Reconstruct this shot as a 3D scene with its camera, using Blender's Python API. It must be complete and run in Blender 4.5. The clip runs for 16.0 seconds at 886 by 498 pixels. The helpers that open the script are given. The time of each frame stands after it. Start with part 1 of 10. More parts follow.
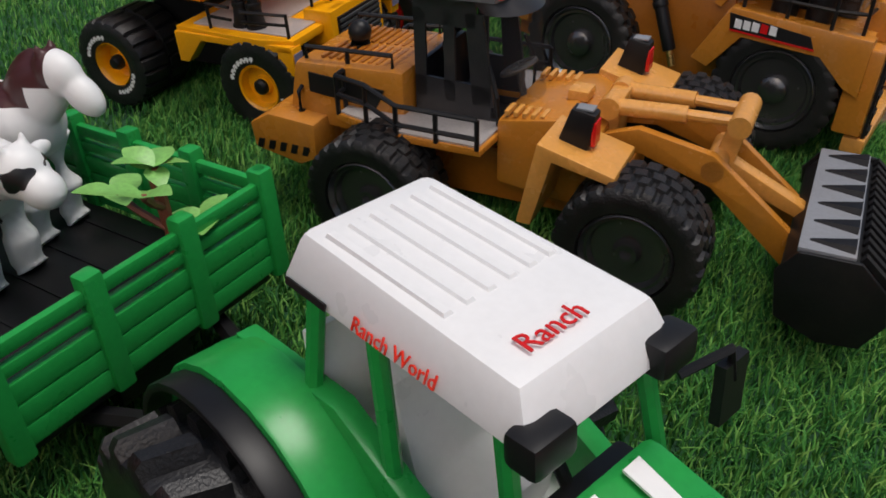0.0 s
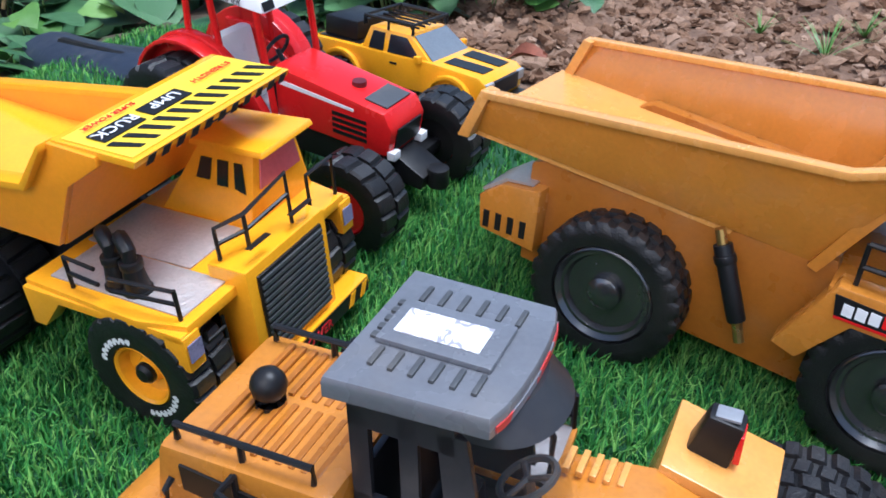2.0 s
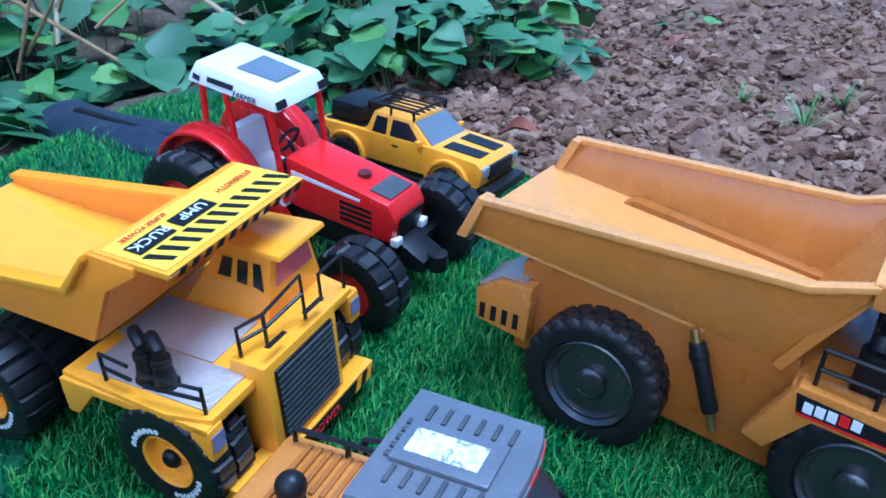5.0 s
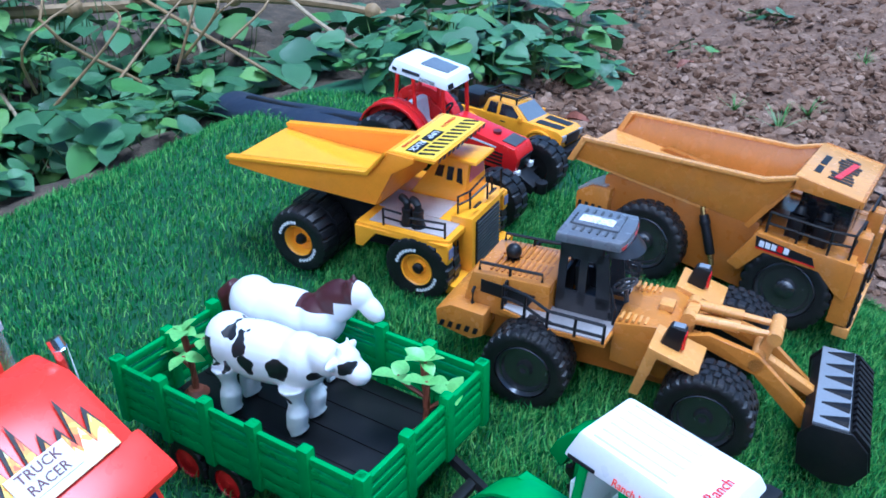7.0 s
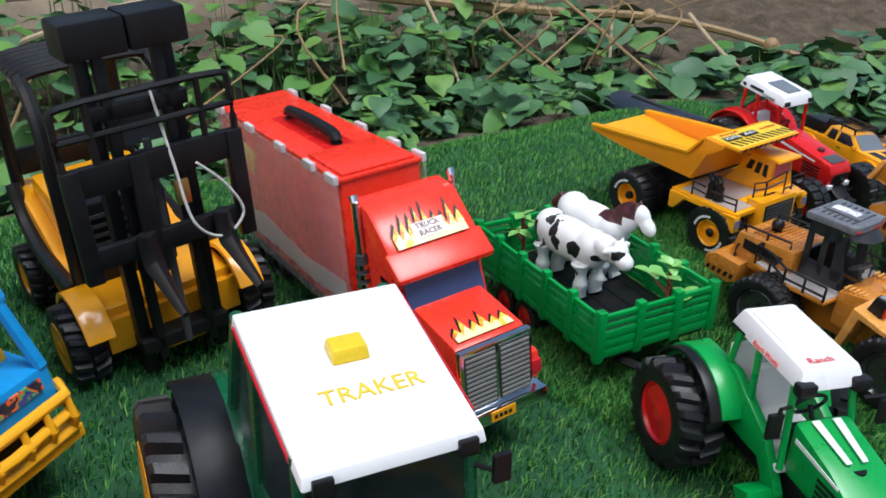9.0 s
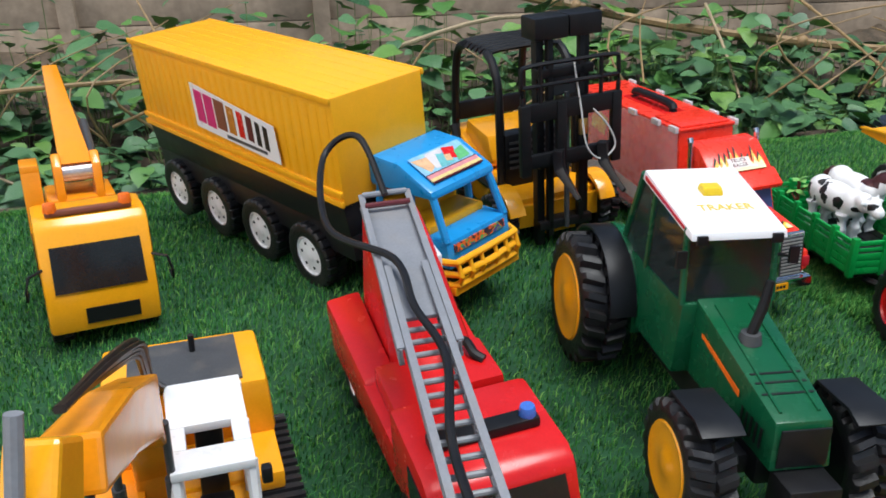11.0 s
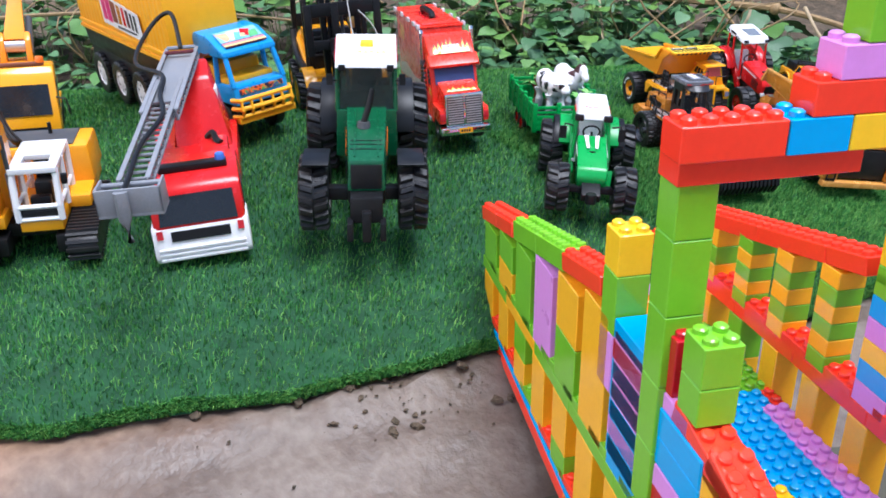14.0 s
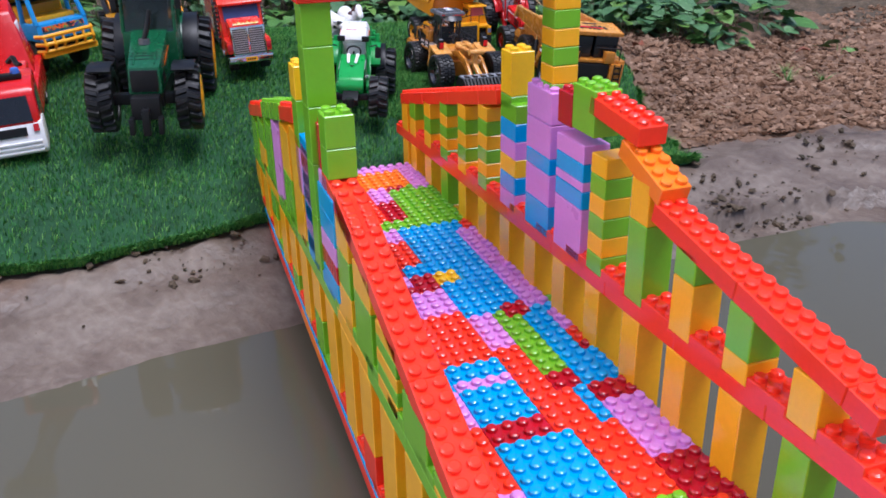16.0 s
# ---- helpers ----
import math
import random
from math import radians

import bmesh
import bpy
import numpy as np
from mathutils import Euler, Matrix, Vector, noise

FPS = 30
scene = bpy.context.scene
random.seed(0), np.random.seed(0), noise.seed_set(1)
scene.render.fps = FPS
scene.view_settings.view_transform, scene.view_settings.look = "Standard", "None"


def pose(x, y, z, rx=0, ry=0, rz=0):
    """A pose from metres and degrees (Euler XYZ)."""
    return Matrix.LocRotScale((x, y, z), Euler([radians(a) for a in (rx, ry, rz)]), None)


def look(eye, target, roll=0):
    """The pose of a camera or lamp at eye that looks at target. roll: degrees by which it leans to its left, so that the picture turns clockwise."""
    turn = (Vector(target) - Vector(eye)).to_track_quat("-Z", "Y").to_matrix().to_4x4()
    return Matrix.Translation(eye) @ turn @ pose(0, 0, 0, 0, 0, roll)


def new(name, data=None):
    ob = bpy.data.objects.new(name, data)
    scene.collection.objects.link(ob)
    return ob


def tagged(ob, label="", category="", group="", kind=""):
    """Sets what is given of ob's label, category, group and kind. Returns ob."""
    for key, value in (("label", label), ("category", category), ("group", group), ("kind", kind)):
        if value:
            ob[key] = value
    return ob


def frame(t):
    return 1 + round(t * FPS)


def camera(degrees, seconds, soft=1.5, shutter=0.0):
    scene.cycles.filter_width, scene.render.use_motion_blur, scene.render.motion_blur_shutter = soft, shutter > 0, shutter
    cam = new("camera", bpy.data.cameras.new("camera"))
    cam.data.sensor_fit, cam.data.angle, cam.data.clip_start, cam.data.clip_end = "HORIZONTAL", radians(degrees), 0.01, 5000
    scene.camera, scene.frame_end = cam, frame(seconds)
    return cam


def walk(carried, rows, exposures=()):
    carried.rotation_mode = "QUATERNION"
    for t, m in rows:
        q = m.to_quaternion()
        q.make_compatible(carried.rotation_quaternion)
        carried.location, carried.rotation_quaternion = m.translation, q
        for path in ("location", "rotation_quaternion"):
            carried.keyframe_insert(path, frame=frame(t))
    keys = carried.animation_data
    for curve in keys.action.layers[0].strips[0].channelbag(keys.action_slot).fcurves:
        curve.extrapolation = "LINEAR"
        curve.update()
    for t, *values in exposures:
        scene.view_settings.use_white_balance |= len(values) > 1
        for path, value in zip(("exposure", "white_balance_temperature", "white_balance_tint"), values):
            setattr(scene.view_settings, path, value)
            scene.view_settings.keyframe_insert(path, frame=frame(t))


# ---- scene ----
cam = camera(54.0, 16.0, soft=1.7)
METRES, EYE, TILT, LEAN, TURN = 3.0, 0.36, -33.0, 0.0, 0.0
PATH = [
    (0, (0.021, 0.021, 0.279), (-0.117, 1.678, -0.832), -6.1),
    (0.5, (0.033, 0.065, 0.303), (-0.097, 1.721, -0.811), -6.0),
    (1, (0.034, 0.135, 0.315), (-0.114, 1.802, -0.781), -6.4),
    (1.5, (0.027, 0.204, 0.314), (-0.111, 1.882, -0.766), -6.1),
    (2, (0.027, 0.27, 0.31), (-0.079, 1.954, -0.764), -5.1),
    (2.5, (0.029, 0.326, 0.32), (-0.096, 2.014, -0.746), -5.1),
    (3, (0.017, 0.356, 0.333), (-0.108, 2.056, -0.713), -4.5),
    (3.5, (0.02, 0.34, 0.346), (-0.131, 2.045, -0.69), -4.6),
    (3.7, (0.036, 0.335, 0.339), (-0.115, 2.042, -0.692), -4.6),
    (5.8, (0.003, 0.123, 0.39), (-0.05, 1.86, -0.6), -4.6),
    (6, (-0.02, 0.079, 0.398), (-0.071, 1.819, -0.586), -4.6),
    (6.5, (-0.053, -0.045, 0.431), (-0.12, 1.701, -0.543), -4.0),
    (7, (-0.087, -0.144, 0.466), (-0.158, 1.61, -0.492), -2.5),
    (7.5, (-0.118, -0.217, 0.477), (-0.378, 1.534, -0.453), -2.5),
    (8, (-0.099, -0.3, 0.497), (-0.694, 1.383, -0.405), -2.1),
    (8.5, (-0.028, -0.363, 0.497), (-0.801, 1.25, -0.399), -1.5),
    (9, (0.06, -0.42, 0.507), (-0.839, 1.133, -0.377), -0.8),
    (9.5, (0.172, -0.56, 0.541), (-0.911, 0.882, -0.325), -0.7),
    (10, (0.198, -0.684, 0.549), (-0.995, 0.684, -0.293), -1.3),
    (10.2, (0.196, -0.729, 0.55), (-1.039, 0.611, -0.273), -1.6),
    (12.3, (0.443, -0.942, 0.578), (-0.946, 0.24, -0.243), 0.1),
    (12.5, (0.504, -0.957, 0.595), (-0.888, 0.229, -0.216), 0.7),
    (13, (0.635, -0.951, 0.618), (-0.789, 0.199, -0.188), 0.7),
    (13.5, (0.784, -0.914, 0.598), (-0.636, 0.231, -0.223), 0.6),
    (14, (0.947, -0.883, 0.53), (-0.465, 0.265, -0.299), -0.9),
    (14.5, (1.066, -0.862, 0.523), (-0.305, 0.345, -0.292), -2.0),
    (15, (1.176, -0.867, 0.494), (-0.073, 0.464, -0.324), -0.9),
    (15.5, (1.269, -0.905, 0.463), (0.039, 0.441, -0.359), -1.0),
    (16, (1.311, -0.951, 0.446), (0.068, 0.385, -0.372), -1.1),
]
walk(cam, [(t, look(eye, target, roll)) for t, eye, target, roll in PATH], [(0, -0.35, 6700, 12), (0.5, -0.15, 6500, 12), (1.5, 0.85, 6000, 9), (2.5, 0.62, 4750, 11), (3.7, 0.42, 4200, 9), (5.8, 0.68, 4000, 6), (7.0, 0.62, 4350, 7), (8.0, 0.48, 5200, 8), (9.0, 0.26, 5950, 7), (10.2, 0.28, 6350, 7), (12.5, 0.57, 5600, 10), (14.0, 0.84, 5650, 13), (14.6, 0.77, 5600, 16), (15.5, 0.45, 5700, 17), (16.0, 0.38, 5700, 18)])

# ---- light ----
world = bpy.data.worlds.new("overcast_sky")
scene.world = world
world.use_nodes = True
wt = world.node_tree
sky = wt.nodes.new("ShaderNodeTexSky")
sky.sky_type = "NISHITA"
sky.sun_disc = False
sky.sun_elevation = radians(48)
sky.sun_rotation = radians(200)
sky.dust_density = 3.0
wt.links.new(sky.outputs["Color"], wt.nodes["Background"].inputs["Color"])
wt.nodes["Background"].inputs["Strength"].default_value = 0.12
sun_data = bpy.data.lights.new("sun", "SUN")
sun_data.energy, sun_data.angle, sun_data.color = 2.9, radians(30), (1.0, 0.97, 0.93)
sun = new("sun", sun_data)
sun.matrix_world = look((1.0, 0.15, 3.0), (0, 0, 0))


# ---- materials ----
def mat(name, color, rough=0.5, metal=0.0, vary=0.12, scale=60.0, bump=0.0, bump_scale=400.0, spec=0.5, dirt=None, dirt_amount=0.0, alpha=1.0, trans=0.0):
    """A procedural material: base colour with a coarse and a fine variation, dirt and a fine relief."""
    m = bpy.data.materials.new(name)
    m.use_nodes = True
    t = m.node_tree
    n, l = t.nodes, t.links
    b = n["Principled BSDF"]
    co = n.new("ShaderNodeTexCoord")
    n1 = n.new("ShaderNodeTexNoise")
    n1.inputs["Scale"].default_value, n1.inputs["Detail"].default_value = scale, 4
    l.new(co.outputs["Object"], n1.inputs["Vector"])
    n2 = n.new("ShaderNodeTexNoise")
    n2.inputs["Scale"].default_value, n2.inputs["Detail"].default_value = scale * 7, 3
    l.new(co.outputs["Object"], n2.inputs["Vector"])
    hsv = n.new("ShaderNodeHueSaturation")
    hsv.inputs["Color"].default_value = (*color, 1)
    mr = n.new("ShaderNodeMapRange")
    mr.inputs["To Min"].default_value, mr.inputs["To Max"].default_value = 1 - vary, 1 + vary
    mx = n.new("ShaderNodeMath")
    mx.operation = "ADD"
    l.new(n1.outputs["Fac"], mx.inputs[0])
    l.new(n2.outputs["Fac"], mx.inputs[1])
    half = n.new("ShaderNodeMath")
    half.operation = "MULTIPLY"
    half.inputs[1].default_value = 0.5
    l.new(mx.outputs[0], half.inputs[0])
    l.new(half.outputs[0], mr.inputs["Value"])
    mr.inputs["From Min"].default_value, mr.inputs["From Max"].default_value = 0.3, 0.7
    l.new(mr.outputs[0], hsv.inputs["Value"])
    last = hsv.outputs["Color"]
    if dirt:
        n3 = n.new("ShaderNodeTexNoise")
        n3.inputs["Scale"].default_value, n3.inputs["Detail"].default_value = scale * 0.6, 8
        l.new(co.outputs["Object"], n3.inputs["Vector"])
        rp = n.new("ShaderNodeMapRange")
        rp.inputs["From Min"].default_value, rp.inputs["From Max"].default_value = 0.52, 0.72
        rp.inputs["To Max"].default_value = dirt_amount
        l.new(n3.outputs["Fac"], rp.inputs["Value"])
        mixd = n.new("ShaderNodeMix")
        mixd.data_type = "RGBA"
        l.new(rp.outputs[0], mixd.inputs["Factor"])
        l.new(last, mixd.inputs["A"])
        mixd.inputs["B"].default_value = (*dirt, 1)
        last = mixd.outputs["Result"]
    l.new(last, b.inputs["Base Color"])
    rr = n.new("ShaderNodeMapRange")
    rr.inputs["To Min"].default_value, rr.inputs["To Max"].default_value = max(0.03, rough - 0.1), min(1, rough + 0.1)
    l.new(n1.outputs["Fac"], rr.inputs["Value"])
    l.new(rr.outputs[0], b.inputs["Roughness"])
    b.inputs["Metallic"].default_value = metal
    b.inputs["Specular IOR Level"].default_value = spec
    if trans:
        b.inputs["Transmission Weight"].default_value = trans
    b.inputs["Alpha"].default_value = alpha
    if bump:
        n4 = n.new("ShaderNodeTexNoise")
        n4.inputs["Scale"].default_value, n4.inputs["Detail"].default_value = bump_scale, 4
        l.new(co.outputs["Object"], n4.inputs["Vector"])
        bp = n.new("ShaderNodeBump")
        bp.inputs["Strength"].default_value = bump
        bp.inputs["Distance"].default_value = 0.001
        l.new(n4.outputs["Fac"], bp.inputs["Height"])
        l.new(bp.outputs["Normal"], b.inputs["Normal"])
    return m


DUST = (0.30, 0.24, 0.17)
M = {
    "yellow": mat("yellow_plastic", (0.90, 0.385, 0.006), 0.2, vary=0.06, spec=0.7, dirt=DUST, dirt_amount=0.03),
    "amber": mat("amber_plastic", (0.86, 0.30, 0.006), 0.22, vary=0.06, spec=0.7, dirt=DUST, dirt_amount=0.05),
    "container_yellow": mat("container_yellow_plastic", (0.92, 0.43, 0.008), 0.34, vary=0.06, dirt=DUST, dirt_amount=0.05),
    # one ochre in three tones: underside shade and top light put into the colour
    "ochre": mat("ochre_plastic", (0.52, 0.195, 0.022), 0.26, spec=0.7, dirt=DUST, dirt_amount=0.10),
    "ochre_dark": mat("shaded_ochre_plastic", (0.36, 0.120, 0.012), 0.3, dirt=DUST, dirt_amount=0.12),
    "ochre_light": mat("lit_ochre_plastic", (0.68, 0.31, 0.065), 0.26, spec=0.7, dirt=DUST, dirt_amount=0.14),
    "red": mat("red_plastic", (0.62, 0.012, 0.012), 0.25, vary=0.08),
    "red_soft": mat("red_matt_plastic", (0.86, 0.040, 0.018), 0.28, vary=0.08),
    "green": mat("green_plastic", (0.012, 0.30, 0.055), 0.3, vary=0.1),
    "dark_green": mat("dark_green_plastic", (0.006, 0.085, 0.032), 0.26, vary=0.12, dirt=DUST, dirt_amount=0.03),
    "white": mat("white_plastic", (0.80, 0.80, 0.80), 0.3, vary=0.03, dirt=(0.5, 0.46, 0.4), dirt_amount=0.05),
    "blue": mat("blue_plastic", (0.02, 0.27, 0.62), 0.3, vary=0.08),
    "black": mat("black_plastic", (0.009, 0.009, 0.010), 0.40, vary=0.25, spec=0.3, dirt=DUST, dirt_amount=0.02),
    "tyre": mat("tyre_rubber", (0.010, 0.010, 0.011), 0.4, vary=0.3, spec=0.45, bump=0.4, bump_scale=900, dirt=(0.12, 0.10, 0.08), dirt_amount=0.08),
    "grey": mat("grey_plastic", (0.22, 0.23, 0.25), 0.42, vary=0.12, dirt=DUST, dirt_amount=0.15),
    "blue_grey": mat("blue_grey_plastic", (0.12, 0.15, 0.20), 0.45, vary=0.12, dirt=DUST, dirt_amount=0.2),
    "dark_grey": mat("dark_grey_plastic", (0.055, 0.058, 0.062), 0.5, vary=0.2, dirt=DUST, dirt_amount=0.15),
    "silver": mat("silver_paint", (0.55, 0.53, 0.52), 0.35, metal=0.6, vary=0.15),
    "chrome": mat("chrome", (0.75, 0.75, 0.76), 0.12, metal=1.0, vary=0.05),
    "steel_rim": mat("dark_steel_rim", (0.115, 0.118, 0.122), 0.24, metal=0.8, vary=0.2, dirt=DUST, dirt_amount=0.15),
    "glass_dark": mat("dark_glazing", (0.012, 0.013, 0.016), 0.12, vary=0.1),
    "glass_blue": mat("blue_glazing", (0.04, 0.06, 0.16), 0.1, vary=0.1),
    "maroon": mat("maroon_paint", (0.10, 0.012, 0.015), 0.4),
    "orange": mat("orange_plastic", (0.85, 0.16, 0.01), 0.3),
    "magenta": mat("magenta_plastic", (0.6, 0.02, 0.16), 0.35),
}


# ---- building helpers ----
MESHES = {}


def bm_new():
    return bmesh.new()


def box(bm, x0, x1, y0, y1, z0, z1):
    vs = [bm.verts.new(p) for p in ((x0, y0, z0), (x1, y0, z0), (x1, y1, z0), (x0, y1, z0), (x0, y0, z1), (x1, y0, z1), (x1, y1, z1), (x0, y1, z1))]
    for f in ((3, 2, 1, 0), (4, 5, 6, 7), (0, 1, 5, 4), (1, 2, 6, 5), (2, 3, 7, 6), (3, 0, 4, 7)):
        bm.faces.new([vs[i] for i in f])
    return vs


def hexa(bm, low, high):
    """A six-sided block from four low and four high corners, both counter-clockwise from above."""
    vs = [bm.verts.new(p) for p in (*low, *high)]
    for f in ((3, 2, 1, 0), (4, 5, 6, 7), (0, 1, 5, 4), (1, 2, 6, 5), (2, 3, 7, 6), (3, 0, 4, 7)):
        bm.faces.new([vs[i] for i in f])
    return vs


def prism(bm, profile, y0, y1):
    """A side profile of (x, z), counter-clockwise seen from -y, drawn out from y0 to y1."""
    a = [bm.verts.new((x, y0, z)) for x, z in profile]
    b = [bm.verts.new((x, y1, z)) for x, z in profile]
    bm.faces.new(a)
    bm.faces.new(b[::-1])
    for i in range(len(a)):
        j = (i + 1) % len(a)
        bm.faces.new((a[j], a[i], b[i], b[j]))
    return a + b


def slab(bm, outline, z0, z1):
    """A plan outline of (x, y), drawn up from z0 to z1."""
    a = [bm.verts.new((x, y, z0)) for x, y in outline]
    b = [bm.verts.new((x, y, z1)) for x, y in outline]
    bm.faces.new(a[::-1])
    bm.faces.new(b)
    for i in range(len(a)):
        j = (i + 1) % len(a)
        bm.faces.new((a[i], a[j], b[j], b[i]))
    return a + b


def cyl(bm, p0, p1, r, seg=10, r1=None):
    p0, p1 = Vector(p0), Vector(p1)
    d = p1 - p0
    m = Matrix.Translation((p0 + p1) / 2) @ d.to_track_quat("Z", "Y").to_matrix().to_4x4()
    return bmesh.ops.create_cone(bm, cap_ends=True, segments=seg, radius1=r, radius2=r if r1 is None else r1, depth=d.length, matrix=m)["verts"]


def path(bm, points, r, seg=8):
    """A bent round bar along points."""
    pts = [Vector(p) for p in points]
    rings = []
    for i, p in enumerate(pts):
        d = (pts[min(i + 1, len(pts) - 1)] - pts[max(i - 1, 0)]).normalized()
        q = d.to_track_quat("Z", "Y").to_matrix()
        k = r[i] if isinstance(r, (list, tuple)) else r
        rings.append([bm.verts.new(p + q @ Vector((k * math.cos(a), k * math.sin(a), 0))) for a in [2 * math.pi * j / seg for j in range(seg)]])
    for a, b in zip(rings, rings[1:]):
        for j in range(seg):
            bm.faces.new((a[j], a[(j + 1) % seg], b[(j + 1) % seg], b[j]))
    bm.faces.new(rings[0][::-1])
    bm.faces.new(rings[-1])


def curve_points(points, steps=6):
    """Points on a smooth curve through the given ones."""
    p = [Vector(q) for q in points]
    out = []
    for i in range(len(p) - 1):
        a, b, c, d = p[max(i - 1, 0)], p[i], p[i + 1], p[min(i + 2, len(p) - 1)]
        for k in range(steps):
            t = k / steps
            out.append(0.5 * ((2 * b) + (c - a) * t + (2 * a - 5 * b + 4 * c - d) * t * t + (3 * b - a - 3 * c + d) * t ** 3))
    return out + [p[-1]]


def lathe(bm, rings, y0=0.0, seg=28, axis="y", centre=(0, 0, 0)):
    """A turned body: rings of (offset along the axis, radius)."""
    c = Vector(centre)
    loops = []
    for off, r in rings:
        loop = []
        for j in range(seg):
            a = 2 * math.pi * j / seg
            p = (r * math.cos(a), off + y0, r * math.sin(a)) if axis == "y" else ((off + y0, r * math.cos(a), r * math.sin(a)) if axis == "x" else (r * math.cos(a), r * math.sin(a), off + y0))
            loop.append(bm.verts.new(c + Vector(p)))
        loops.append(loop)
    for a, b in zip(loops, loops[1:]):
        for j in range(seg):
            bm.faces.new((a[j], a[(j + 1) % seg], b[(j + 1) % seg], b[j]))
    for loop in (loops[0], loops[-1]):
        bm.faces.new(loop)
    return loops


def soften(bm, width, segments=2, angle=35):
    bmesh.ops.recalc_face_normals(bm, faces=bm.faces)
    es = [e for e in bm.edges if len(e.link_faces) == 2 and e.calc_face_angle(0) > radians(angle) and e.calc_length() > width * 1.2]
    if es and width > 0:
        bmesh.ops.bevel(bm, geom=es, offset=width, segments=segments, profile=0.6, affect="EDGES", clamp_overlap=True)


def mesh_of(name, bm, material, bevel=0.0, smooth=True):
    soften(bm, bevel)
    bmesh.ops.recalc_face_normals(bm, faces=bm.faces)
    me = bpy.data.meshes.new(name)
    bm.to_mesh(me)
    bm.free()
    for m in material if isinstance(material, (list, tuple)) else (material,):
        me.materials.append(M[m] if isinstance(m, str) else m)
    if smooth:
        me.shade_smooth()
        me.set_sharp_from_angle(angle=radians(35))
    return me


def part(name, bm, material, parent, label="", bevel=0.0, at=None):
    ob = new(name, mesh_of(name, bm, material, bevel))
    ob.parent = parent
    if at is not None:
        ob.matrix_basis = at
    if label:
        tagged(ob, label=label)
    return ob


def thing(name, m, label, category, group=""):
    ob = new(name)
    ob.empty_display_size = 0.02
    ob.matrix_basis = m
    return tagged(ob, label, category, group)


# ---- ground ----
SHORE = [(-1.10, -3.40), (-0.53, -2.25), (-0.05, -1.25), (0.19, -0.80), (0.258, -0.645), (0.30, -0.51), (0.365, -0.32), (0.50, -0.02), (0.66, 0.25), (0.77, 0.42), (0.89, 0.66), (1.27, 0.95), (2.22, 1.40), (3.60, 2.05)]
WATER = -0.185
# small rises and dips of the mat: x, y, height
BEDS = [(-0.175, 0.682, 0.0062), (0.179, 0.669, 0.0034), (0.039, 0.458, 0.0055), (-0.168, 0.897, 0.0190), (-0.034, 0.991, 0.0249), (-0.211, 0.350, -0.0050), (0.000, 0.200, -0.0028), (-0.313, 0.164, 0.0063), (-0.506, 0.052, 0.0046), (-0.263, -0.065, -0.0144), (-0.160, -0.140, 0.0030), (-0.800, -0.200, 0.0110), (-0.136, -0.435, 0.0100), (-0.350, -0.350, -0.0213), (-0.733, -0.502, 0.0000), (-0.372, -0.586, 0.0004)]


def shore_distance(x, y):
    """Metres from the water's edge, positive on land."""
    best, sign = 9.0, 1
    for (ax, ay), (bx, by) in zip(SHORE, SHORE[1:]):
        dx, dy = bx - ax, by - ay
        t = max(0, min(1, ((x - ax) * dx + (y - ay) * dy) / (dx * dx + dy * dy)))
        d = math.hypot(x - ax - t * dx, y - ay - t * dy)
        if d < best:
            best, sign = d, 1 if dx * (y - ay) - dy * (x - ax) > 0 else -1
    return best * sign


def ramp(v, pts):
    if v <= pts[0][0]:
        return pts[0][1]
    for (a, za), (b, zb) in zip(pts, pts[1:]):
        if v <= b:
            t = (v - a) / (b - a)
            t = t * t * (3 - 2 * t)
            return za + (zb - za) * t
    return pts[-1][1]


def edge_right(x, y):
    return 0.708 * x + 0.706 * y - 0.825


def edge_back(x, y):
    """Metres past the back edge of the turf mat."""
    return -0.87 * x + 0.49 * y - 1.050 + 0.03 * math.sin(3 * (x - y) + 1.5)


def ground(x, y):
    d = shore_distance(x, y)
    z = ramp(d, [(-0.5, -0.42), (0.0, WATER), (0.05, -0.170), (0.14, -0.14), (0.22, -0.105), (0.32, -0.045), (0.46, -0.018), (0.62, 0.0)])
    if d < 0:
        # the far banks close the pond
        s, n = 0.882 * x - 0.471 * y, 0.471 * x + 0.882 * y
        z = max(z, ramp(s, [(3.2, -0.42), (3.7, -0.17), (4.2, -0.09)]), ramp(n, [(2.2, -0.42), (2.6, -0.17), (3.0, -0.09)]), ramp(-n, [(2.6, -0.42), (3.0, -0.17), (3.4, -0.09)]))
    r = edge_right(x, y)
    z2 = ramp(r, [(-0.22, 0.0), (0.0, -0.085), (0.5, -0.06), (3.0, 0.1)]) * ramp(x, [(0.02, 0.12), (0.36, 1.0)])
    z = min(z, z2) if r > -0.22 and d > 0.1 else z + (z2 if d > 0.3 else z2 * max(0, d) / 0.3) * (1 if r > -0.22 else 0)
    b = edge_back(x, y)
    z3 = ramp(b, [(-0.12, 0.0), (0.02, -0.03), (0.30, -0.11), (0.9, -0.06), (3.0, 0.05)])
    z += min(0, z3) if b < 0.9 else z3
    z += 0.072 * math.exp(-((x + 0.60) ** 2 + (y + 0.03) ** 2) / (2 * 0.33 ** 2))
    q = min(max(0.0, 0.9 * x + 0.43 * y - 0.1), 0.45)
    z -= 0.2 * q * q * ramp(d, [(0.1, 0.0), (0.4, 1.0)])
    for px, py, pz in BEDS:
        r2 = (x - px) ** 2 + (y - py) ** 2
        if r2 < 0.16:
            z += pz * math.exp(-r2 / (2 * 0.10 ** 2))
    return z


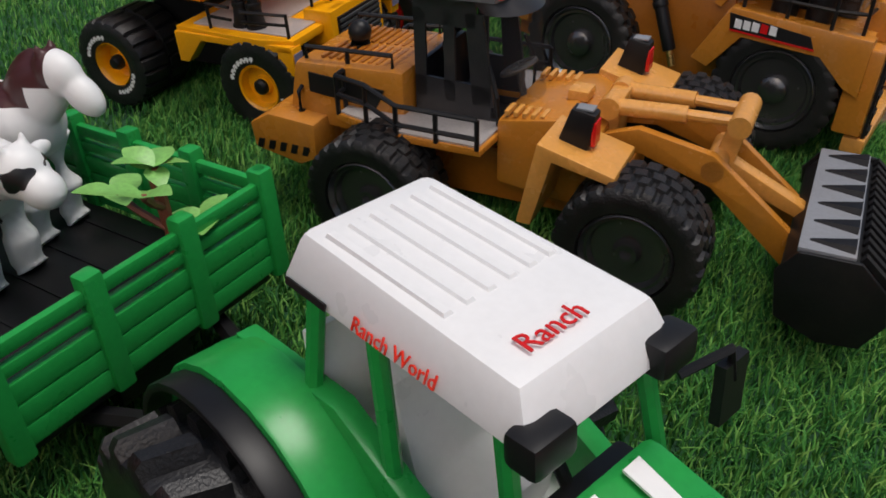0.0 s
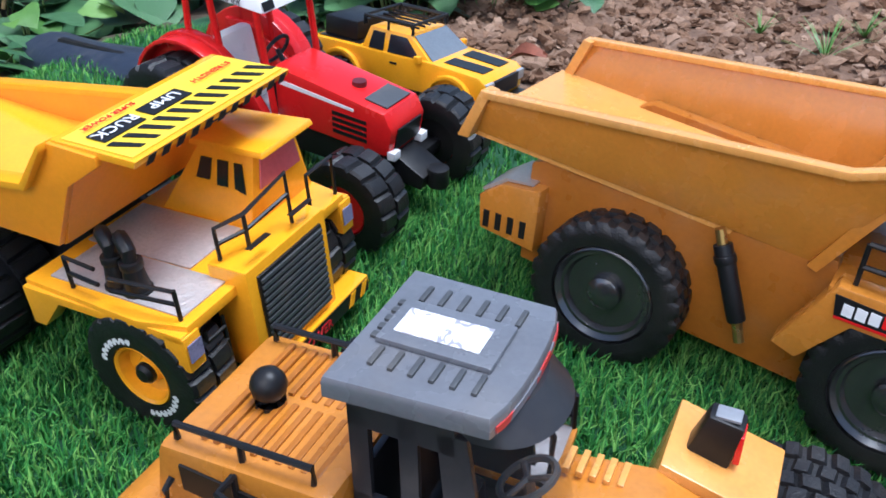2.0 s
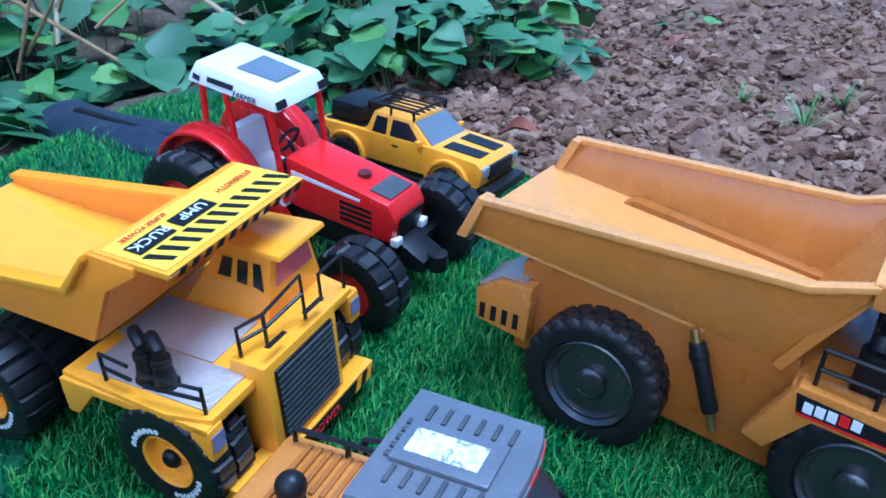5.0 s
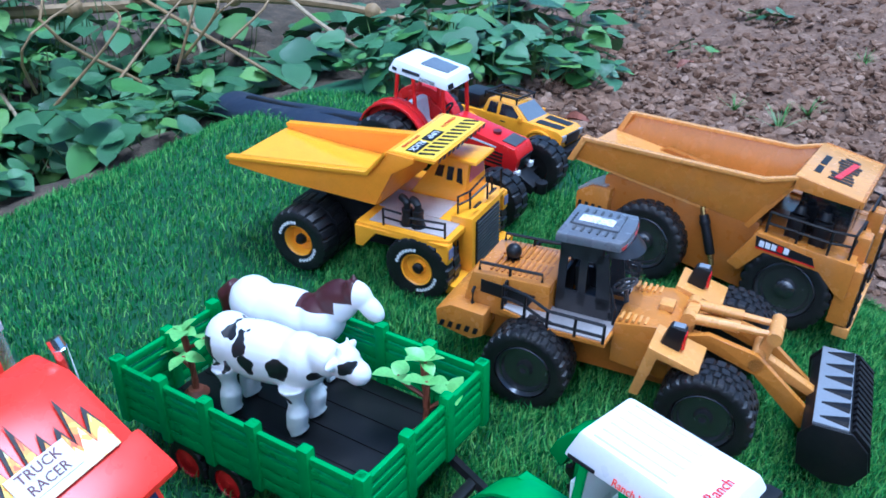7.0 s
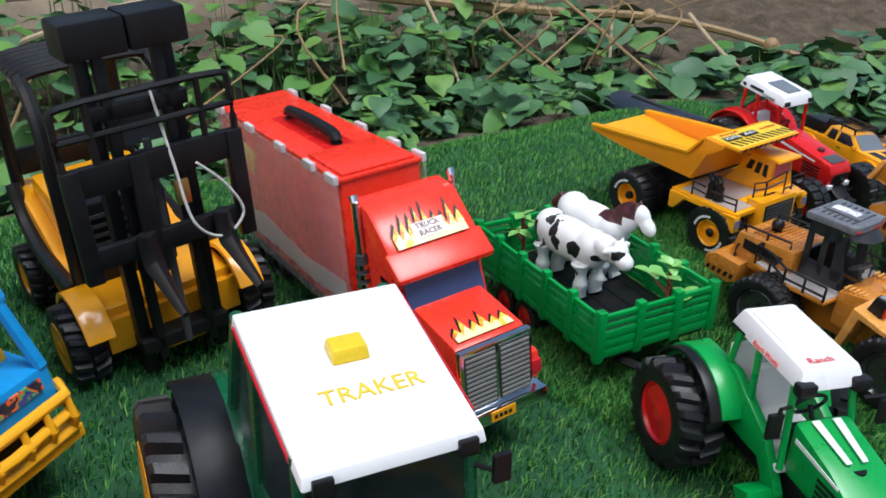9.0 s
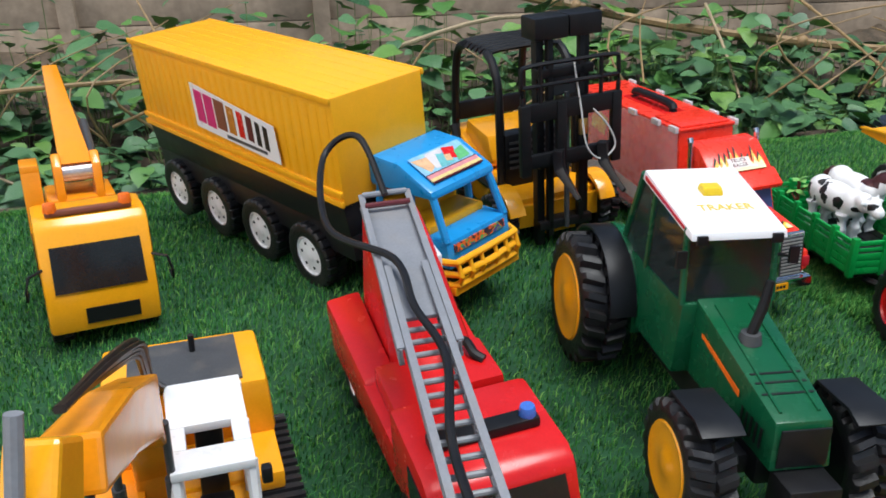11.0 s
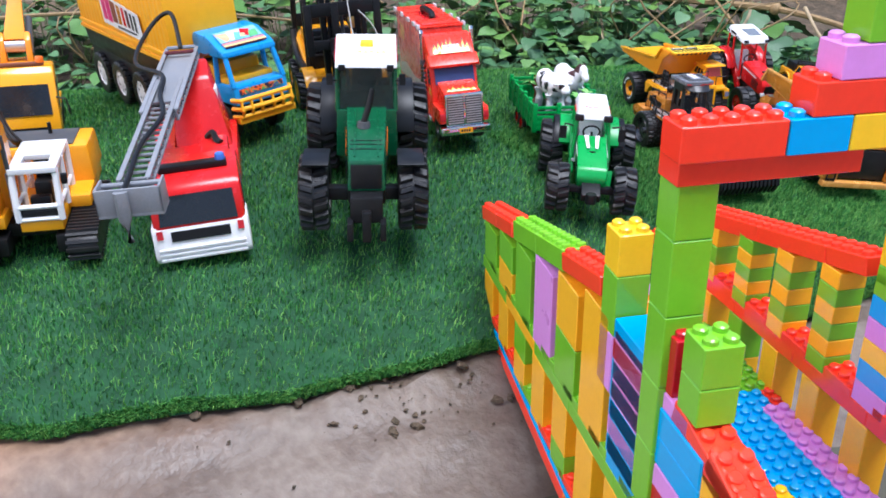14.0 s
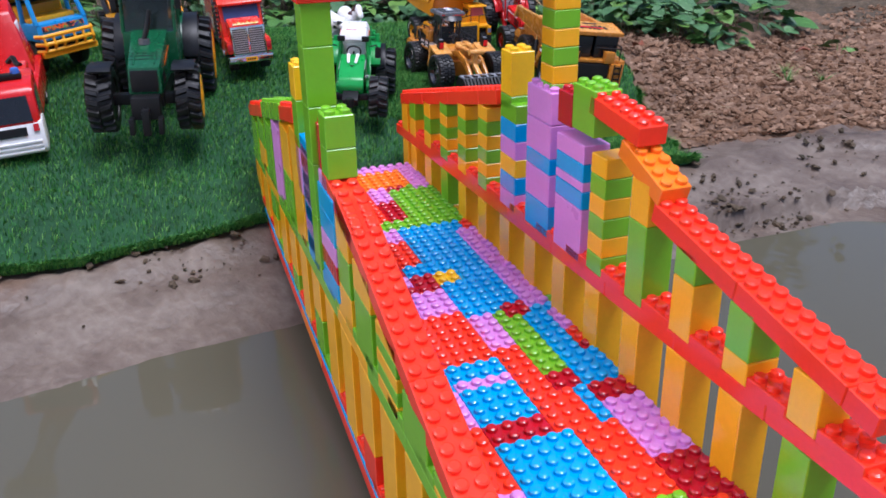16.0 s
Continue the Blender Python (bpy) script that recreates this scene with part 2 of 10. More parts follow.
def sheet(name, x0, x1, y0, y1, step, keep, lift, material, rough=0.0, far=False):
    bm = bm_new()
    nx, ny = int((x1 - x0) / step) + 1, int((y1 - y0) / step) + 1
    inside = {(i, j) for i in range(nx) for j in range(ny) if keep(x0 + i * step, y0 + j * step)}
    at = {(i, j): (x0 + i * step, y0 + j * step) for i, j in inside}
    # draw the outer ring of points in to the true edge
    for i, j in inside:
        for di, dj in ((1, 0), (-1, 0), (0, 1), (0, -1), (1, 1), (-1, -1), (1, -1), (-1, 1)):
            k = (i + di, j + dj)
            if k in at or not (0 <= k[0] < nx and 0 <= k[1] < ny):
                continue
            lo, hi = 0.0, 1.0
            for _ in range(6):
                mid = (lo + hi) / 2
                if keep(x0 + (i + di * mid) * step, y0 + (j + dj * mid) * step):
                    lo = mid
                else:
                    hi = mid
            at[k] = (x0 + (i + di * lo) * step, y0 + (j + dj * lo) * step)
    grid = {}
    for (i, j), (x, y) in sorted(at.items()):
        grid[i, j] = bm.verts.new((x, y, ground(x, y) + lift + (rough(x, y) if rough else 0.0)))
    for (i, j), v in grid.items():
        if (i + 1, j) in grid and (i, j + 1) in grid and (i + 1, j + 1) in grid:
            bm.faces.new((v, grid[i + 1, j], grid[i + 1, j + 1], grid[i, j + 1]))
    return new(name, mesh_of(name, bm, material))


# ---- printed and special surfaces ----
def patch_mat(name, base, spots, scale, cut, soft=0.02, rough=0.4, box_limits=None):
    """Base colour with hard-edged blotches, where wanted only within limits along x and z of the object."""
    m = bpy.data.materials.new(name)
    m.use_nodes = True
    n, l = m.node_tree.nodes, m.node_tree.links
    b = n["Principled BSDF"]
    co = n.new("ShaderNodeTexCoord")
    no = n.new("ShaderNodeTexNoise")
    no.inputs["Scale"].default_value, no.inputs["Detail"].default_value = scale, 1.0
    l.new(co.outputs["Object"], no.inputs["Vector"])
    mr = n.new("ShaderNodeMapRange")
    mr.inputs["From Min"].default_value, mr.inputs["From Max"].default_value = cut, cut + soft
    l.new(no.outputs["Fac"], mr.inputs["Value"])
    fac = mr.outputs[0]
    if box_limits:
        sep = n.new("ShaderNodeSeparateXYZ")
        l.new(co.outputs["Object"], sep.inputs[0])
        total = None
        for limits in box_limits:
            prod = None
            for axis, lo, hi in limits:
                for op, v in (("GREATER_THAN", lo), ("LESS_THAN", hi)):
                    c = n.new("ShaderNodeMath")
                    c.operation = op
                    l.new(sep.outputs[axis], c.inputs[0])
                    c.inputs[1].default_value = v
                    if prod is None:
                        prod = c.outputs[0]
                    else:
                        mu = n.new("ShaderNodeMath")
                        mu.operation = "MULTIPLY"
                        l.new(prod, mu.inputs[0])
                        l.new(c.outputs[0], mu.inputs[1])
                        prod = mu.outputs[0]
            if total is None:
                total = prod
            else:
                ad = n.new("ShaderNodeMath")
                ad.operation = "MAXIMUM"
                l.new(total, ad.inputs[0])
                l.new(prod, ad.inputs[1])
                total = ad.outputs[0]
        mu = n.new("ShaderNodeMath")
        mu.operation = "MULTIPLY"
        l.new(fac, mu.inputs[0])
        l.new(total, mu.inputs[1])
        fac = mu.outputs[0]
    mx = n.new("ShaderNodeMix")
    mx.data_type = "RGBA"
    l.new(fac, mx.inputs["Factor"])
    mx.inputs["A"].default_value, mx.inputs["B"].default_value = (*base, 1), (*spots, 1)
    l.new(mx.outputs["Result"], b.inputs["Base Color"])
    b.inputs["Roughness"].default_value = rough
    return m


def spotted_mat(name, base, spot, centres, rough=0.4):
    """Base colour with uneven round spots at (x, z, radius) on both flanks."""
    m = bpy.data.materials.new(name)
    m.use_nodes = True
    n, l = m.node_tree.nodes, m.node_tree.links
    b = n["Principled BSDF"]
    co = n.new("ShaderNodeTexCoord")
    no = n.new("ShaderNodeTexNoise")
    no.inputs["Scale"].default_value, no.inputs["Detail"].default_value = 95, 1
    l.new(co.outputs["Object"], no.inputs["Vector"])
    sway = n.new("ShaderNodeVectorMath")
    sway.operation = "MULTIPLY_ADD"
    l.new(no.outputs["Color"], sway.inputs[0])
    sway.inputs[1].default_value = (0.013, 0.0, 0.013)
    l.new(co.outputs["Object"], sway.inputs[2])
    flat = n.new("ShaderNodeVectorMath")
    flat.operation = "MULTIPLY"
    l.new(sway.outputs[0], flat.inputs[0])
    flat.inputs[1].default_value = (1.0, 0.0, 1.0)
    total = None
    for x, z, r in centres:
        d = n.new("ShaderNodeVectorMath")
        d.operation = "DISTANCE"
        l.new(flat.outputs[0], d.inputs[0])
        d.inputs[1].default_value = (x + 0.0065, 0.0, z + 0.0065)
        c = n.new("ShaderNodeMath")
        c.operation = "LESS_THAN"
        l.new(d.outputs["Value"], c.inputs[0])
        c.inputs[1].default_value = r
        if total is None:
            total = c.outputs[0]
        else:
            mx = n.new("ShaderNodeMath")
            mx.operation = "MAXIMUM"
            l.new(total, mx.inputs[0])
            l.new(c.outputs[0], mx.inputs[1])
            total = mx.outputs[0]
    mix = n.new("ShaderNodeMix")
    mix.data_type = "RGBA"
    l.new(total, mix.inputs["Factor"])
    mix.inputs["A"].default_value, mix.inputs["B"].default_value = (*base, 1), (*spot, 1)
    l.new(mix.outputs["Result"], b.inputs["Base Color"])
    b.inputs["Roughness"].default_value = rough
    return m


def multi_mat(name, colours, scale, rough=0.4):
    m = bpy.data.materials.new(name)
    m.use_nodes = True
    n, l = m.node_tree.nodes, m.node_tree.links
    b = n["Principled BSDF"]
    co = n.new("ShaderNodeTexCoord")
    vo = n.new("ShaderNodeTexNoise")
    vo.inputs["Scale"].default_value, vo.inputs["Distortion"].default_value = scale, 1.5
    l.new(co.outputs["Object"], vo.inputs["Vector"])
    r = n.new("ShaderNodeValToRGB")
    r.color_ramp.interpolation = "CONSTANT"
    el = r.color_ramp.elements
    el[0].position, el[0].color = 0.0, (*colours[0], 1)
    el[1].position, el[1].color = 0.62, (*colours[-1], 1)
    for i, c in enumerate(colours[1:-1]):
        e = el.new(0.38 + 0.24 * i / max(1, len(colours) - 2))
        e.color = (*c, 1)
    l.new(vo.outputs["Fac"], r.inputs["Fac"])
    l.new(r.outputs["Color"], b.inputs["Base Color"])
    b.inputs["Roughness"].default_value = rough
    return m


M["cow_hide"] = spotted_mat("cow_hide", (0.80, 0.80, 0.79), (0.012, 0.012, 0.012), [(-0.046, 0.057, 0.0075), (-0.045, 0.045, 0.006), (-0.030, 0.043, 0.004), (-0.017, 0.065, 0.0065), (-0.010, 0.054, 0.0065), (0.015, 0.055, 0.0085), (0.019, 0.032, 0.006), (0.041, 0.054, 0.0045), (-0.028, 0.070, 0.004), (0.064, 0.066, 0.0035)])
M["horse_hide"] = patch_mat("horse_hide", (0.80, 0.80, 0.79), (0.055, 0.012, 0.012), 5, 0.0, 0.01, 0.4, [((0, 0.012, 0.056), (2, 0.084, 0.120)), ((0, -0.080, -0.0485), (2, 0.0, 0.12)), ((0, 0.010, 0.042), (2, 0.074, 0.120))])
M["flame"] = multi_mat("flame_print", [(0.80, 0.10, 0.01), (0.85, 0.30, 0.02), (0.85, 0.55, 0.05), (0.80, 0.70, 0.30)], 70)
M["flame_pale"] = multi_mat("flame_core_print", [(0.85, 0.55, 0.05), (0.82, 0.74, 0.40), (0.80, 0.78, 0.65)], 60)
M["pale_print"] = multi_mat("pale_print", [(0.60, 0.50, 0.48), (0.70, 0.66, 0.62), (0.74, 0.60, 0.56), (0.66, 0.55, 0.55)], 40)
M.update({"print_" + k: mat("printed_" + k, v, 0.35, vary=0.3, scale=120) for k, v in {"blue": (0.25, 0.48, 0.66), "peach": (0.66, 0.40, 0.22), "teal": (0.14, 0.42, 0.44), "green": (0.12, 0.42, 0.16), "pink": (0.62, 0.24, 0.26), "sand": (0.70, 0.55, 0.22)}.items()})
M["sticker_dark"] = multi_mat("dark_sticker", [(0.02, 0.02, 0.05), (0.03, 0.03, 0.04), (0.75, 0.12, 0.02), (0.10, 0.35, 0.10), (0.05, 0.05, 0.25)], 60)
M["sticker_yellow"] = mat("sticker_yellow", (0.80, 0.55, 0.03), 0.35)
M["silver_plate"] = mat("silver_chequer_plate", (0.50, 0.46, 0.44), 0.35, metal=0.35, vary=0.12, bump=0.8, bump_scale=420)
M["pink_pane"] = mat("pink_pane", (0.55, 0.13, 0.16), 0.15)
M["glass_grey"] = mat("grey_glazing", (0.16, 0.18, 0.20), 0.12)
M["brass"] = mat("brass", (0.55, 0.36, 0.12), 0.3, metal=0.9)
M["lens_blue"] = mat("blue_lens", (0.06, 0.16, 0.55), 0.12)
M["lens_red"] = mat("red_lens", (0.55, 0.02, 0.03), 0.15)
M["beacon"] = mat("yellow_print", (0.75, 0.52, 0.02), 0.35)
M["brown_stem"] = mat("brown_plastic", (0.20, 0.06, 0.03), 0.5)
M["plastic_leaf"] = mat("plastic_leaf", (0.20, 0.46, 0.11), 0.4, vary=0.25, scale=90)
M["string"] = mat("white_cord", (0.60, 0.58, 0.54), 0.7)
M["black_wet"] = mat("wet_black_plastic", (0.008, 0.009, 0.011), 0.42, vary=0.25, spec=0.3)
M["blue_grey_dark"] = mat("dark_steel", (0.03, 0.035, 0.045), 0.35)
M["tube"] = mat("blue_black_rubber", (0.022, 0.030, 0.050), 0.45, vary=0.3, bump=0.4, bump_scale=90, dirt=(0.10, 0.10, 0.11), dirt_amount=0.4)
M["clip_white"] = mat("milky_plastic", (0.70, 0.66, 0.66), 0.3, alpha=0.85)
M["clear_panel"] = mat("clear_plastic", (0.75, 0.70, 0.72), 0.12, alpha=0.17)
M["pane_dark"] = mat("smoky_pane", (0.02, 0.03, 0.028), 0.05, alpha=0.62)
M["lilac_lamp"] = mat("lilac_print", (0.20, 0.19, 0.30), 0.3, vary=0.3, scale=150)
M["cab_black"] = mat("black_cab_plastic", (0.020, 0.020, 0.023), 0.34, vary=0.2, dirt=DUST, dirt_amount=0.06)
M["roof_grey"] = mat("grey_roof_plastic", (0.135, 0.140, 0.155), 0.27, vary=0.12, dirt=DUST, dirt_amount=0.12)
M["worn_label"] = multi_mat("worn_white_label", [(0.30, 0.29, 0.32), (0.62, 0.60, 0.63), (0.80, 0.79, 0.80), (0.80, 0.79, 0.80), (0.55, 0.50, 0.54)], 130)
M["worn_red"] = patch_mat("worn_red_edge", (0.17, 0.17, 0.19), (0.48, 0.04, 0.035), 160, 0.44, 0.05, 0.4)
M["cab_pane"] = mat("thin_clear_pane", (0.05, 0.05, 0.055), 0.08, alpha=0.10)

# ---- parts shared by the toys ----


def tyre_mesh(r, w, rr, lugs, kind):
    key = ("tyre", r, w, rr, lugs, kind)
    if key not in MESHES:
        bm = bm_new()
        h = r * (0.11 if kind == "lug" else 0.065)
        c = r - h
        seg = lugs * 6
        # across the tread: place, radius at the groove, radius on a lug, skew of the lug row
        k = 0.95 if kind == "lug" else 0.25
        prof = [(-0.36, rr * 0.96, 0, 0), (-0.50, rr, 0, 0), (-0.53, (rr + c) * 0.5, 0, 0), (-0.53, c * 0.90, 0.10, k), (-0.50, c * 0.97, 0.75, k), (-0.44, c, 1, 0.85 * k), (-0.04, c, 1, 0), (-0.035, c, 0, 0),
                (0.035, c, 0, 0), (0.04, c, 1, 0), (0.44, c, 1, 0.85 * k), (0.50, c * 0.97, 0.75, k), (0.53, c * 0.90, 0.10, k), (0.53, (rr + c) * 0.5, 0, 0), (0.50, rr, 0, 0), (0.36, rr * 0.96, 0, 0)]
        if kind == "zig":
            h = r * 0.05
            c = r - h
            prof = prof[:3] + [(-0.53, c * 0.90, 0.3, 0), (-0.50, c * 0.97, 0.8, 0), (-0.46, c, 1, 0), (-0.25, c, 1, 0.12), (-0.24, c, 0, 0.12), (-0.21, c, 0, 0.12), (-0.20, c, 1, 0.12), (-0.02, c, 1, -0.12), (-0.01, c, 0, -0.12),
                               (0.01, c, 0, -0.12), (0.02, c, 1, -0.12), (0.20, c, 1, 0.12), (0.21, c, 0, 0.12), (0.24, c, 0, 0.12), (0.25, c, 1, 0.12), (0.46, c, 1, 0), (0.50, c * 0.97, 0.8, 0), (0.53, c * 0.90, 0.3, 0)] + prof[-3:]
        rows = []
        for y, q, up, skew in prof:
            row = []
            for j in range(seg):
                turn = (j / 6.0 + (0.5 if y > 0 else 0.0)) % 1.0
                if kind == "zig":
                    turn = (j / 6.0 + (0.0 if y < -0.225 else 0.5 if y < 0 else 0.1 if y < 0.225 else 0.6)) % 1.0
                high = up * h * (1.0 if turn < (0.5 if kind == "lug" else 0.67) else 0.0)
                a = 2 * math.pi * (j / seg) - skew * 2.2 / lugs
                row.append(bm.verts.new(((q + high) * math.cos(a), y * w, (q + high) * math.sin(a))))
            rows.append(row)
        for p, q in zip(rows, rows[1:]):
            for j in range(seg):
                bm.faces.new((p[j], p[(j + 1) % seg], q[(j + 1) % seg], q[j]))
        MESHES[key] = mesh_of("tyre", bm, "tyre")
    return MESHES[key]


def rim_mesh(w, rr, color, style):
    key = ("rim", w, rr, color, style)
    if key not in MESHES:
        bm = bm_new()
        if style == "dish":
            rings = [(-w * 0.3, rr * 0.97), (w * 0.44, rr * 0.99), (w * 0.5, rr * 0.95), (w * 0.46, rr * 0.86), (w * 0.26, rr * 0.78), (w * 0.24, rr * 0.42), (w * 0.34, rr * 0.36), (w * 0.36, rr * 0.05)]
        elif style == "deep":
            rings = [(-w * 0.3, rr * 0.97), (w * 0.44, rr * 0.99), (w * 0.5, rr * 0.93), (w * 0.40, rr * 0.86), (w * 0.40, rr * 0.80), (w * 0.30, rr * 0.74), (w * 0.28, rr * 0.3), (w * 0.40, rr * 0.22), (w * 0.40, rr * 0.12), (w * 0.3, rr * 0.05)]
        elif style == "face":
            rings = [(-w * 0.3, rr * 0.97), (w * 0.50, rr * 1.0), (w * 0.535, rr * 0.96), (w * 0.52, rr * 0.88), (w * 0.49, rr * 0.80), (w * 0.50, rr * 0.34), (w * 0.55, rr * 0.26), (w * 0.56, rr * 0.04)]
        else:
            rings = [(-w * 0.3, rr * 0.97), (w * 0.44, rr * 0.99), (w * 0.47, rr * 0.93), (w * 0.40, rr * 0.86), (w * 0.42, rr * 0.3), (w * 0.46, rr * 0.22), (w * 0.46, rr * 0.05)]
        lathe(bm, rings, seg=28)
        MESHES[key] = mesh_of("rim", bm, color)
    return MESHES[key]


def wheel(th, x, y, r, w, rim="yellow", rr=None, lugs=14, kind="block", style="dish", z=None, hub=None, ring=False):
    rr = rr or r * 0.58
    t = new("tyre", tyre_mesh(r, w, rr, lugs, kind))
    t.parent = th
    t.matrix_basis = pose(x, y, r if z is None else z, 0, 0, 180 if y < 0 else 0) @ pose(0, 0, 0, 0, 17 * (x * 1000 % 7), 0)
    k = new("rim", rim_mesh(w, rr, rim, style))
    k.parent = t
    bm = bm_new()
    lathe(bm, [(-w * 0.44, rr * 0.97), (-w * 0.36, rr * 0.90), (-w * 0.34, rr * 0.05)], seg=20)
    part("wheel_back", bm, "black", t)
    if hub:
        bm = bm_new()
        lathe(bm, [(w * 0.2, rr * 0.34), (w * 0.42, rr * 0.32), (w * 0.48, rr * 0.22), (w * 0.49, rr * 0.04)], seg=16)
        part("hub", bm, hub, t)
    if rim == "white":
        for j in range(6):
            a = j * math.pi / 3
            bm = bm_new()
            cyl(bm, (rr * 0.62 * math.cos(a), w * 0.37, rr * 0.62 * math.sin(a)), (rr * 0.62 * math.cos(a), w * 0.425, rr * 0.62 * math.sin(a)), rr * 0.085, 8)
            part("hole", bm, "black", t)
    if ring:
        for k0 in (0.2, 3.3):
            bm = bm_new()
            last = None
            for j in range(28):
                a = k0 + j * 0.052
                r0, r1 = rr * (1.12 if j % 3 else 1.22), rr * (1.33 if j % 4 else 1.24)
                row = [bm.verts.new((q * math.cos(a), w * 0.532, q * math.sin(a))) for q in (r0, r1)]
                if last:
                    bm.faces.new((last[0], last[1], row[1], row[0]))
                last = row
            part("white_mark", bm, "white", t, "raised white marks on the tyre wall")
    return t


def rail(th, pts, r=0.0012, posts=(), mat_name="black", name="handrail"):
    bm = bm_new()
    path(bm, pts, r, 6)
    top = part(name, bm, mat_name, th)
    for a, b in posts:
        bm = bm_new()
        cyl(bm, a, b, r, 6)
        part("post", bm, mat_name, th)
    return top


def plate(th, name, corners, mat_name, label="", thick=0.0006):
    """A thin panel from four corners in space, set proud of what it lies on."""
    p = [Vector(c) for c in corners]
    n = (p[1] - p[0]).cross(p[3] - p[0]).normalized() * thick
    bm = bm_new()
    hexa(bm, p, [q + n for q in p])
    return part(name, bm, mat_name, th, label)


def lettering(th, words, size, m, mat_name, name="lettering", label="", squeeze=1.0):
    cu = bpy.data.curves.new("words", "FONT")
    cu.body, cu.size, cu.extrude, cu.align_x, cu.align_y, cu.resolution_u = words, size, 0.0002, "CENTER", "CENTER", 2
    tmp = bpy.data.objects.new("words", cu)
    scene.collection.objects.link(tmp)
    bpy.context.view_layer.update()
    me = bpy.data.meshes.new_from_object(tmp.evaluated_get(bpy.context.evaluated_depsgraph_get()))
    bpy.data.objects.remove(tmp)
    me.materials.clear()
    me.materials.append(M[mat_name])
    ob = new(name, me)
    ob.parent = th
    ob.matrix_basis = m @ Matrix.Diagonal((squeeze, 1, 1, 1))
    if label:
        tagged(ob, label=label)
    return ob


def surface_frame(origin, right, up):
    """A pose whose x runs along right and y along up."""
    r = Vector(right).normalized()
    u = (Vector(up) - r * Vector(up).dot(r)).normalized()
    n = r.cross(u)
    m = Matrix((r, u, n)).transposed().to_4x4()
    m.translation = Vector(origin) + n * 0.0008
    return m


def seat(x, y, h, pitch=0.0, roll=0.0, size=1.0):
    """A thing set on the mat where it dips or rises, leaning with it."""
    return pose(x, y, ground(x, y), roll, pitch, h) @ Matrix.Diagonal((size, size, size, 1))


def bits(th, name, boxes, m, label="", bevel=0.0006):
    """One part per box."""
    out = []
    for b in boxes:
        bm = bm_new()
        box(bm, *b)
        out.append(part(name, bm, m, th, label, bevel))
    return out


# ---- yellow dump truck ----
def yellow_dump_truck(m):
    th = thing("dump_truck", m, "bright yellow toy mining dump truck with striped canopy, on turf", "toy truck")
    bits(th, "chassis", [(-0.115, 0.10, -0.022, 0.022, 0.022, 0.05)], "black", bevel=0.002)
    bm = bm_new()
    prism(bm, [(-0.09, 0.045), (-0.004, 0.045), (-0.004, 0.070), (-0.06, 0.076)], -0.02, 0.02)
    part("hoist_frame", bm, "black", th)
    for s in (-1, 1):
        for x, w, y in ((-0.07, 0.05, 0.050), (0.07, 0.030, 0.057)):
            wheel(th, x, s * y, 0.0355, w, "yellow", 0.018, 20, "block", "dish", hub="black", ring=True)
    # tipper body
    side = [(-0.169, 0.097), (-0.085, 0.090), (0.015, 0.087), (0.036, 0.125), (0.060, 0.140), (0.060, 0.145), (0.030, 0.147), (0.010, 0.123), (-0.166, 0.107)]
    for s in (-1, 1):
        bm = bm_new()
        a, b = sorted((s * 0.050, s * 0.054))
        prism(bm, side, a, b)
        part("bed_side", bm, "amber", th, bevel=0.0008)
        bm = bm_new()
        a, b = sorted((s * 0.049, s * 0.059))
        prism(bm, [(-0.168, 0.104), (0.010, 0.120), (0.030, 0.144), (0.030, 0.148), (0.008, 0.124), (-0.168, 0.108)], a, b)
        part("bed_rim", bm, "yellow", th, bevel=0.001)
    bm = bm_new()
    prism(bm, [(-0.169, 0.096), (-0.085, 0.089), (0.015, 0.086), (0.017, 0.091), (-0.085, 0.094), (-0.169, 0.101)], -0.0502, 0.0502)
    part("bed_floor", bm, "yellow", th)
    bm = bm_new()
    prism(bm, [(0.012, 0.088), (0.017, 0.087), (0.040, 0.142), (0.033, 0.144)], -0.0502, 0.0502)
    part("bed_front", bm, "amber", th)
    bm = bm_new()
    prism(bm, [(0.024, 0.1335), (0.080, 0.1345), (0.082, 0.1385), (0.024, 0.1375)], -0.058, 0.058)
    can = part("canopy", bm, "yellow", th, "yellow canopy with black warning stripes", bevel=0.001)
    top = lambda x, y: (x + 0.006, y * 0.775, 0.1376 + (x - 0.02) * 0.018)
    plate(can, "sticker", [top(0.024, -0.072), top(0.072, -0.072), top(0.072, 0.072), top(0.024, 0.072)], "sticker_yellow", "yellow and black hazard sticker")
    z = 0.139
    for k in range(11):
        y = -0.053 + 0.0099 * k
        plate(can, "stripe", [(0.058, y, z), (0.074, y + 0.006, z), (0.074, y + 0.0098, z), (0.058, y + 0.0043, z)], "black", thick=0.0004)
        plate(can, "stripe", [(0.0823, y, 0.1345), (0.0823, y + 0.005, 0.1345), (0.0823, y + 0.008, 0.1382), (0.0823, y + 0.003, 0.1382)], "black", thick=0.0004)
    for y0, y1 in ((-0.051, -0.024), (-0.019, 0.009)):
        plate(can, "black_panel", [(0.042, y0, z), (0.055, y0, z), (0.055, y1, z), (0.042, y1, z)], "black", thick=0.0004)
    fr = lambda x, y: surface_frame((x, y, z + 0.0002), (0, -1, 0), (1, 0, 0))
    lettering(can, "RUCK", 0.010, fr(0.048, -0.0375), "white", squeeze=1.0)
    lettering(can, "UMP", 0.010, fr(0.048, -0.005), "white")
    lettering(can, "SUPER POWER", 0.0052, fr(0.036, -0.031), "red")
    lettering(can, "STRENGTH", 0.006, fr(0.046, 0.033), "red")
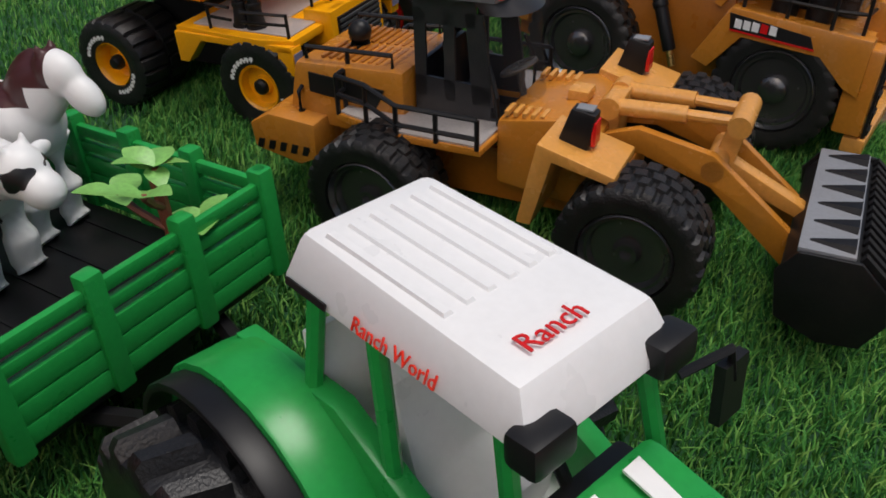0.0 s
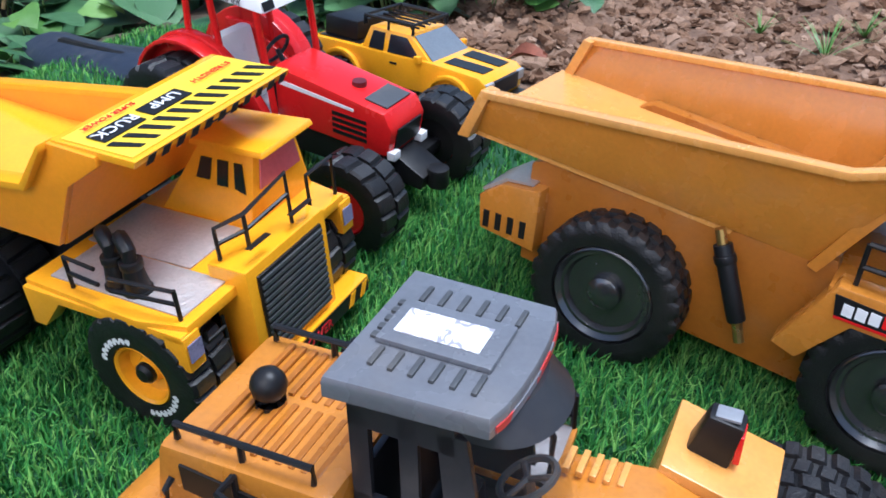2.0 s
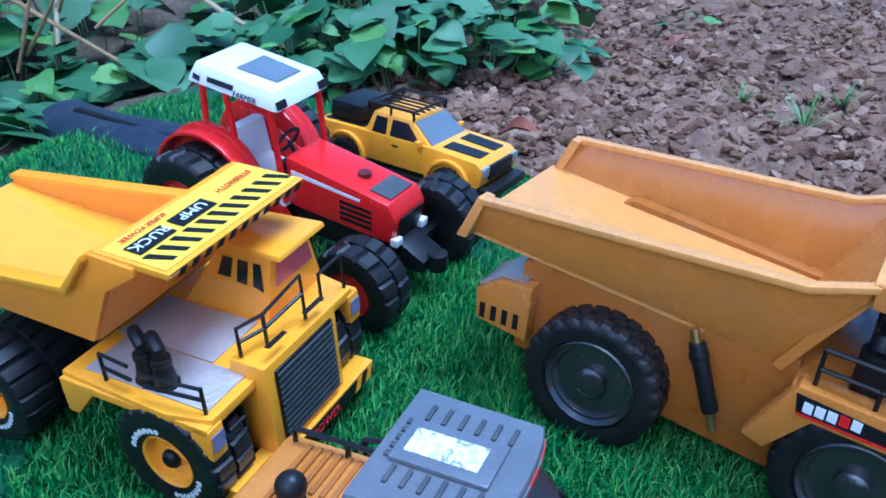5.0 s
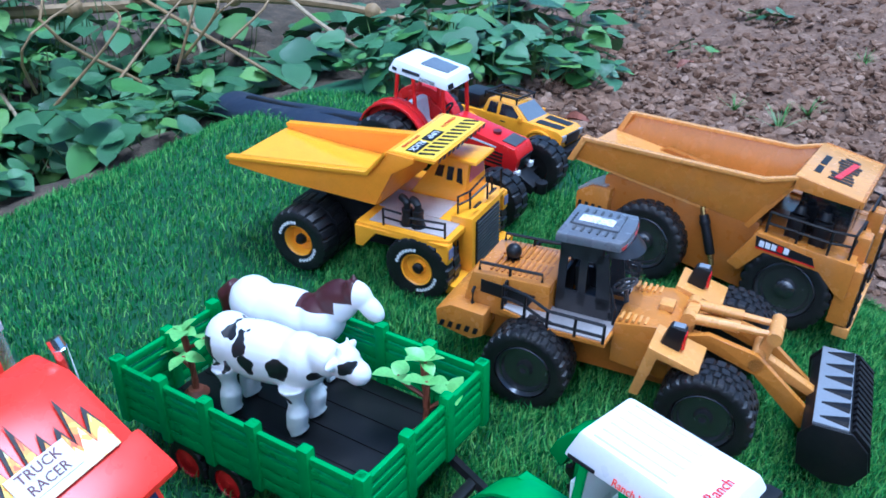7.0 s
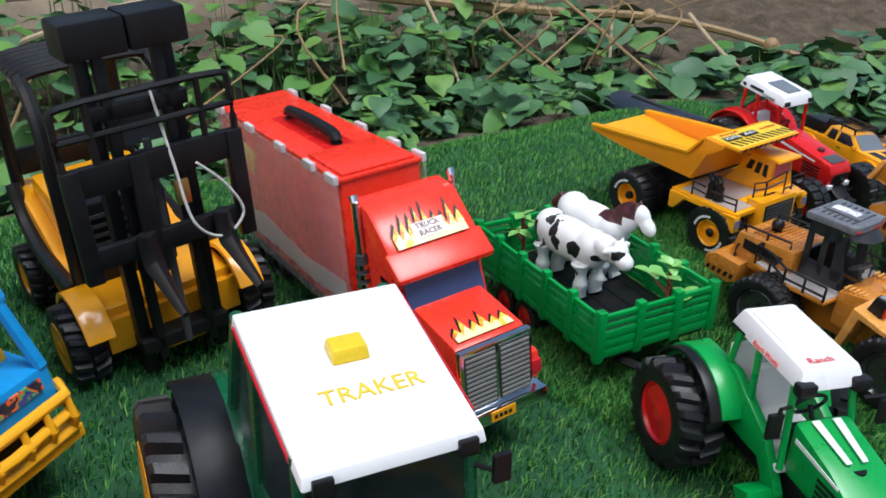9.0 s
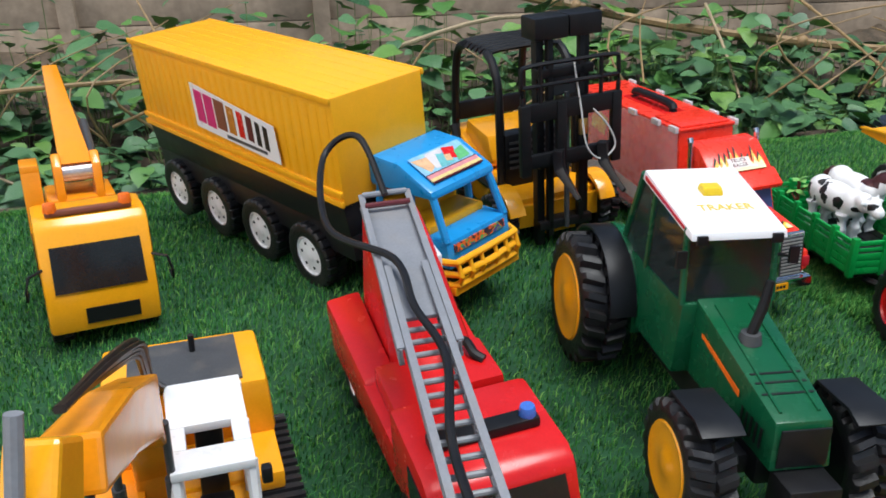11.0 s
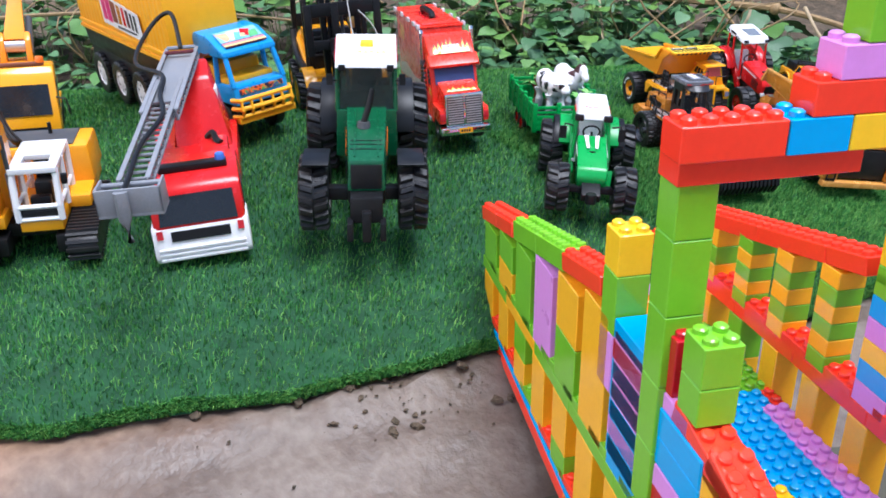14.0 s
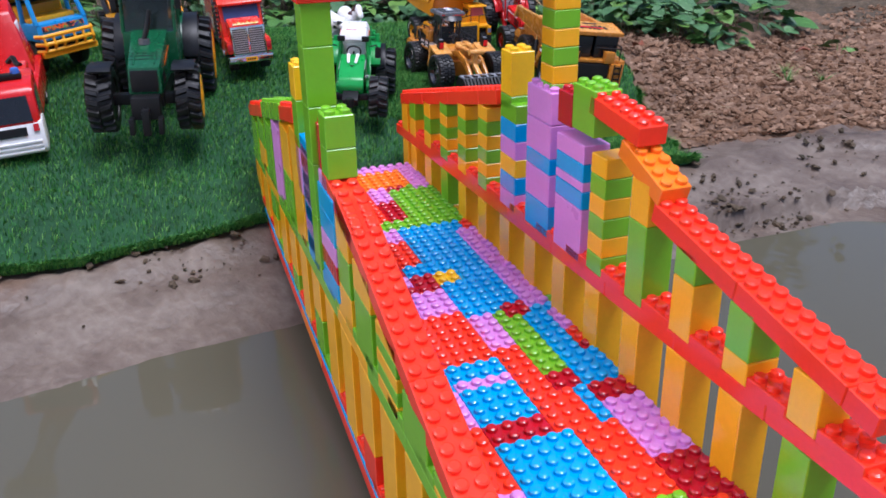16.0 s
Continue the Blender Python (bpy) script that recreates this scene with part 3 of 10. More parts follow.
    can.matrix_basis = Matrix.Translation((0.002, 0.005, 0.0118)) @ Matrix.Rotation(radians(3), 4, "Y") @ Matrix.Diagonal((0.90, 0.98, 1.0, 1))
    before = set(th.children)
    # front deck, skirts, cab
    bm = bm_new()
    slab(bm, [(0.0, -0.068), (0.078, -0.072), (0.104, -0.066), (0.104, 0.066), (0.078, 0.072), (0.0, 0.068)], 0.058, 0.064)
    deck = part("deck", bm, "yellow", th, bevel=0.001)
    bits(deck, "deck_plate", [(0.012, 0.098, -0.062, -0.030, 0.0641, 0.0652), (0.004, 0.074, -0.029, 0.012, 0.0641, 0.0652)], "silver_plate", "silver chequered plate")
    for s in (-1, 1):
        a, b = sorted((s * 0.060, s * 0.071))
        bm = bm_new()
        prism(bm, [(0.0, 0.038), (0.008, 0.038), (0.024, 0.056), (0.104, 0.056), (0.104, 0.061), (0.0, 0.061)], a, b)
        part("wheel_arch", bm, "yellow", th, bevel=0.0008)
        bm = bm_new()
        prism(bm, [(0.092, 0.040), (0.105, 0.040), (0.105, 0.060), (0.092, 0.060)], a, b)
        part("lamp_block", bm, "yellow", th, bevel=0.001)
        plate(th, "headlight", [(0.1055, a + 0.001, 0.046), (0.1055, b - 0.001, 0.046), (0.1055, b - 0.001, 0.056), (0.1055, a + 0.001, 0.056)], "lilac_lamp", "grey-lilac headlight sticker")
        bm = bm_new()
        for y in (s * 0.040, s * 0.053):
            cyl(bm, (0.101, y, 0.018), (0.100, y, 0.060), 0.0011, 6)
        for k in range(5):
            cyl(bm, (0.1008, s * 0.040, 0.022 + k * 0.008), (0.1008, s * 0.053, 0.022 + k * 0.008), 0.0011, 6)
        part("ladder", bm, "black", th)
    bits(th, "hood", [(0.088, 0.112, -0.031, 0.036, 0.020, 0.082)], "yellow", bevel=0.0015)
    bits(th, "hood_mark", [(0.1085, 0.1118, -0.024, -0.008, 0.0821, 0.0825), (0.1085, 0.1118, 0.010, 0.028, 0.0821, 0.0825)], "black", bevel=0)
    grille = bits(th, "grille", [(0.1115, 0.1135, -0.024, 0.030, 0.026, 0.076)], "black", "black slatted grille")[0]
    bits(grille, "slat", [(0.1132, 0.1146, -0.023, 0.029, 0.028 + 0.004 * k, 0.0298 + 0.004 * k) for k in range(12)], "dark_grey", bevel=0)
    bits(th, "bumper", [(0.098, 0.116, -0.064, 0.064, 0.012, 0.022)], "yellow", bevel=0.0015)
    face = plate(th, "bumper_face", [(0.1162, -0.062, 0.0128), (0.1162, 0.062, 0.0128), (0.1162, 0.062, 0.0212), (0.1162, -0.062, 0.0212)], "black", "black bumper sticker with hazard stripes and red word", thick=0.0004)
    for y in (-0.058, -0.046, 0.040, 0.052):
        plate(face, "stripe", [(0.1167, y, 0.0130), (0.1167, y + 0.005, 0.0130), (0.1167, y + 0.009, 0.0210), (0.1167, y + 0.004, 0.0210)], "yellow", thick=0.0003)
    lettering(face, "POWER", 0.0082, surface_frame((0.1169, 0.008, 0.0170), (0, 1, 0), (0, 0, 1)), "lens_red", label="red printed word")
    bm = bm_new()
    hexa(bm, [(0.016, 0.014, 0.063), (0.080, 0.014, 0.063), (0.080, 0.070, 0.063), (0.016, 0.070, 0.063)], [(0.046, 0.023, 0.106), (0.082, 0.023, 0.106), (0.082, 0.058, 0.106), (0.046, 0.058, 0.106)])
    cab = part("cab", bm, "yellow", th, bevel=0.0015)
    bm = bm_new()
    hexa(bm, [(0.042, 0.019, 0.106), (0.092, 0.018, 0.106), (0.092, 0.064, 0.106), (0.042, 0.061, 0.106)], [(0.043, 0.020, 0.1095), (0.091, 0.019, 0.1095), (0.091, 0.063, 0.1095), (0.043, 0.060, 0.1095)])
    part("roof", bm, "yellow", cab, bevel=0.001)
    wall = lambda x, z: (x, 0.014 + 0.009 * (z - 0.063) / 0.043 - 0.0004, z)
    for q in (((0.044, 0.087), (0.053, 0.087), (0.055, 0.099), (0.048, 0.099)), ((0.058, 0.085), (0.065, 0.085), (0.066, 0.099), (0.059, 0.099)), ((0.070, 0.085), (0.077, 0.083), (0.075, 0.099), (0.070, 0.099))):
        plate(cab, "side_window", [wall(*p) for p in q], "glass_dark", thick=0.0008)
    plate(cab, "windscreen", [(0.0813, 0.024, 0.084), (0.0813, 0.060, 0.084), (0.0823, 0.055, 0.103), (0.0823, 0.027, 0.103)], "pink_pane", "pink tinted windscreen", thick=0.0008)
    # handrails and exhausts
    for pts in ([(0.030, -0.064, 0.064), (0.030, -0.064, 0.082), (0.052, -0.066, 0.082)], [(0.062, -0.067, 0.080), (0.098, -0.063, 0.080), (0.098, -0.063, 0.064)]):
        rail(th, pts, posts=[((pts[1][0], pts[1][1], 0.064), (pts[1][0], pts[1][1], 0.081)), ((pts[0][0], pts[0][1], 0.073), (pts[-1][0], pts[-1][1], 0.073))])
    rail(th, [(0.094, -0.027, 0.074), (0.094, -0.027, 0.092), (0.100, -0.012, 0.093), (0.106, 0.016, 0.103), (0.106, 0.016, 0.074)], posts=[((0.100, -0.012, 0.074), (0.100, -0.012, 0.093)), ((0.094, -0.027, 0.083), (0.100, -0.012, 0.084)), ((0.100, -0.012, 0.084), (0.106, 0.016, 0.091))])
    rail(th, [(0.100, 0.040, 0.064), (0.100, 0.040, 0.088), (0.100, 0.064, 0.088), (0.100, 0.064, 0.064)])
    for x in (0.052, 0.064):
        bm = bm_new()
        cyl(bm, (x, -0.054, 0.064), (x, -0.054, 0.067), 0.0075, 14)
        cyl(bm, (x, -0.054, 0.067), (x, -0.054, 0.079), 0.0066, 14, 0.0050)
        cyl(bm, (x, -0.054, 0.079), (x, -0.054, 0.083), 0.0058, 14)
        path(bm, [(x, -0.054, 0.083), (x, -0.054, 0.088), (x - 0.004, -0.052, 0.091), (x - 0.009, -0.049, 0.091)], 0.0040, 8)
        part("air_filter", bm, "black", th, bevel=0.0006)
    for ob in set(th.children) - before:
        if ob.name.split(".")[0] not in ("ladder", "hood", "grille", "bumper", "bumper_face"):
            ob.matrix_basis = Matrix.Translation((0, 0, 0.009)) @ ob.matrix_basis
    return th


# ---- ochre mining truck ----
def mining_truck(m):
    th = thing("mining_truck", m, "ochre toy mining dump truck with worn open body, on turf", "toy truck")
    # chassis and lower side panels carry the shade under the body in their colour
    bits(th, "chassis", [(-0.125, 0.10, -0.045, 0.045, 0.026, 0.074)], "ochre_dark", bevel=0.002)
    for s in (-1, 1):
        for x in (-0.0705, 0.0705):
            wheel(th, x, s * 0.062, 0.041, 0.029, "steel_rim", 0.028, 24, "zig", "deep", hub="steel_rim")
        bm = bm_new()
        a, b = sorted((s * 0.045, s * 0.056))
        prism(bm, [(-0.128, 0.034), (0.030, 0.020), (0.040, 0.034), (0.030, 0.090), (-0.100, 0.104), (-0.128, 0.092)], a, b)
        part("side_panel", bm, "ochre_dark", th, bevel=0.001)
        bm = bm_new()
        a, b = sorted((s * 0.028, s * 0.067))
        prism(bm, [(-0.150, 0.050), (-0.116, 0.046), (-0.116, 0.082), (-0.138, 0.080), (-0.152, 0.070)], a, b)
        tail = part("tail_block", bm, "ochre", th, bevel=0.0015)
        bm = bm_new()
        prism(bm, [(-0.1515, 0.0708), (-0.1375, 0.0806), (-0.122, 0.0822), (-0.122, 0.0832), (-0.1385, 0.0822), (-0.1525, 0.0722)], a + 0.004, b - 0.004)
        part("vent_plate", bm, "silver", tail, "worn silver vent plate")
        for k in range(4):
            bits(tail, "slot", [(-0.148 + 0.0075 * k, -0.1445 + 0.0075 * k, min(s * 0.0668, s * 0.0675), max(s * 0.0668, s * 0.0675), 0.052, 0.062)], "black", bevel=0)
        bm = bm_new()
        cyl(bm, (-0.020, s * 0.0660, 0.086), (-0.004, s * 0.0690, 0.050), 0.0046, 12)
        cyl(bm, (-0.018, s * 0.0664, 0.081), (-0.016, s * 0.0668, 0.077), 0.0054, 12)
        strut = part("hoist_strut", bm, "black", th, "black hoist ram with brass ends", bevel=0.0008)
        for p0, p1 in (((-0.023, s * 0.0655, 0.093), (-0.020, s * 0.0660, 0.086)), ((-0.004, s * 0.0690, 0.050), (0.000, s * 0.0700, 0.040))):
            bm = bm_new()
            cyl(bm, p0, p1, 0.0026, 10)
            part("ram_end", bm, "brass", strut)
    # hopper body: the sides lean out, the floor rises to the open tail; light on rim and floor is painted in
    top = [(-0.153, 0.127), (0.025, 0.136), (0.052, 0.146)]
    low = [(-0.166, 0.104), (0.0195, 0.086), (0.050, 0.137)]
    for s in (-1, 1):
        bm = bm_new()
        outer = [[bm.verts.new((x, s * (0.068 - d), z)) for x, z in top] + [bm.verts.new((x, s * (w - d), z)) for (x, z), w in zip(low, (0.062, 0.056, 0.066))] for d in (0.0, 0.003)]
        o, i = outer
        for q in ((0, 3, 4, 1), (1, 4, 5, 2)):
            bm.faces.new([o[k] for k in q])
            bm.faces.new([i[k] for k in q[::-1]])
        for k, j in ((0, 1), (1, 2), (2, 5), (5, 4), (4, 3), (3, 0)):
            bm.faces.new((o[k], o[j], i[j], i[k]))
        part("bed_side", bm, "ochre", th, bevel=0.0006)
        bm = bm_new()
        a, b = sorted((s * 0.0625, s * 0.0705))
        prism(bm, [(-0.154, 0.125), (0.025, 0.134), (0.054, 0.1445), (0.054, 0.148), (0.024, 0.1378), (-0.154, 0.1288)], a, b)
        part("bed_rim", bm, "ochre_light", th, "scuffed ochre rim in the lit tone", bevel=0.0008)
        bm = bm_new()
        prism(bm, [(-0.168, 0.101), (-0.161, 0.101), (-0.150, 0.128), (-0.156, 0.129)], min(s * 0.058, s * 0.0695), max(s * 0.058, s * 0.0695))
        part("bed_corner", bm, "ochre_light", th, "scuffed rear corner in the lit tone", bevel=0.001)
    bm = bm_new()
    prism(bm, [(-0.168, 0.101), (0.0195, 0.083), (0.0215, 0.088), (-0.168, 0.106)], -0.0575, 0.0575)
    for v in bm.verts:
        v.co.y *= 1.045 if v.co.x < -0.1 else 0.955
    part("bed_floor", bm, "ochre_light", th, "ochre body floor in the lit tone, dusty and scratched")
    bm = bm_new()
    prism(bm, [(0.0175, 0.086), (0.0225, 0.084), (0.056, 0.141), (0.050, 0.145)], -0.061, 0.061)
    part("bed_front", bm, "ochre", th)
    bm = bm_new()
    prism(bm, [(0.050, 0.1435), (0.108, 0.1365), (0.110, 0.1405), (0.050, 0.1480)], -0.0675, 0.0675)
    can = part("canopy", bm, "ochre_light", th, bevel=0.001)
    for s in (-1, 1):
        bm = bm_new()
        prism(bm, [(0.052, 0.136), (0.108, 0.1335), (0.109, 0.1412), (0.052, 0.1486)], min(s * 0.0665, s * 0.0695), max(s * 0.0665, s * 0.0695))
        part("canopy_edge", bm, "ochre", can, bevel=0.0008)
    bits(can, "canopy_lip", [(0.1085, 0.1115, -0.0695, 0.0695, 0.1335, 0.1412)], "ochre", bevel=0.0008)
    cz = lambda x: 0.1482 - (x - 0.050) * 0.125
    rng = random.Random(4)
    for k in range(9):
        y = -0.040 + k * 0.0092
        x0, x1 = 0.072 + rng.uniform(0, 0.006), 0.096 - rng.uniform(0, 0.006)
        plate(can, "canopy_mark", [(x0, y, cz(x0)), (x1, y, cz(x1)), (x1, y + 0.0062, cz(x1)), (x0, y + 0.0062, cz(x0))], "black", thick=0.0004)
    plate(can, "canopy_mark", [(0.078, -0.034, cz(0.078) + 0.0006), (0.084, -0.034, cz(0.084) + 0.0006), (0.092, 0.030, cz(0.092) + 0.0006), (0.086, 0.030, cz(0.086) + 0.0006)], "red", thick=0.0004)
    for y0, y1 in ((-0.036, -0.012), (-0.006, 0.026)):
        plate(can, "canopy_mark", [(0.060, y0, cz(0.060)), (0.066, y0, cz(0.066)), (0.066, y1, cz(0.066)), (0.060, y1, cz(0.060))], "black", thick=0.0004)
    # deck
    bm = bm_new()
    slab(bm, [(0.030, -0.072), (0.100, -0.077), (0.120, -0.070), (0.120, 0.070), (0.100, 0.077), (0.030, 0.072)], 0.080, 0.086)
    part("deck", bm, "ochre", th, bevel=0.001)
    for s in (-1, 1):
        a, b = sorted((s * 0.064, s * 0.079))
        bm = bm_new()
        prism(bm, [(0.014, 0.052), (0.026, 0.048), (0.044, 0.072), (0.094, 0.070), (0.112, 0.054), (0.122, 0.050), (0.122, 0.086), (0.034, 0.090)], a, b)
        part("wheel_arch", bm, "ochre", th, bevel=0.001)
        y = s * 0.0793
        pl = plate(th, "name_plate", [(0.036, y, 0.0755), (0.090, y, 0.0735), (0.086, y, 0.0815), (0.034, y, 0.0865)][::-s], "black", "black name plate with a red border")
        for k in range(5):
            plate(pl, "mark", [(0.0385 + k * 0.0056, y + s * 0.0007, 0.0778), (0.0430 + k * 0.0056, y + s * 0.0007, 0.0774), (0.0430 + k * 0.0056, y + s * 0.0007, 0.0830), (0.0385 + k * 0.0056, y + s * 0.0007, 0.0836)][::-s], "red" if k == 3 else "white", thick=0.0004)
        plate(pl, "red_line", [(0.036, y + s * 0.0007, 0.0752), (0.090, y + s * 0.0007, 0.0732), (0.090, y + s * 0.0007, 0.0744), (0.036, y + s * 0.0007, 0.0764)][::-s], "red", thick=0.0004)
        bits(th, "lamp_block", [(0.112, 0.130, min(s * 0.046, s * 0.074), max(s * 0.046, s * 0.074), 0.024, 0.080)], "ochre", bevel=0.002)
        bits(th, "lamp_tower", [(0.112, 0.126, min(s * 0.030, s * 0.052), max(s * 0.030, s * 0.052), 0.080, 0.104)], "ochre", bevel=0.002)
        ladder = bits(th, "ladder", [(0.1305, 0.1325, s * 0.060 - 0.0085, s * 0.060 - 0.0065, 0.020, 0.082), (0.1305, 0.1325, s * 0.060 + 0.0065, s * 0.060 + 0.0085, 0.020, 0.082)], "black", bevel=0)
        bits(th, "step", [(0.1305, 0.1335, s * 0.060 - 0.0065, s * 0.060 + 0.0065, 0.024 + k * 0.012, 0.0275 + k * 0.012) for k in range(5)], "black", bevel=0)
    bits(th, "grille", [(0.110, 0.124, -0.044, 0.044, 0.026, 0.078)], "black", "black radiator grille", bevel=0.001)
    bits(th, "bumper", [(0.120, 0.134, -0.072, 0.072, 0.012, 0.022)], "ochre_light", bevel=0.0015)
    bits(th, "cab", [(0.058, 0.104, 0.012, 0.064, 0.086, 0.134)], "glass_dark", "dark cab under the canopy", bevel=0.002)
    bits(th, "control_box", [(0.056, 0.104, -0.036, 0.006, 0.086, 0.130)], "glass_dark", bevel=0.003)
    for x in (0.062, 0.084):
        bm = bm_new()
        cyl(bm, (x, -0.056, 0.086), (x, -0.056, 0.110), 0.0085, 14)
        cyl(bm, (x, -0.056, 0.110), (x, -0.054, 0.118), 0.0060, 14, 0.0045)
        part("air_filter", bm, "black", th, "black upright air filter", bevel=0.0008)
    posts = ((0.040, -0.072), (0.068, -0.074), (0.096, -0.076), (0.114, -0.070), (0.116, -0.024))
    for z in (0.099, 0.110):
        rail(th, [(x, y, z) for x, y in posts], 0.0013, posts=[((x, y, 0.086), (x, y, z)) for x, y in posts] if z > 0.1 else ())
    rail(th, [(0.046, 0.072, 0.110), (0.100, 0.076, 0.110), (0.116, 0.068, 0.110), (0.116, 0.010, 0.110)], 0.0013, posts=[((x, y, 0.086), (x, y, 0.110)) for x, y in ((0.046, 0.072), (0.100, 0.076), (0.116, 0.068))])
    return th


# ---- ochre wheel loader ----
def wheel_loader(m):
    th = thing("wheel_loader", m, "ochre toy wheel loader with black cab and toothed bucket", "toy loader")
    for s in (-1, 1):
        wheel(th, -0.071, s * 0.062, 0.0375, 0.034, "steel_rim", 0.025, 26, "zig", "deep", z=0.035)
        wheel(th, 0.076, s * 0.063, 0.038, 0.034, "steel_rim", 0.025, 26, "zig", "deep")
    bits(th, "chassis", [(-0.13, 0.060, -0.024, 0.024, 0.022, 0.0548)], "ochre_dark", bevel=0.003)
    bm = bm_new()
    prism(bm, [(-0.162, 0.040), (-0.130, 0.034), (-0.118, 0.040), (-0.118, 0.062), (-0.150, 0.064), (-0.164, 0.056)], -0.052, 0.052)
    cw = part("counterweight", bm, "ochre", th, bevel=0.002)
    for s in (-1, 1):
        for k in range(5):
            x = -0.160 + 0.008 * k
            plate(cw, "stripe", [(x, s * 0.0523, 0.041), (x + 0.004, s * 0.0523, 0.041), (x + 0.006, s * 0.0523, 0.047), (x + 0.002, s * 0.0523, 0.047)][::-s], "black", thick=0.0005)
    bm = bm_new()
    prism(bm, [(-0.146, 0.056), (-0.066, 0.052), (-0.066, 0.096), (-0.138, 0.093)], -0.036, 0.036)
    hood = part("engine_hood", bm, "ochre", th, bevel=0.004)
    for k in range(10):
        bits(hood, "hood_slot", [(-0.124 + 0.0052 * k, -0.1216 + 0.0052 * k, -0.028, 0.000, 0.0942, 0.0958), (-0.124 + 0.0052 * k, -0.1216 + 0.0052 * k, 0.004, 0.030, 0.0942, 0.0958)], "ochre_dark", bevel=0.0004)
    for s in (-1, 1):
        plate(hood, "side_vent", [(-0.128, s * 0.0363, 0.076), (-0.084, s * 0.0363, 0.072), (-0.078, s * 0.0363, 0.084), (-0.128, s * 0.0363, 0.088)][::-s], "black", "black engine vent", thick=0.001)
        rail(th, [(-0.132, s * 0.031, 0.094), (-0.132, s * 0.031, 0.101), (-0.075, s * 0.031, 0.103), (-0.075, s * 0.031, 0.094)], 0.0014, posts=[((-0.104, s * 0.031, 0.094), (-0.104, s * 0.031, 0.102))])
        rail(th, [(-0.134, s * 0.036, 0.062), (-0.134, s * 0.040, 0.064), (-0.134, s * 0.040, 0.076), (-0.134, s * 0.036, 0.078)], 0.0014, name="grab_handle")
        # side platform
        bm = bm_new()
        o = [(-0.106, 0.022), (-0.106, 0.046), (-0.062, 0.058), (-0.010, 0.058), (-0.008, 0.022)]
        slab(bm, [(x, s * y) for x, y in (o if s < 0 else o)][::s], 0.0655, 0.0695)
        plat = part("platform", bm, "ochre", th, bevel=0.001)
        bm = bm_new()
        slab(bm, [(x, s * y) for x, y in [(-0.103, 0.023), (-0.103, 0.0445), (-0.061, 0.056), (-0.012, 0.056), (-0.010, 0.023)]][::s], 0.0696, 0.0707)
        part("tread_plate", bm, "silver_plate", plat, "silver chequered tread plate")
        q = [(-0.104, 0.037), (-0.104, 0.0455), (-0.082, 0.0515), (-0.060, 0.0575), (-0.036, 0.0575), (-0.012, 0.0575)]
        for z, k0 in ((0.0925, 0), (0.0815, 0)):
            rail(th, [(x, s * y, z - (0.006 if i > 2 else 0)) for i, (x, y) in enumerate(q)], 0.0014, posts=[((x, s * y, 0.069), (x, s * y, z - (0.006 if i > 2 else 0))) for i, (x, y) in enumerate(q)] if z > 0.09 else ())
        # front fender and lamp
        bm = bm_new()
        prism(bm, [(0.016, 0.040), (0.024, 0.040), (0.034, 0.078), (0.066, 0.071), (0.066, 0.076), (0.026, 0.087)], min(s * 0.034, s * 0.072), max(s * 0.034, s * 0.072))
        part("fender", bm, "ochre_light", th, bevel=0.001)
        bm = bm_new()
        hexa(bm, [(0.030, s * 0.053 - 0.006, 0.078), (0.047, s * 0.053 - 0.006, 0.075), (0.047, s * 0.053 + 0.006, 0.075), (0.030, s * 0.053 + 0.006, 0.078)], [(0.038, s * 0.053 - 0.005, 0.102), (0.051, s * 0.053 - 0.005, 0.100), (0.051, s * 0.053 + 0.005, 0.100), (0.038, s * 0.053 + 0.005, 0.102)])
        lamp = part("headlight", bm, "black", th, "black headlight box with red side", bevel=0.002)
        bits(lamp, "red_glass", [(0.0488, 0.0512, s * 0.053 - 0.0045, s * 0.053 + 0.0045, 0.083, 0.096)], "red")
        bits(lamp, "grey_glass", [(0.040, 0.0490, s * 0.053 - 0.0035, s * 0.053 + 0.0035, 0.1008, 0.1022)], "grey")
        # lift arm
        bm = bm_new()
        prism(bm, [(0.046, 0.074), (0.064, 0.080), (0.104, 0.072), (0.150, 0.034), (0.156, 0.020), (0.146, 0.016), (0.104, 0.054), (0.066, 0.066), (0.044, 0.064)], min(s * 0.016, s * 0.022), max(s * 0.016, s * 0.022))
        part("lift_arm", bm, "ochre", th, bevel=0.001)
        bm = bm_new()
        cyl(bm, (0.046, s * 0.012, 0.086), (0.086, s * 0.010, 0.087), 0.0046, 12)
        cyl(bm, (0.086, s * 0.010, 0.087), (0.113, s * 0.009, 0.087), 0.0030, 10)
        cyl(bm, (0.046, s * 0.017, 0.086), (0.046, s * 0.007, 0.086), 0.0062, 12)
        part("ram", bm, "ochre_light", th, "pale ochre hydraulic ram")
    bm = bm_new()
    path(bm, curve_points([(-0.112, -0.002, 0.090), (-0.112, -0.002, 0.102)]), 0.0060, 14)
    bmesh.ops.create_uvsphere(bm, u_segments=14, v_segments=8, radius=0.0072, matrix=pose(-0.112, -0.002, 0.103))
    part("air_cap", bm, "black", th, "black domed air cap")
    # open cab with a bowed front
    def bow(t, back, wide, tip):
        """A plan line round the cab's front: from one side over the nose to the other."""
        a = math.pi * (t - 0.5)
        return back + (tip - back) * math.cos(a) ** 0.8 if abs(a) < 1.57 else back, wide * math.sin(a)

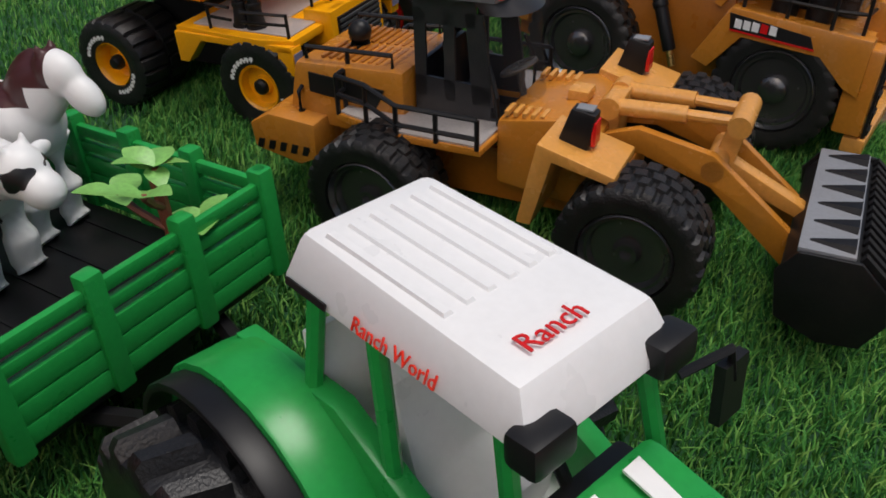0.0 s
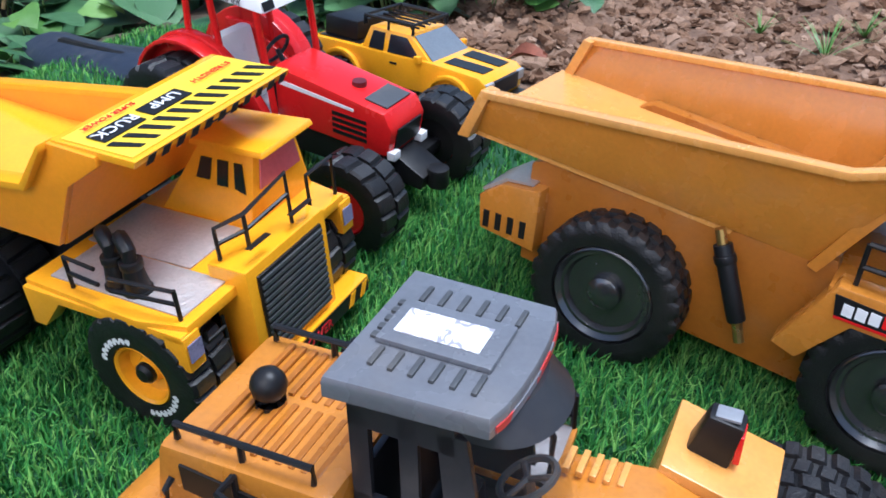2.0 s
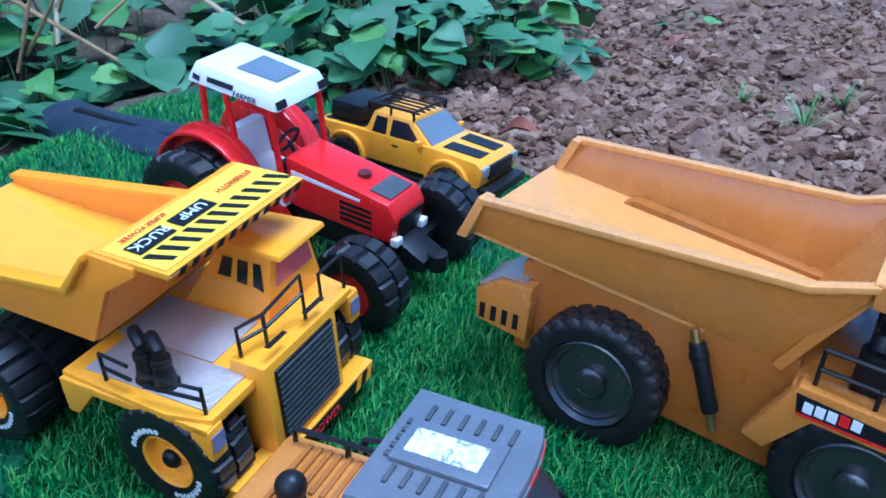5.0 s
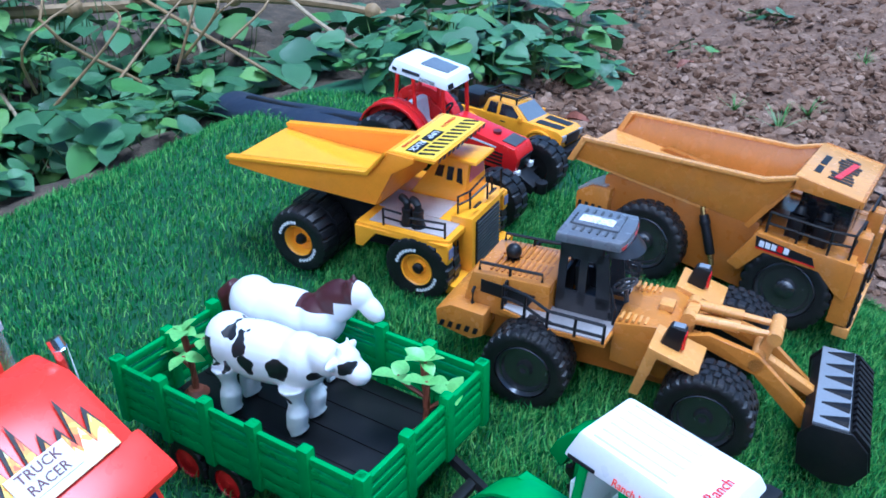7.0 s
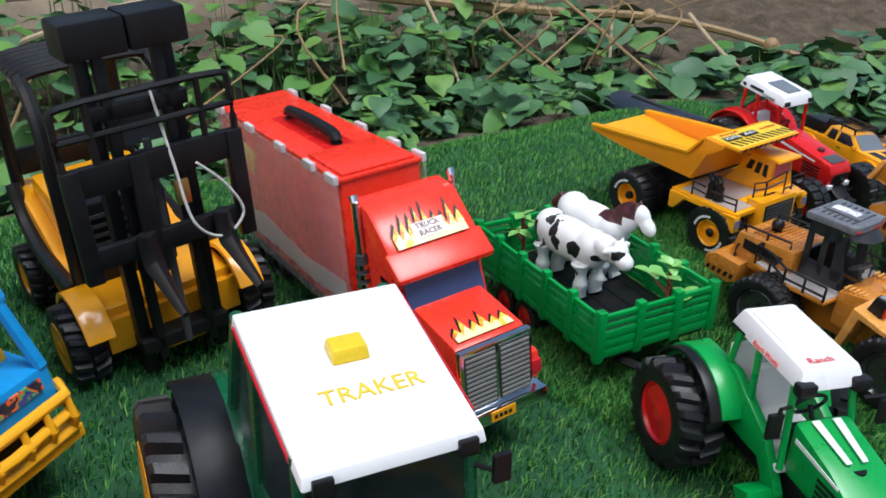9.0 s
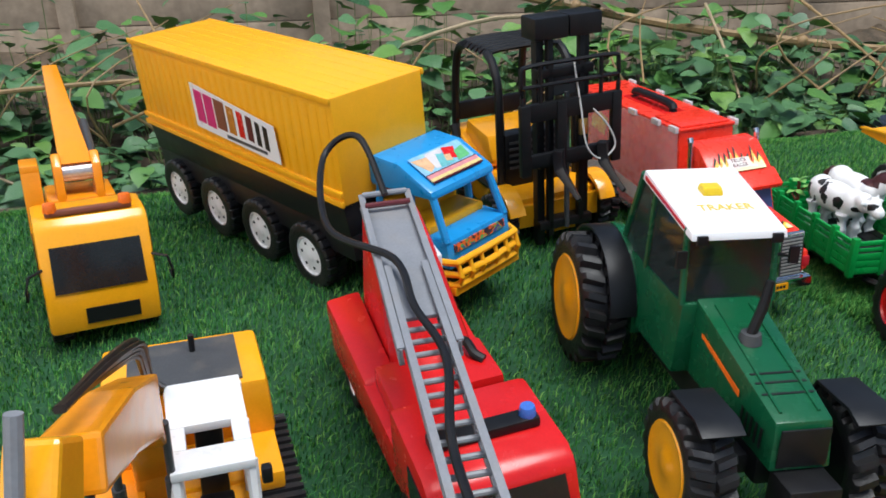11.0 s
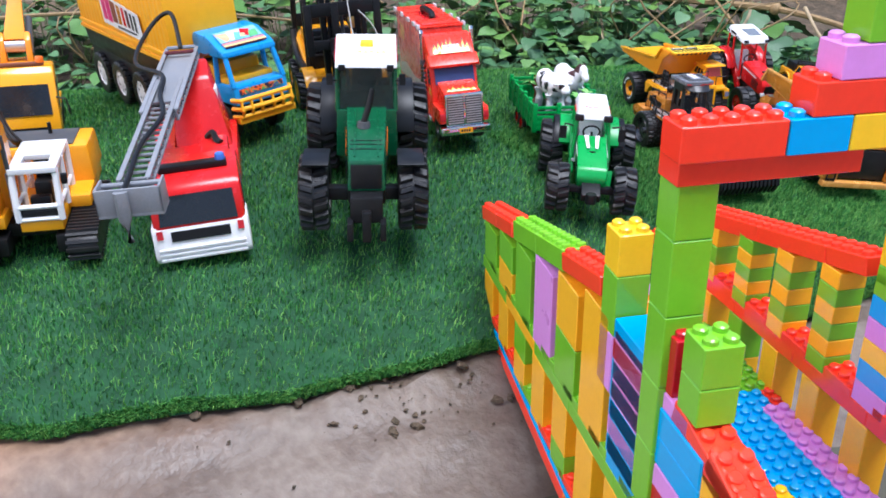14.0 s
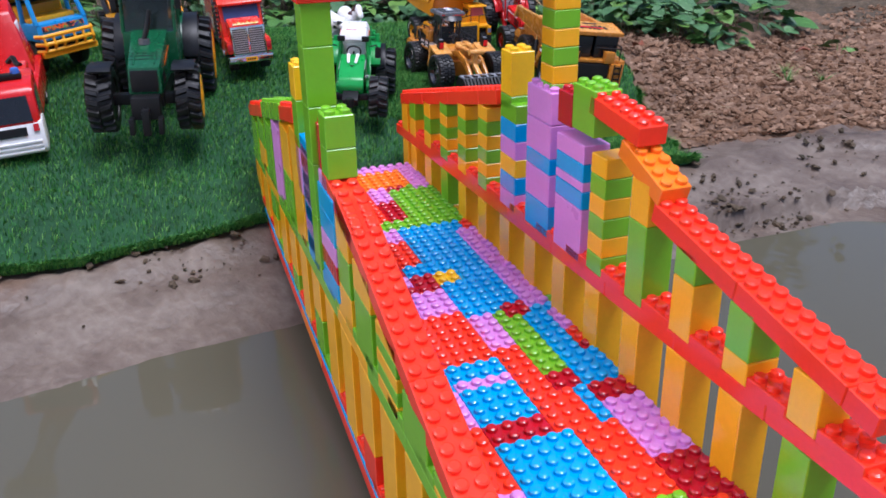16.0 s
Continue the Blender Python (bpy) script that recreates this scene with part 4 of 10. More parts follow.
    def shell(bm, z0, z1, lean, t0=0.0, t1=1.0, thick=0.0016, seg=14, tip=0.006):
        rows = []
        for z, sh in ((z0, 0.0), (z1, lean)):
            for d in (0.0, thick):
                pts = [bow(t0 + (t1 - t0) * k / seg, -0.022, 0.0245 - d, tip - d) for k in range(seg + 1)]
                rows.append([bm.verts.new((x + sh, y, z)) for x, y in pts])
        o0, i0, o1, i1 = rows
        for k in range(seg):
            bm.faces.new((o0[k], o0[k + 1], o1[k + 1], o1[k]))
            bm.faces.new((i0[k + 1], i0[k], i1[k], i1[k + 1]))
            bm.faces.new((o1[k], o1[k + 1], i1[k + 1], i1[k]))
            bm.faces.new((o0[k + 1], o0[k], i0[k], i0[k + 1]))
        for k in (0, seg):
            q = (o0[k], o1[k], i1[k], i0[k])
            bm.faces.new(q if k == 0 else q[::-1])
    bm = bm_new()
    box(bm, -0.063, -0.008, -0.024, 0.024, 0.056, 0.0605)
    cab = part("cab", bm, "cab_black", th, "black open cab with bowed front window", bevel=0.001)
    bm = bm_new()
    shell(bm, 0.058, 0.072, 0.0, tip=0.007)
    part("front_panel", bm, "cab_black", cab)
    bm = bm_new()
    shell(bm, 0.130, 0.139, -0.009, tip=0.001)
    part("front_header", bm, "cab_black", cab)
    bm = bm_new()
    shell(bm, 0.072, 0.131, -0.006, thick=0.0006, tip=0.0055)
    part("curved_glazing", bm, "cab_pane", cab, "clear bowed windscreen")
    bits(cab, "rear_wall", [(-0.0645, -0.0615, -0.024, 0.024, 0.058, 0.098)], "cab_black", bevel=0.001)
    for s in (-1, 1):
        a, b = sorted((s * 0.0225, s * 0.0245))
        bm = bm_new()
        for q in ([(-0.064, 0.058), (-0.018, 0.058), (-0.018, 0.090), (-0.064, 0.092)], [(-0.064, 0.122), (-0.027, 0.122), (-0.027, 0.139), (-0.064, 0.139)],
                  [(-0.064, 0.080), (-0.057, 0.080), (-0.057, 0.130), (-0.064, 0.130)], [(-0.046, 0.079), (-0.0395, 0.079), (-0.0395, 0.130), (-0.046, 0.130)], [(-0.029, 0.079), (-0.016, 0.079), (-0.023, 0.130), (-0.033, 0.130)]):
            prism(bm, q, a, b)
        part("side_frame", bm, "cab_black", cab, "black side frame with two open windows")
        a, b = sorted((s * 0.0140, s * 0.0225))
        bits(cab, "rear_post", [(-0.0645, -0.0615, a, b, 0.098, 0.139)], "cab_black")
        rail(cab, [(-0.012, s * 0.027, 0.066), (-0.012, s * 0.030, 0.088), (-0.018, s * 0.027, 0.104)], 0.0014, name="grab_bar")
    bm = bm_new()
    prism(bm, [(-0.050, 0.060), (-0.030, 0.060), (-0.030, 0.078), (-0.044, 0.080), (-0.048, 0.108), (-0.054, 0.108)], -0.011, 0.011)
    part("seat", bm, "black", cab, "black driver seat", bevel=0.002)
    bm = bm_new()
    ring_at = pose(-0.012, 0.002, 0.094, 0, -28, 0)
    path(bm, [ring_at @ Vector((0.0105 * math.cos(a), 0.0105 * math.sin(a), 0)) for a in [k * math.pi / 10 for k in range(21)]], 0.0014, 6)
    for k in range(3):
        a = k * 2.094
        cyl(bm, ring_at @ Vector((0, 0, 0)), ring_at @ Vector((0.010 * math.cos(a), 0.010 * math.sin(a), 0)), 0.0012, 6)
    cyl(bm, (-0.006, 0.002, 0.066), ring_at @ Vector((0, 0, 0)), 0.0022, 8)
    part("steering_wheel", bm, "dark_grey", cab, "dark three-spoked steering wheel")
    bits(cab, "console", [(-0.012, -0.001, -0.012, 0.012, 0.060, 0.076)], "black", bevel=0.002)
    plan = [(-0.067, -0.0330), (-0.014, -0.0295)] + [(-0.0145 + 0.0045 * math.cos(a), 0.0285 * math.sin(a)) for a in [radians(q) for q in range(-75, 76, 25)]] + [(-0.014, 0.0295), (-0.067, 0.0310)]
    bm = bm_new()
    low = [bm.verts.new((x, y, 0.1385)) for x, y in plan]
    mid = [bm.verts.new((x, y, 0.1440)) for x, y in plan]
    top = [bm.verts.new((-0.040 + (x + 0.040) * 0.985, y * 0.98, 0.1462)) for x, y in plan]
    bm.faces.new(low[::-1])
    bm.faces.new(top)
    for u, v in ((low, mid), (mid, top)):
        for k in range(len(plan)):
            j = (k + 1) % len(plan)
            bm.faces.new((u[k], u[j], v[j], v[k]))
    roof = part("roof", bm, "roof_grey", th, "grey ribbed cab roof with worn red edge", bevel=0.0006)
    bits(roof, "roof_panel", [(-0.060, -0.021, -0.0115, 0.0115, 0.1461, 0.1484)], "roof_grey", bevel=0.0008)
    bits(roof, "panel_lug", [(-0.0625, -0.0602, -0.010 + 0.0047 * k, -0.0073 + 0.0047 * k, 0.1461, 0.1474) for k in range(5)], "dark_grey", bevel=0.0003)
    bits(roof, "roof_label", [(-0.056, -0.027, -0.0065, 0.0065, 0.1485, 0.1488)], "worn_label", "worn white label", bevel=0)
    for k in range(6):
        for s in (-1, 1):
            x = -0.057 + 0.0068 * k
            bits(roof, "roof_rib", [(x, x + 0.0018, min(s * 0.0132, s * 0.0222), max(s * 0.0132, s * 0.0222), 0.1458, 0.1474)], "dark_grey", bevel=0.0003)
    bm = bm_new()
    edge = [(-0.0143 + 0.0047 * math.cos(a), 0.0288 * math.sin(a)) for a in [radians(q) for q in range(-70, 71, 14)]]
    for (x0, y0), (x1, y1) in zip(edge, edge[1:]):
        hexa(bm, [(x0 - 0.0008, y0, 0.1395), (x0, y0, 0.1395), (x1, y1, 0.1395), (x1 - 0.0008, y1, 0.1395)], [(x0 - 0.0008, y0, 0.1422), (x0, y0, 0.1422), (x1, y1, 0.1422), (x1 - 0.0008, y1, 0.1422)])
    part("red_edge", bm, "worn_red", roof, "worn red front edge")
    # front frame
    bm = bm_new()
    prism(bm, [(-0.010, 0.040), (0.044, 0.034), (0.046, 0.076), (0.026, 0.084), (-0.010, 0.078)], -0.036, 0.036)
    front = part("front_frame", bm, "ochre", th, bevel=0.003)
    for s in (-1, 1):
        for k in range(5):
            bits(front, "louvre", [(-0.006 + 0.005 * k, -0.0035 + 0.005 * k, min(s * 0.022, s * 0.034), max(s * 0.022, s * 0.034), 0.0805, 0.0835)], "ochre_light", bevel=0.0004)
    bits(front, "cover", [(0.020, 0.032, -0.007, 0.007, 0.083, 0.089)], "ochre_light", bevel=0.0012)
    bm = bm_new()
    prism(bm, [(0.036, 0.070), (0.050, 0.066), (0.052, 0.090), (0.042, 0.090)], -0.011, 0.011)
    part("arm_tower", bm, "ochre_light", th, bevel=0.0015)
    bm = bm_new()
    cyl(bm, (0.113, -0.017, 0.087), (0.113, 0.017, 0.087), 0.006, 14)
    cyl(bm, (0.104, -0.022, 0.063), (0.104, 0.022, 0.063), 0.006, 14)
    part("cross_tube", bm, "ochre_light", th)
    bm = bm_new()
    prism(bm, [(0.108, 0.090), (0.118, 0.090), (0.112, 0.062), (0.152, 0.042), (0.148, 0.036), (0.100, 0.056)], -0.005, 0.005)
    part("tilt_link", bm, "ochre_light", th, bevel=0.0012)
    # bucket, curled under
    bm = bm_new()
    prism(bm, [(0.150, 0.010), (0.146, 0.036), (0.154, 0.047), (0.180, 0.047), (0.192, 0.036), (0.196, 0.018), (0.188, 0.004), (0.170, 0.001)], -0.056, 0.056)
    bucket = part("bucket", bm, "black", th, "black bucket with grey toothed plate", bevel=0.002)
    for s in (-1, 1):
        bm = bm_new()
        prism(bm, [(0.148, 0.010), (0.144, 0.036), (0.153, 0.049), (0.181, 0.049), (0.194, 0.036), (0.198, 0.018), (0.189, 0.002), (0.170, 0.000)], min(s * 0.056, s * 0.0585), max(s * 0.056, s * 0.0585))
        part("bucket_cheek", bm, "black", bucket, bevel=0.0008)
    bm = bm_new()
    prism(bm, [(0.152, 0.0475), (0.178, 0.0475), (0.178, 0.0505), (0.152, 0.0505)], -0.056, 0.056)
    guard = part("guard_plate", bm, "grey", bucket, "grey guard plate with black wedges", bevel=0.0008)
    for k in range(6):
        y = -0.047 + 0.0188 * k
        bm = bm_new()
        hexa(bm, [(0.156, y - 0.001, 0.0503), (0.177, y - 0.0065, 0.0503), (0.177, y + 0.0065, 0.0503), (0.156, y + 0.001, 0.0503)], [(0.158, y - 0.0005, 0.0512), (0.177, y - 0.004, 0.0535), (0.177, y + 0.004, 0.0535), (0.158, y + 0.0005, 0.0512)])
        part("wedge", bm, "black", guard)
    for k in range(14):
        y = -0.052 + 0.008 * k
        bm = bm_new()
        prism(bm, [(0.180, 0.048), (0.192, 0.037), (0.196, 0.018), (0.188, 0.004), (0.1905, 0.002), (0.1995, 0.018), (0.195, 0.039), (0.182, 0.051)], y - 0.002, y + 0.002)
        part("bucket_rib", bm, "black", bucket)
    return th


# ---- red farm tractor ----
def farm_tractor(m, body="red", roof_mat="white", rims="red", name="farm_tractor", label="", wb=0.134, c=0.032, half=0.046, track=0.052, wide=0.027, rise=0.0, front=0.044, drop=0.0, nose=0.0):
    """Origin under the rear axle; wb: the wheelbase; c: the cab's shift forward; half: half the roof's length; front, drop: the front wheels' track and depth; nose: how far the hood's end sinks."""
    th = thing(name, m, label, "toy tractor")
    n = wb + 0.006
    f = 0.93 if nose else 1.0
    for s in (-1, 1):
        wheel(th, 0, s * track, 0.0415 if nose else 0.043, 0.034, rims, 0.024, 18, "lug" if nose else "block", "plate", z=0.042 if nose else 0.044)
        wheel(th, wb, s * front, 0.034, 0.030, rims, 0.021 if nose else 0.018, 16, "lug" if nose else "block", "plate", z=0.034 - drop)
        bm = bm_new()
        arc = [radians(q) for q in range(20, 161, 14)]
        prof = [(0.050 * f * math.cos(a), (0.048 + 0.050 * math.sin(a)) * f) for a in arc] + [(0.047 * f * math.cos(a), (0.048 + 0.047 * math.sin(a)) * f) for a in arc[::-1]]
        e0, e1 = (0.034, track - 0.006) if body == "red" else (0.0445, track - 0.001)
        prism(bm, prof, min(s * e0, s * e1), max(s * e0, s * e1))
        part("rear_fender", bm, "black" if nose else "red", th, bevel=0.001)
        bm = bm_new()
        prof = [(0.051 * f * math.cos(a), (0.049 + 0.051 * math.sin(a)) * f) for a in arc] + [(0.040 * f * math.cos(a), (0.046 + 0.040 * math.sin(a)) * f) for a in arc[::-1]]
        e1 = 0.0338 if body == "red" else 0.0445
        prism(bm, prof, min(s * 0.026, s * e1), max(s * 0.026, s * e1))
        part("inner_fender", bm, body, th, bevel=0.0015)
        bm = bm_new()
        prism(bm, [(-0.024, 0.050), (c + 0.020, 0.046), (c + 0.034, 0.026), (c + 0.046, 0.026), (c + 0.046, 0.033), (c + 0.022, 0.066), (c - 0.020, 0.090), (-0.020, 0.090)], min(s * 0.022, s * 0.029), max(s * 0.022, s * 0.029))
        part("side_panel", bm, body, th, bevel=0.001)
        bits(th, "front_axle", [(wb - 0.006, wb + 0.006, min(s * 0.010, s * 0.036), max(s * 0.010, s * (front - 0.008)), 0.028 - drop, 0.038 - drop)], "black", bevel=0.002)
    bits(th, "chassis", [(-0.03, n - 0.004, -0.016, 0.016, 0.022, 0.046)], "black", bevel=0.003)
    bits(th, "rear_axle", [(-0.010, 0.010, -0.040, 0.040, 0.036, 0.054)], "black", bevel=0.003)

    def top(x):
        return 0.087 - (0.013 + nose) * (x - c - 0.038) / (n - 0.044 - c)

    bm = bm_new()
    prism(bm, [(c + 0.038, 0.046), (n - 0.020, 0.042), (n - 0.003, 0.042 - nose * 0.6), (n, 0.062 - nose), (n - 0.006, 0.074 - nose), (n - 0.040, top(n - 0.040) + 0.25 * nose), (c + 0.038, 0.087)], -0.021, 0.021)
    hood = part("hood", bm, body, th, bevel=0.004)

    if not nose:
        plate(hood, "grille", [(n - 0.0028, -0.015, 0.046), (n - 0.0028, 0.015, 0.046), (n + 0.0002, 0.014, 0.062), (n + 0.0002, -0.014, 0.062)], "black", "black front grille", thick=0.0012)
        plate(hood, "hood_cap", [(n - 0.026, -0.014, top(n - 0.026) + 0.0002), (n - 0.008, -0.014, top(n - 0.008) + 0.0002), (n - 0.008, 0.014, top(n - 0.008) + 0.0002), (n - 0.026, 0.014, top(n - 0.026) + 0.0002)], "dark_grey", thick=0.0010)
    for s in (-1, 1):
        for j in range(4):
            plate(hood, "vent", [(n - 0.048, s * 0.0212, 0.050 + 0.0045 * j), (n - 0.020, s * 0.0212, 0.049 + 0.0045 * j), (n - 0.020, s * 0.0212, 0.0515 + 0.0045 * j), (n - 0.048, s * 0.0212, 0.0525 + 0.0045 * j)][::-s], "black", thick=0.0006)
        plate(hood, "flash", [(c + 0.044, s * 0.0212, 0.074), (n - 0.030, s * 0.0212, 0.0695), (n - 0.030, s * 0.0212, 0.0715), (c + 0.044, s * 0.0212, 0.0775)][::-s], "white", "white script line", thick=0.0005)
        if not nose:
            bits(hood, "headlight", [(n - 0.004, n + 0.002, min(s * 0.013, s * 0.021), max(s * 0.013, s * 0.021), 0.041, 0.047)], "white")
    bm = bm_new()
    cyl(bm, (n - 0.040, 0, top(n - 0.040) - 0.001), (n - 0.040, 0, top(n - 0.040) + 0.003), 0.005, 14)
    part("filler_cap", bm, "maroon" if body == "red" else "black", hood)
    bm = bm_new()
    prism(bm, [(n - 0.006, 0.022), (n + 0.018, 0.020), (n + 0.020, 0.030), (n - 0.004, 0.042)], -0.013, 0.013)
    cyl(bm, (n + 0.024, 0, 0.020), (n + 0.024, 0, 0.034), 0.0075, 14)
    part("front_hitch", bm, "black", th, "black front hitch", bevel=0.0012)
    # open cab
    bits(th, "cab_floor", [(c - 0.036, c + 0.040, -0.026, 0.026, 0.046, 0.050)], "white", bevel=0.001)
    bm = bm_new()
    prism(bm, [(c - 0.014, 0.050), (c + 0.012, 0.050), (c + 0.014, 0.062), (c - 0.006, 0.064), (c - 0.012, 0.094), (c - 0.022, 0.094)], -0.016, 0.016)
    part("seat", bm, "white", th, "white moulded driver seat", bevel=0.003)
    for s in (-1, 1):
        for (x0, z0), (x1, z1) in (((c - 0.032, 0.084), (c - 0.030, 0.124)), ((c + 0.000, 0.066), (c - 0.008, 0.122)), ((c + 0.042, 0.052), (c + half - 0.010, 0.120))):
            bm = bm_new()
            path(bm, [(x0, s * 0.0270, z0), (x1, s * (wide - 0.0035), z1 + rise)], 0.0025, 8)
            part("cab_post", bm, body, th)
    bm = bm_new()
    path(bm, [Vector((c + 0.024 + 0.005 * math.sin(a), 0.012 * math.cos(a), 0.088 + 0.010 * math.sin(a))) for a in [j * math.pi / 8 for j in range(17)]], 0.0014, 6)
    cyl(bm, (c + 0.038, 0, 0.066), (c + 0.025, 0, 0.088), 0.0018, 8)
    part("steering_wheel", bm, "black", th)
    bits(th, "dashboard", [(c + 0.030, c + 0.044, -0.020, 0.020, 0.050, 0.080)], "black", bevel=0.002)
    bm = bm_new()
    w, h0 = wide, rise
    hexa(bm, [(c - half, -w, h0 + 0.122), (c + half, -w, h0 + 0.116), (c + half, w, h0 + 0.116), (c - half, w, h0 + 0.122)], [(c - half + 0.006, 0.005 - w, h0 + 0.137), (c + half - 0.006, 0.004 - w, h0 + 0.130), (c + half - 0.006, w - 0.004, h0 + 0.130), (c - half + 0.006, w - 0.005, h0 + 0.137)])
    roof = part("roof", bm, roof_mat, th, "white plastic cab roof", bevel=0.003)
    return th, hood, roof


# ---- orange-yellow pickup ----
def pickup(m):
    th = thing("pickup_truck", m @ Matrix.Diagonal((0.84, 0.84, 0.84, 1)), "orange-yellow toy pickup with black roof rack, on turf edge", "toy car")
    for s in (-1, 1):
        for x in (-0.064, 0.068):
            wheel(th, x, s * 0.038, 0.021, 0.017, "dark_grey", 0.012, 18, "block", "dish")
            bm = bm_new()
            pr = [(x + 0.027 * math.cos(a), 0.024 + 0.027 * math.sin(a)) for a in [radians(q) for q in range(0, 181, 20)]] + [(x + 0.023 * math.cos(a), 0.024 + 0.023 * math.sin(a)) for a in [radians(q) for q in range(180, -1, -20)]]
            prism(bm, pr, min(s * 0.034, s * 0.0475), max(s * 0.034, s * 0.0475))
            part("wheel_arch", bm, "yellow", th, bevel=0.0006)
    bm = bm_new()
    prism(bm, [(-0.104, 0.026), (0.100, 0.024), (0.106, 0.030), (0.108, 0.048), (0.098, 0.055), (0.040, 0.058), (-0.104, 0.056)], -0.042, 0.042)
    part("body", bm, "yellow", th, bevel=0.003)
    bm = bm_new()
    hexa(bm, [(-0.042, -0.040, 0.055), (0.044, -0.040, 0.055), (0.044, 0.040, 0.055), (-0.042, 0.040, 0.055)], [(-0.036, -0.033, 0.078), (0.014, -0.033, 0.078), (0.014, 0.033, 0.078), (-0.036, 0.033, 0.078)])
    cab = part("cab", bm, "yellow", th, bevel=0.003)
    for s in (-1, 1):
        for x0, x1, x2, x3 in ((-0.032, -0.014, -0.016, -0.030), (-0.009, 0.030, 0.010, -0.009)):
            plate(cab, "side_window", [(x0, s * 0.0398, 0.0575), (x1, s * 0.0398, 0.0575), (x2, s * 0.0345, 0.0745), (x3, s * 0.0345, 0.0745)][::-s], "glass_dark", thick=0.0008)
        bits(th, "mirror", [(0.028, 0.034, min(s * 0.042, s * 0.050), max(s * 0.042, s * 0.050), 0.056, 0.063)], "yellow", bevel=0.0012)
        bits(th, "door_handle", [(-0.004, 0.004, min(s * 0.042, s * 0.0432), max(s * 0.042, s * 0.0432), 0.0475, 0.0495)], "black", bevel=0)
        bits(th, "running_board", [(-0.040, 0.042, min(s * 0.036, s * 0.047), max(s * 0.036, s * 0.047), 0.016, 0.021)], "black", bevel=0.001)
        bits(th, "headlight", [(0.100, 0.1085, min(s * 0.026, s * 0.041), max(s * 0.026, s * 0.041), 0.040, 0.050)], "silver", bevel=0.0012)
        rail(th, [(-0.040, s * 0.033, 0.079), (-0.040, s * 0.033, 0.087), (0.012, s * 0.033, 0.087), (0.016, s * 0.031, 0.079)], 0.0012, name="rack_rail")
    plate(cab, "windscreen", [(0.0435, -0.036, 0.0565), (0.0435, 0.036, 0.0565), (0.0165, 0.031, 0.0765), (0.0165, -0.031, 0.0765)], "glass_grey", "grey windscreen", thick=0.0008)
    bits(th, "grille", [(0.1055, 0.1095, -0.026, 0.026, 0.034, 0.050)], "black", bevel=0.001)
    bits(th, "bumper", [(0.102, 0.120, -0.042, 0.042, 0.018, 0.028)], "black", bevel=0.002)
    plate(th, "hood_stripe", [(0.052, -0.030, 0.0577), (0.096, -0.028, 0.0556), (0.096, -0.006, 0.0556), (0.052, -0.008, 0.0577)], "black", thick=0.0006)
    plate(th, "hood_stripe", [(0.052, 0.008, 0.0577), (0.096, 0.006, 0.0556), (0.096, 0.028, 0.0556), (0.052, 0.030, 0.0577)], "black", thick=0.0006)
    bits(th, "bed_well", [(-0.098, -0.046, -0.036, 0.036, 0.0555, 0.0572)], "black", bevel=0)
    bits(th, "cargo_box", [(-0.094, -0.052, -0.032, 0.032, 0.057, 0.078)], "black", "black load in the bed", bevel=0.003)
    bm = bm_new()
    path(bm, [(-0.042, -0.034, 0.088), (0.016, -0.034, 0.088), (0.016, 0.034, 0.088), (-0.042, 0.034, 0.088), (-0.042, -0.034, 0.088)], 0.0016, 6)
    rack = part("roof_rack", bm, "black", th, "black roof rack basket")
    for y in (-0.022, -0.011, 0, 0.011, 0.022):
        bm = bm_new()
        cyl(bm, (-0.042, y, 0.083), (0.016, y, 0.083), 0.0011, 6)
        part("rack_bar", bm, "black", rack)
    for x in (-0.042, -0.013, 0.016):
        for y in (-0.034, 0.034):
            bm = bm_new()
            cyl(bm, (x, y, 0.078), (x, y, 0.088), 0.0014, 6)
            part("rack_post", bm, "black", rack)
    return th


def red_tractor(m):
    c, h = 0.025, 0.043
    th, hood, roof = farm_tractor(m @ Matrix.Diagonal((1.08, 1.08, 1.08, 1)), "red", "white", "red", "farm_tractor", "glossy red toy farm tractor with white cab roof, wet from rain", wb=0.155, c=c, half=h, wide=0.031, rise=0.009, front=0.056, drop=0.008)
    plate(roof, "roof_hatch", [(c - 0.006, -0.015, 0.1432), (c + 0.030, -0.013, 0.1400), (c + 0.030, 0.013, 0.1400), (c - 0.006, 0.015, 0.1432)], "glass_grey", "grey roof hatch", thick=0.0014)
    for s in (-1, 1):
        for x0, x1 in ((c - 0.036, c - 0.030), (c - 0.022, c + 0.002)):
            plate(roof, "roof_vent", [(x0, s * 0.0302, 0.1345), (x1, s * 0.0302, 0.1330), (x1, s * 0.0288, 0.1365), (x0, s * 0.0288, 0.1380)][::-s], "black", thick=0.001)
        plate(roof, "roof_lamp", [(c + h - 0.0005, s * 0.024 - 0.005, 0.1270), (c + h - 0.0005, s * 0.024 + 0.005, 0.1270), (c + h - 0.0025, s * 0.024 + 0.005, 0.1325), (c + h - 0.0025, s * 0.024 - 0.005, 0.1325)], "black", thick=0.0012)
    lettering(roof, "FARMER", 0.006, surface_frame((c + 0.014, -0.0308, 0.1305), (1, 0, -0.06), (0, 0.4, 1)), "black")
    return th


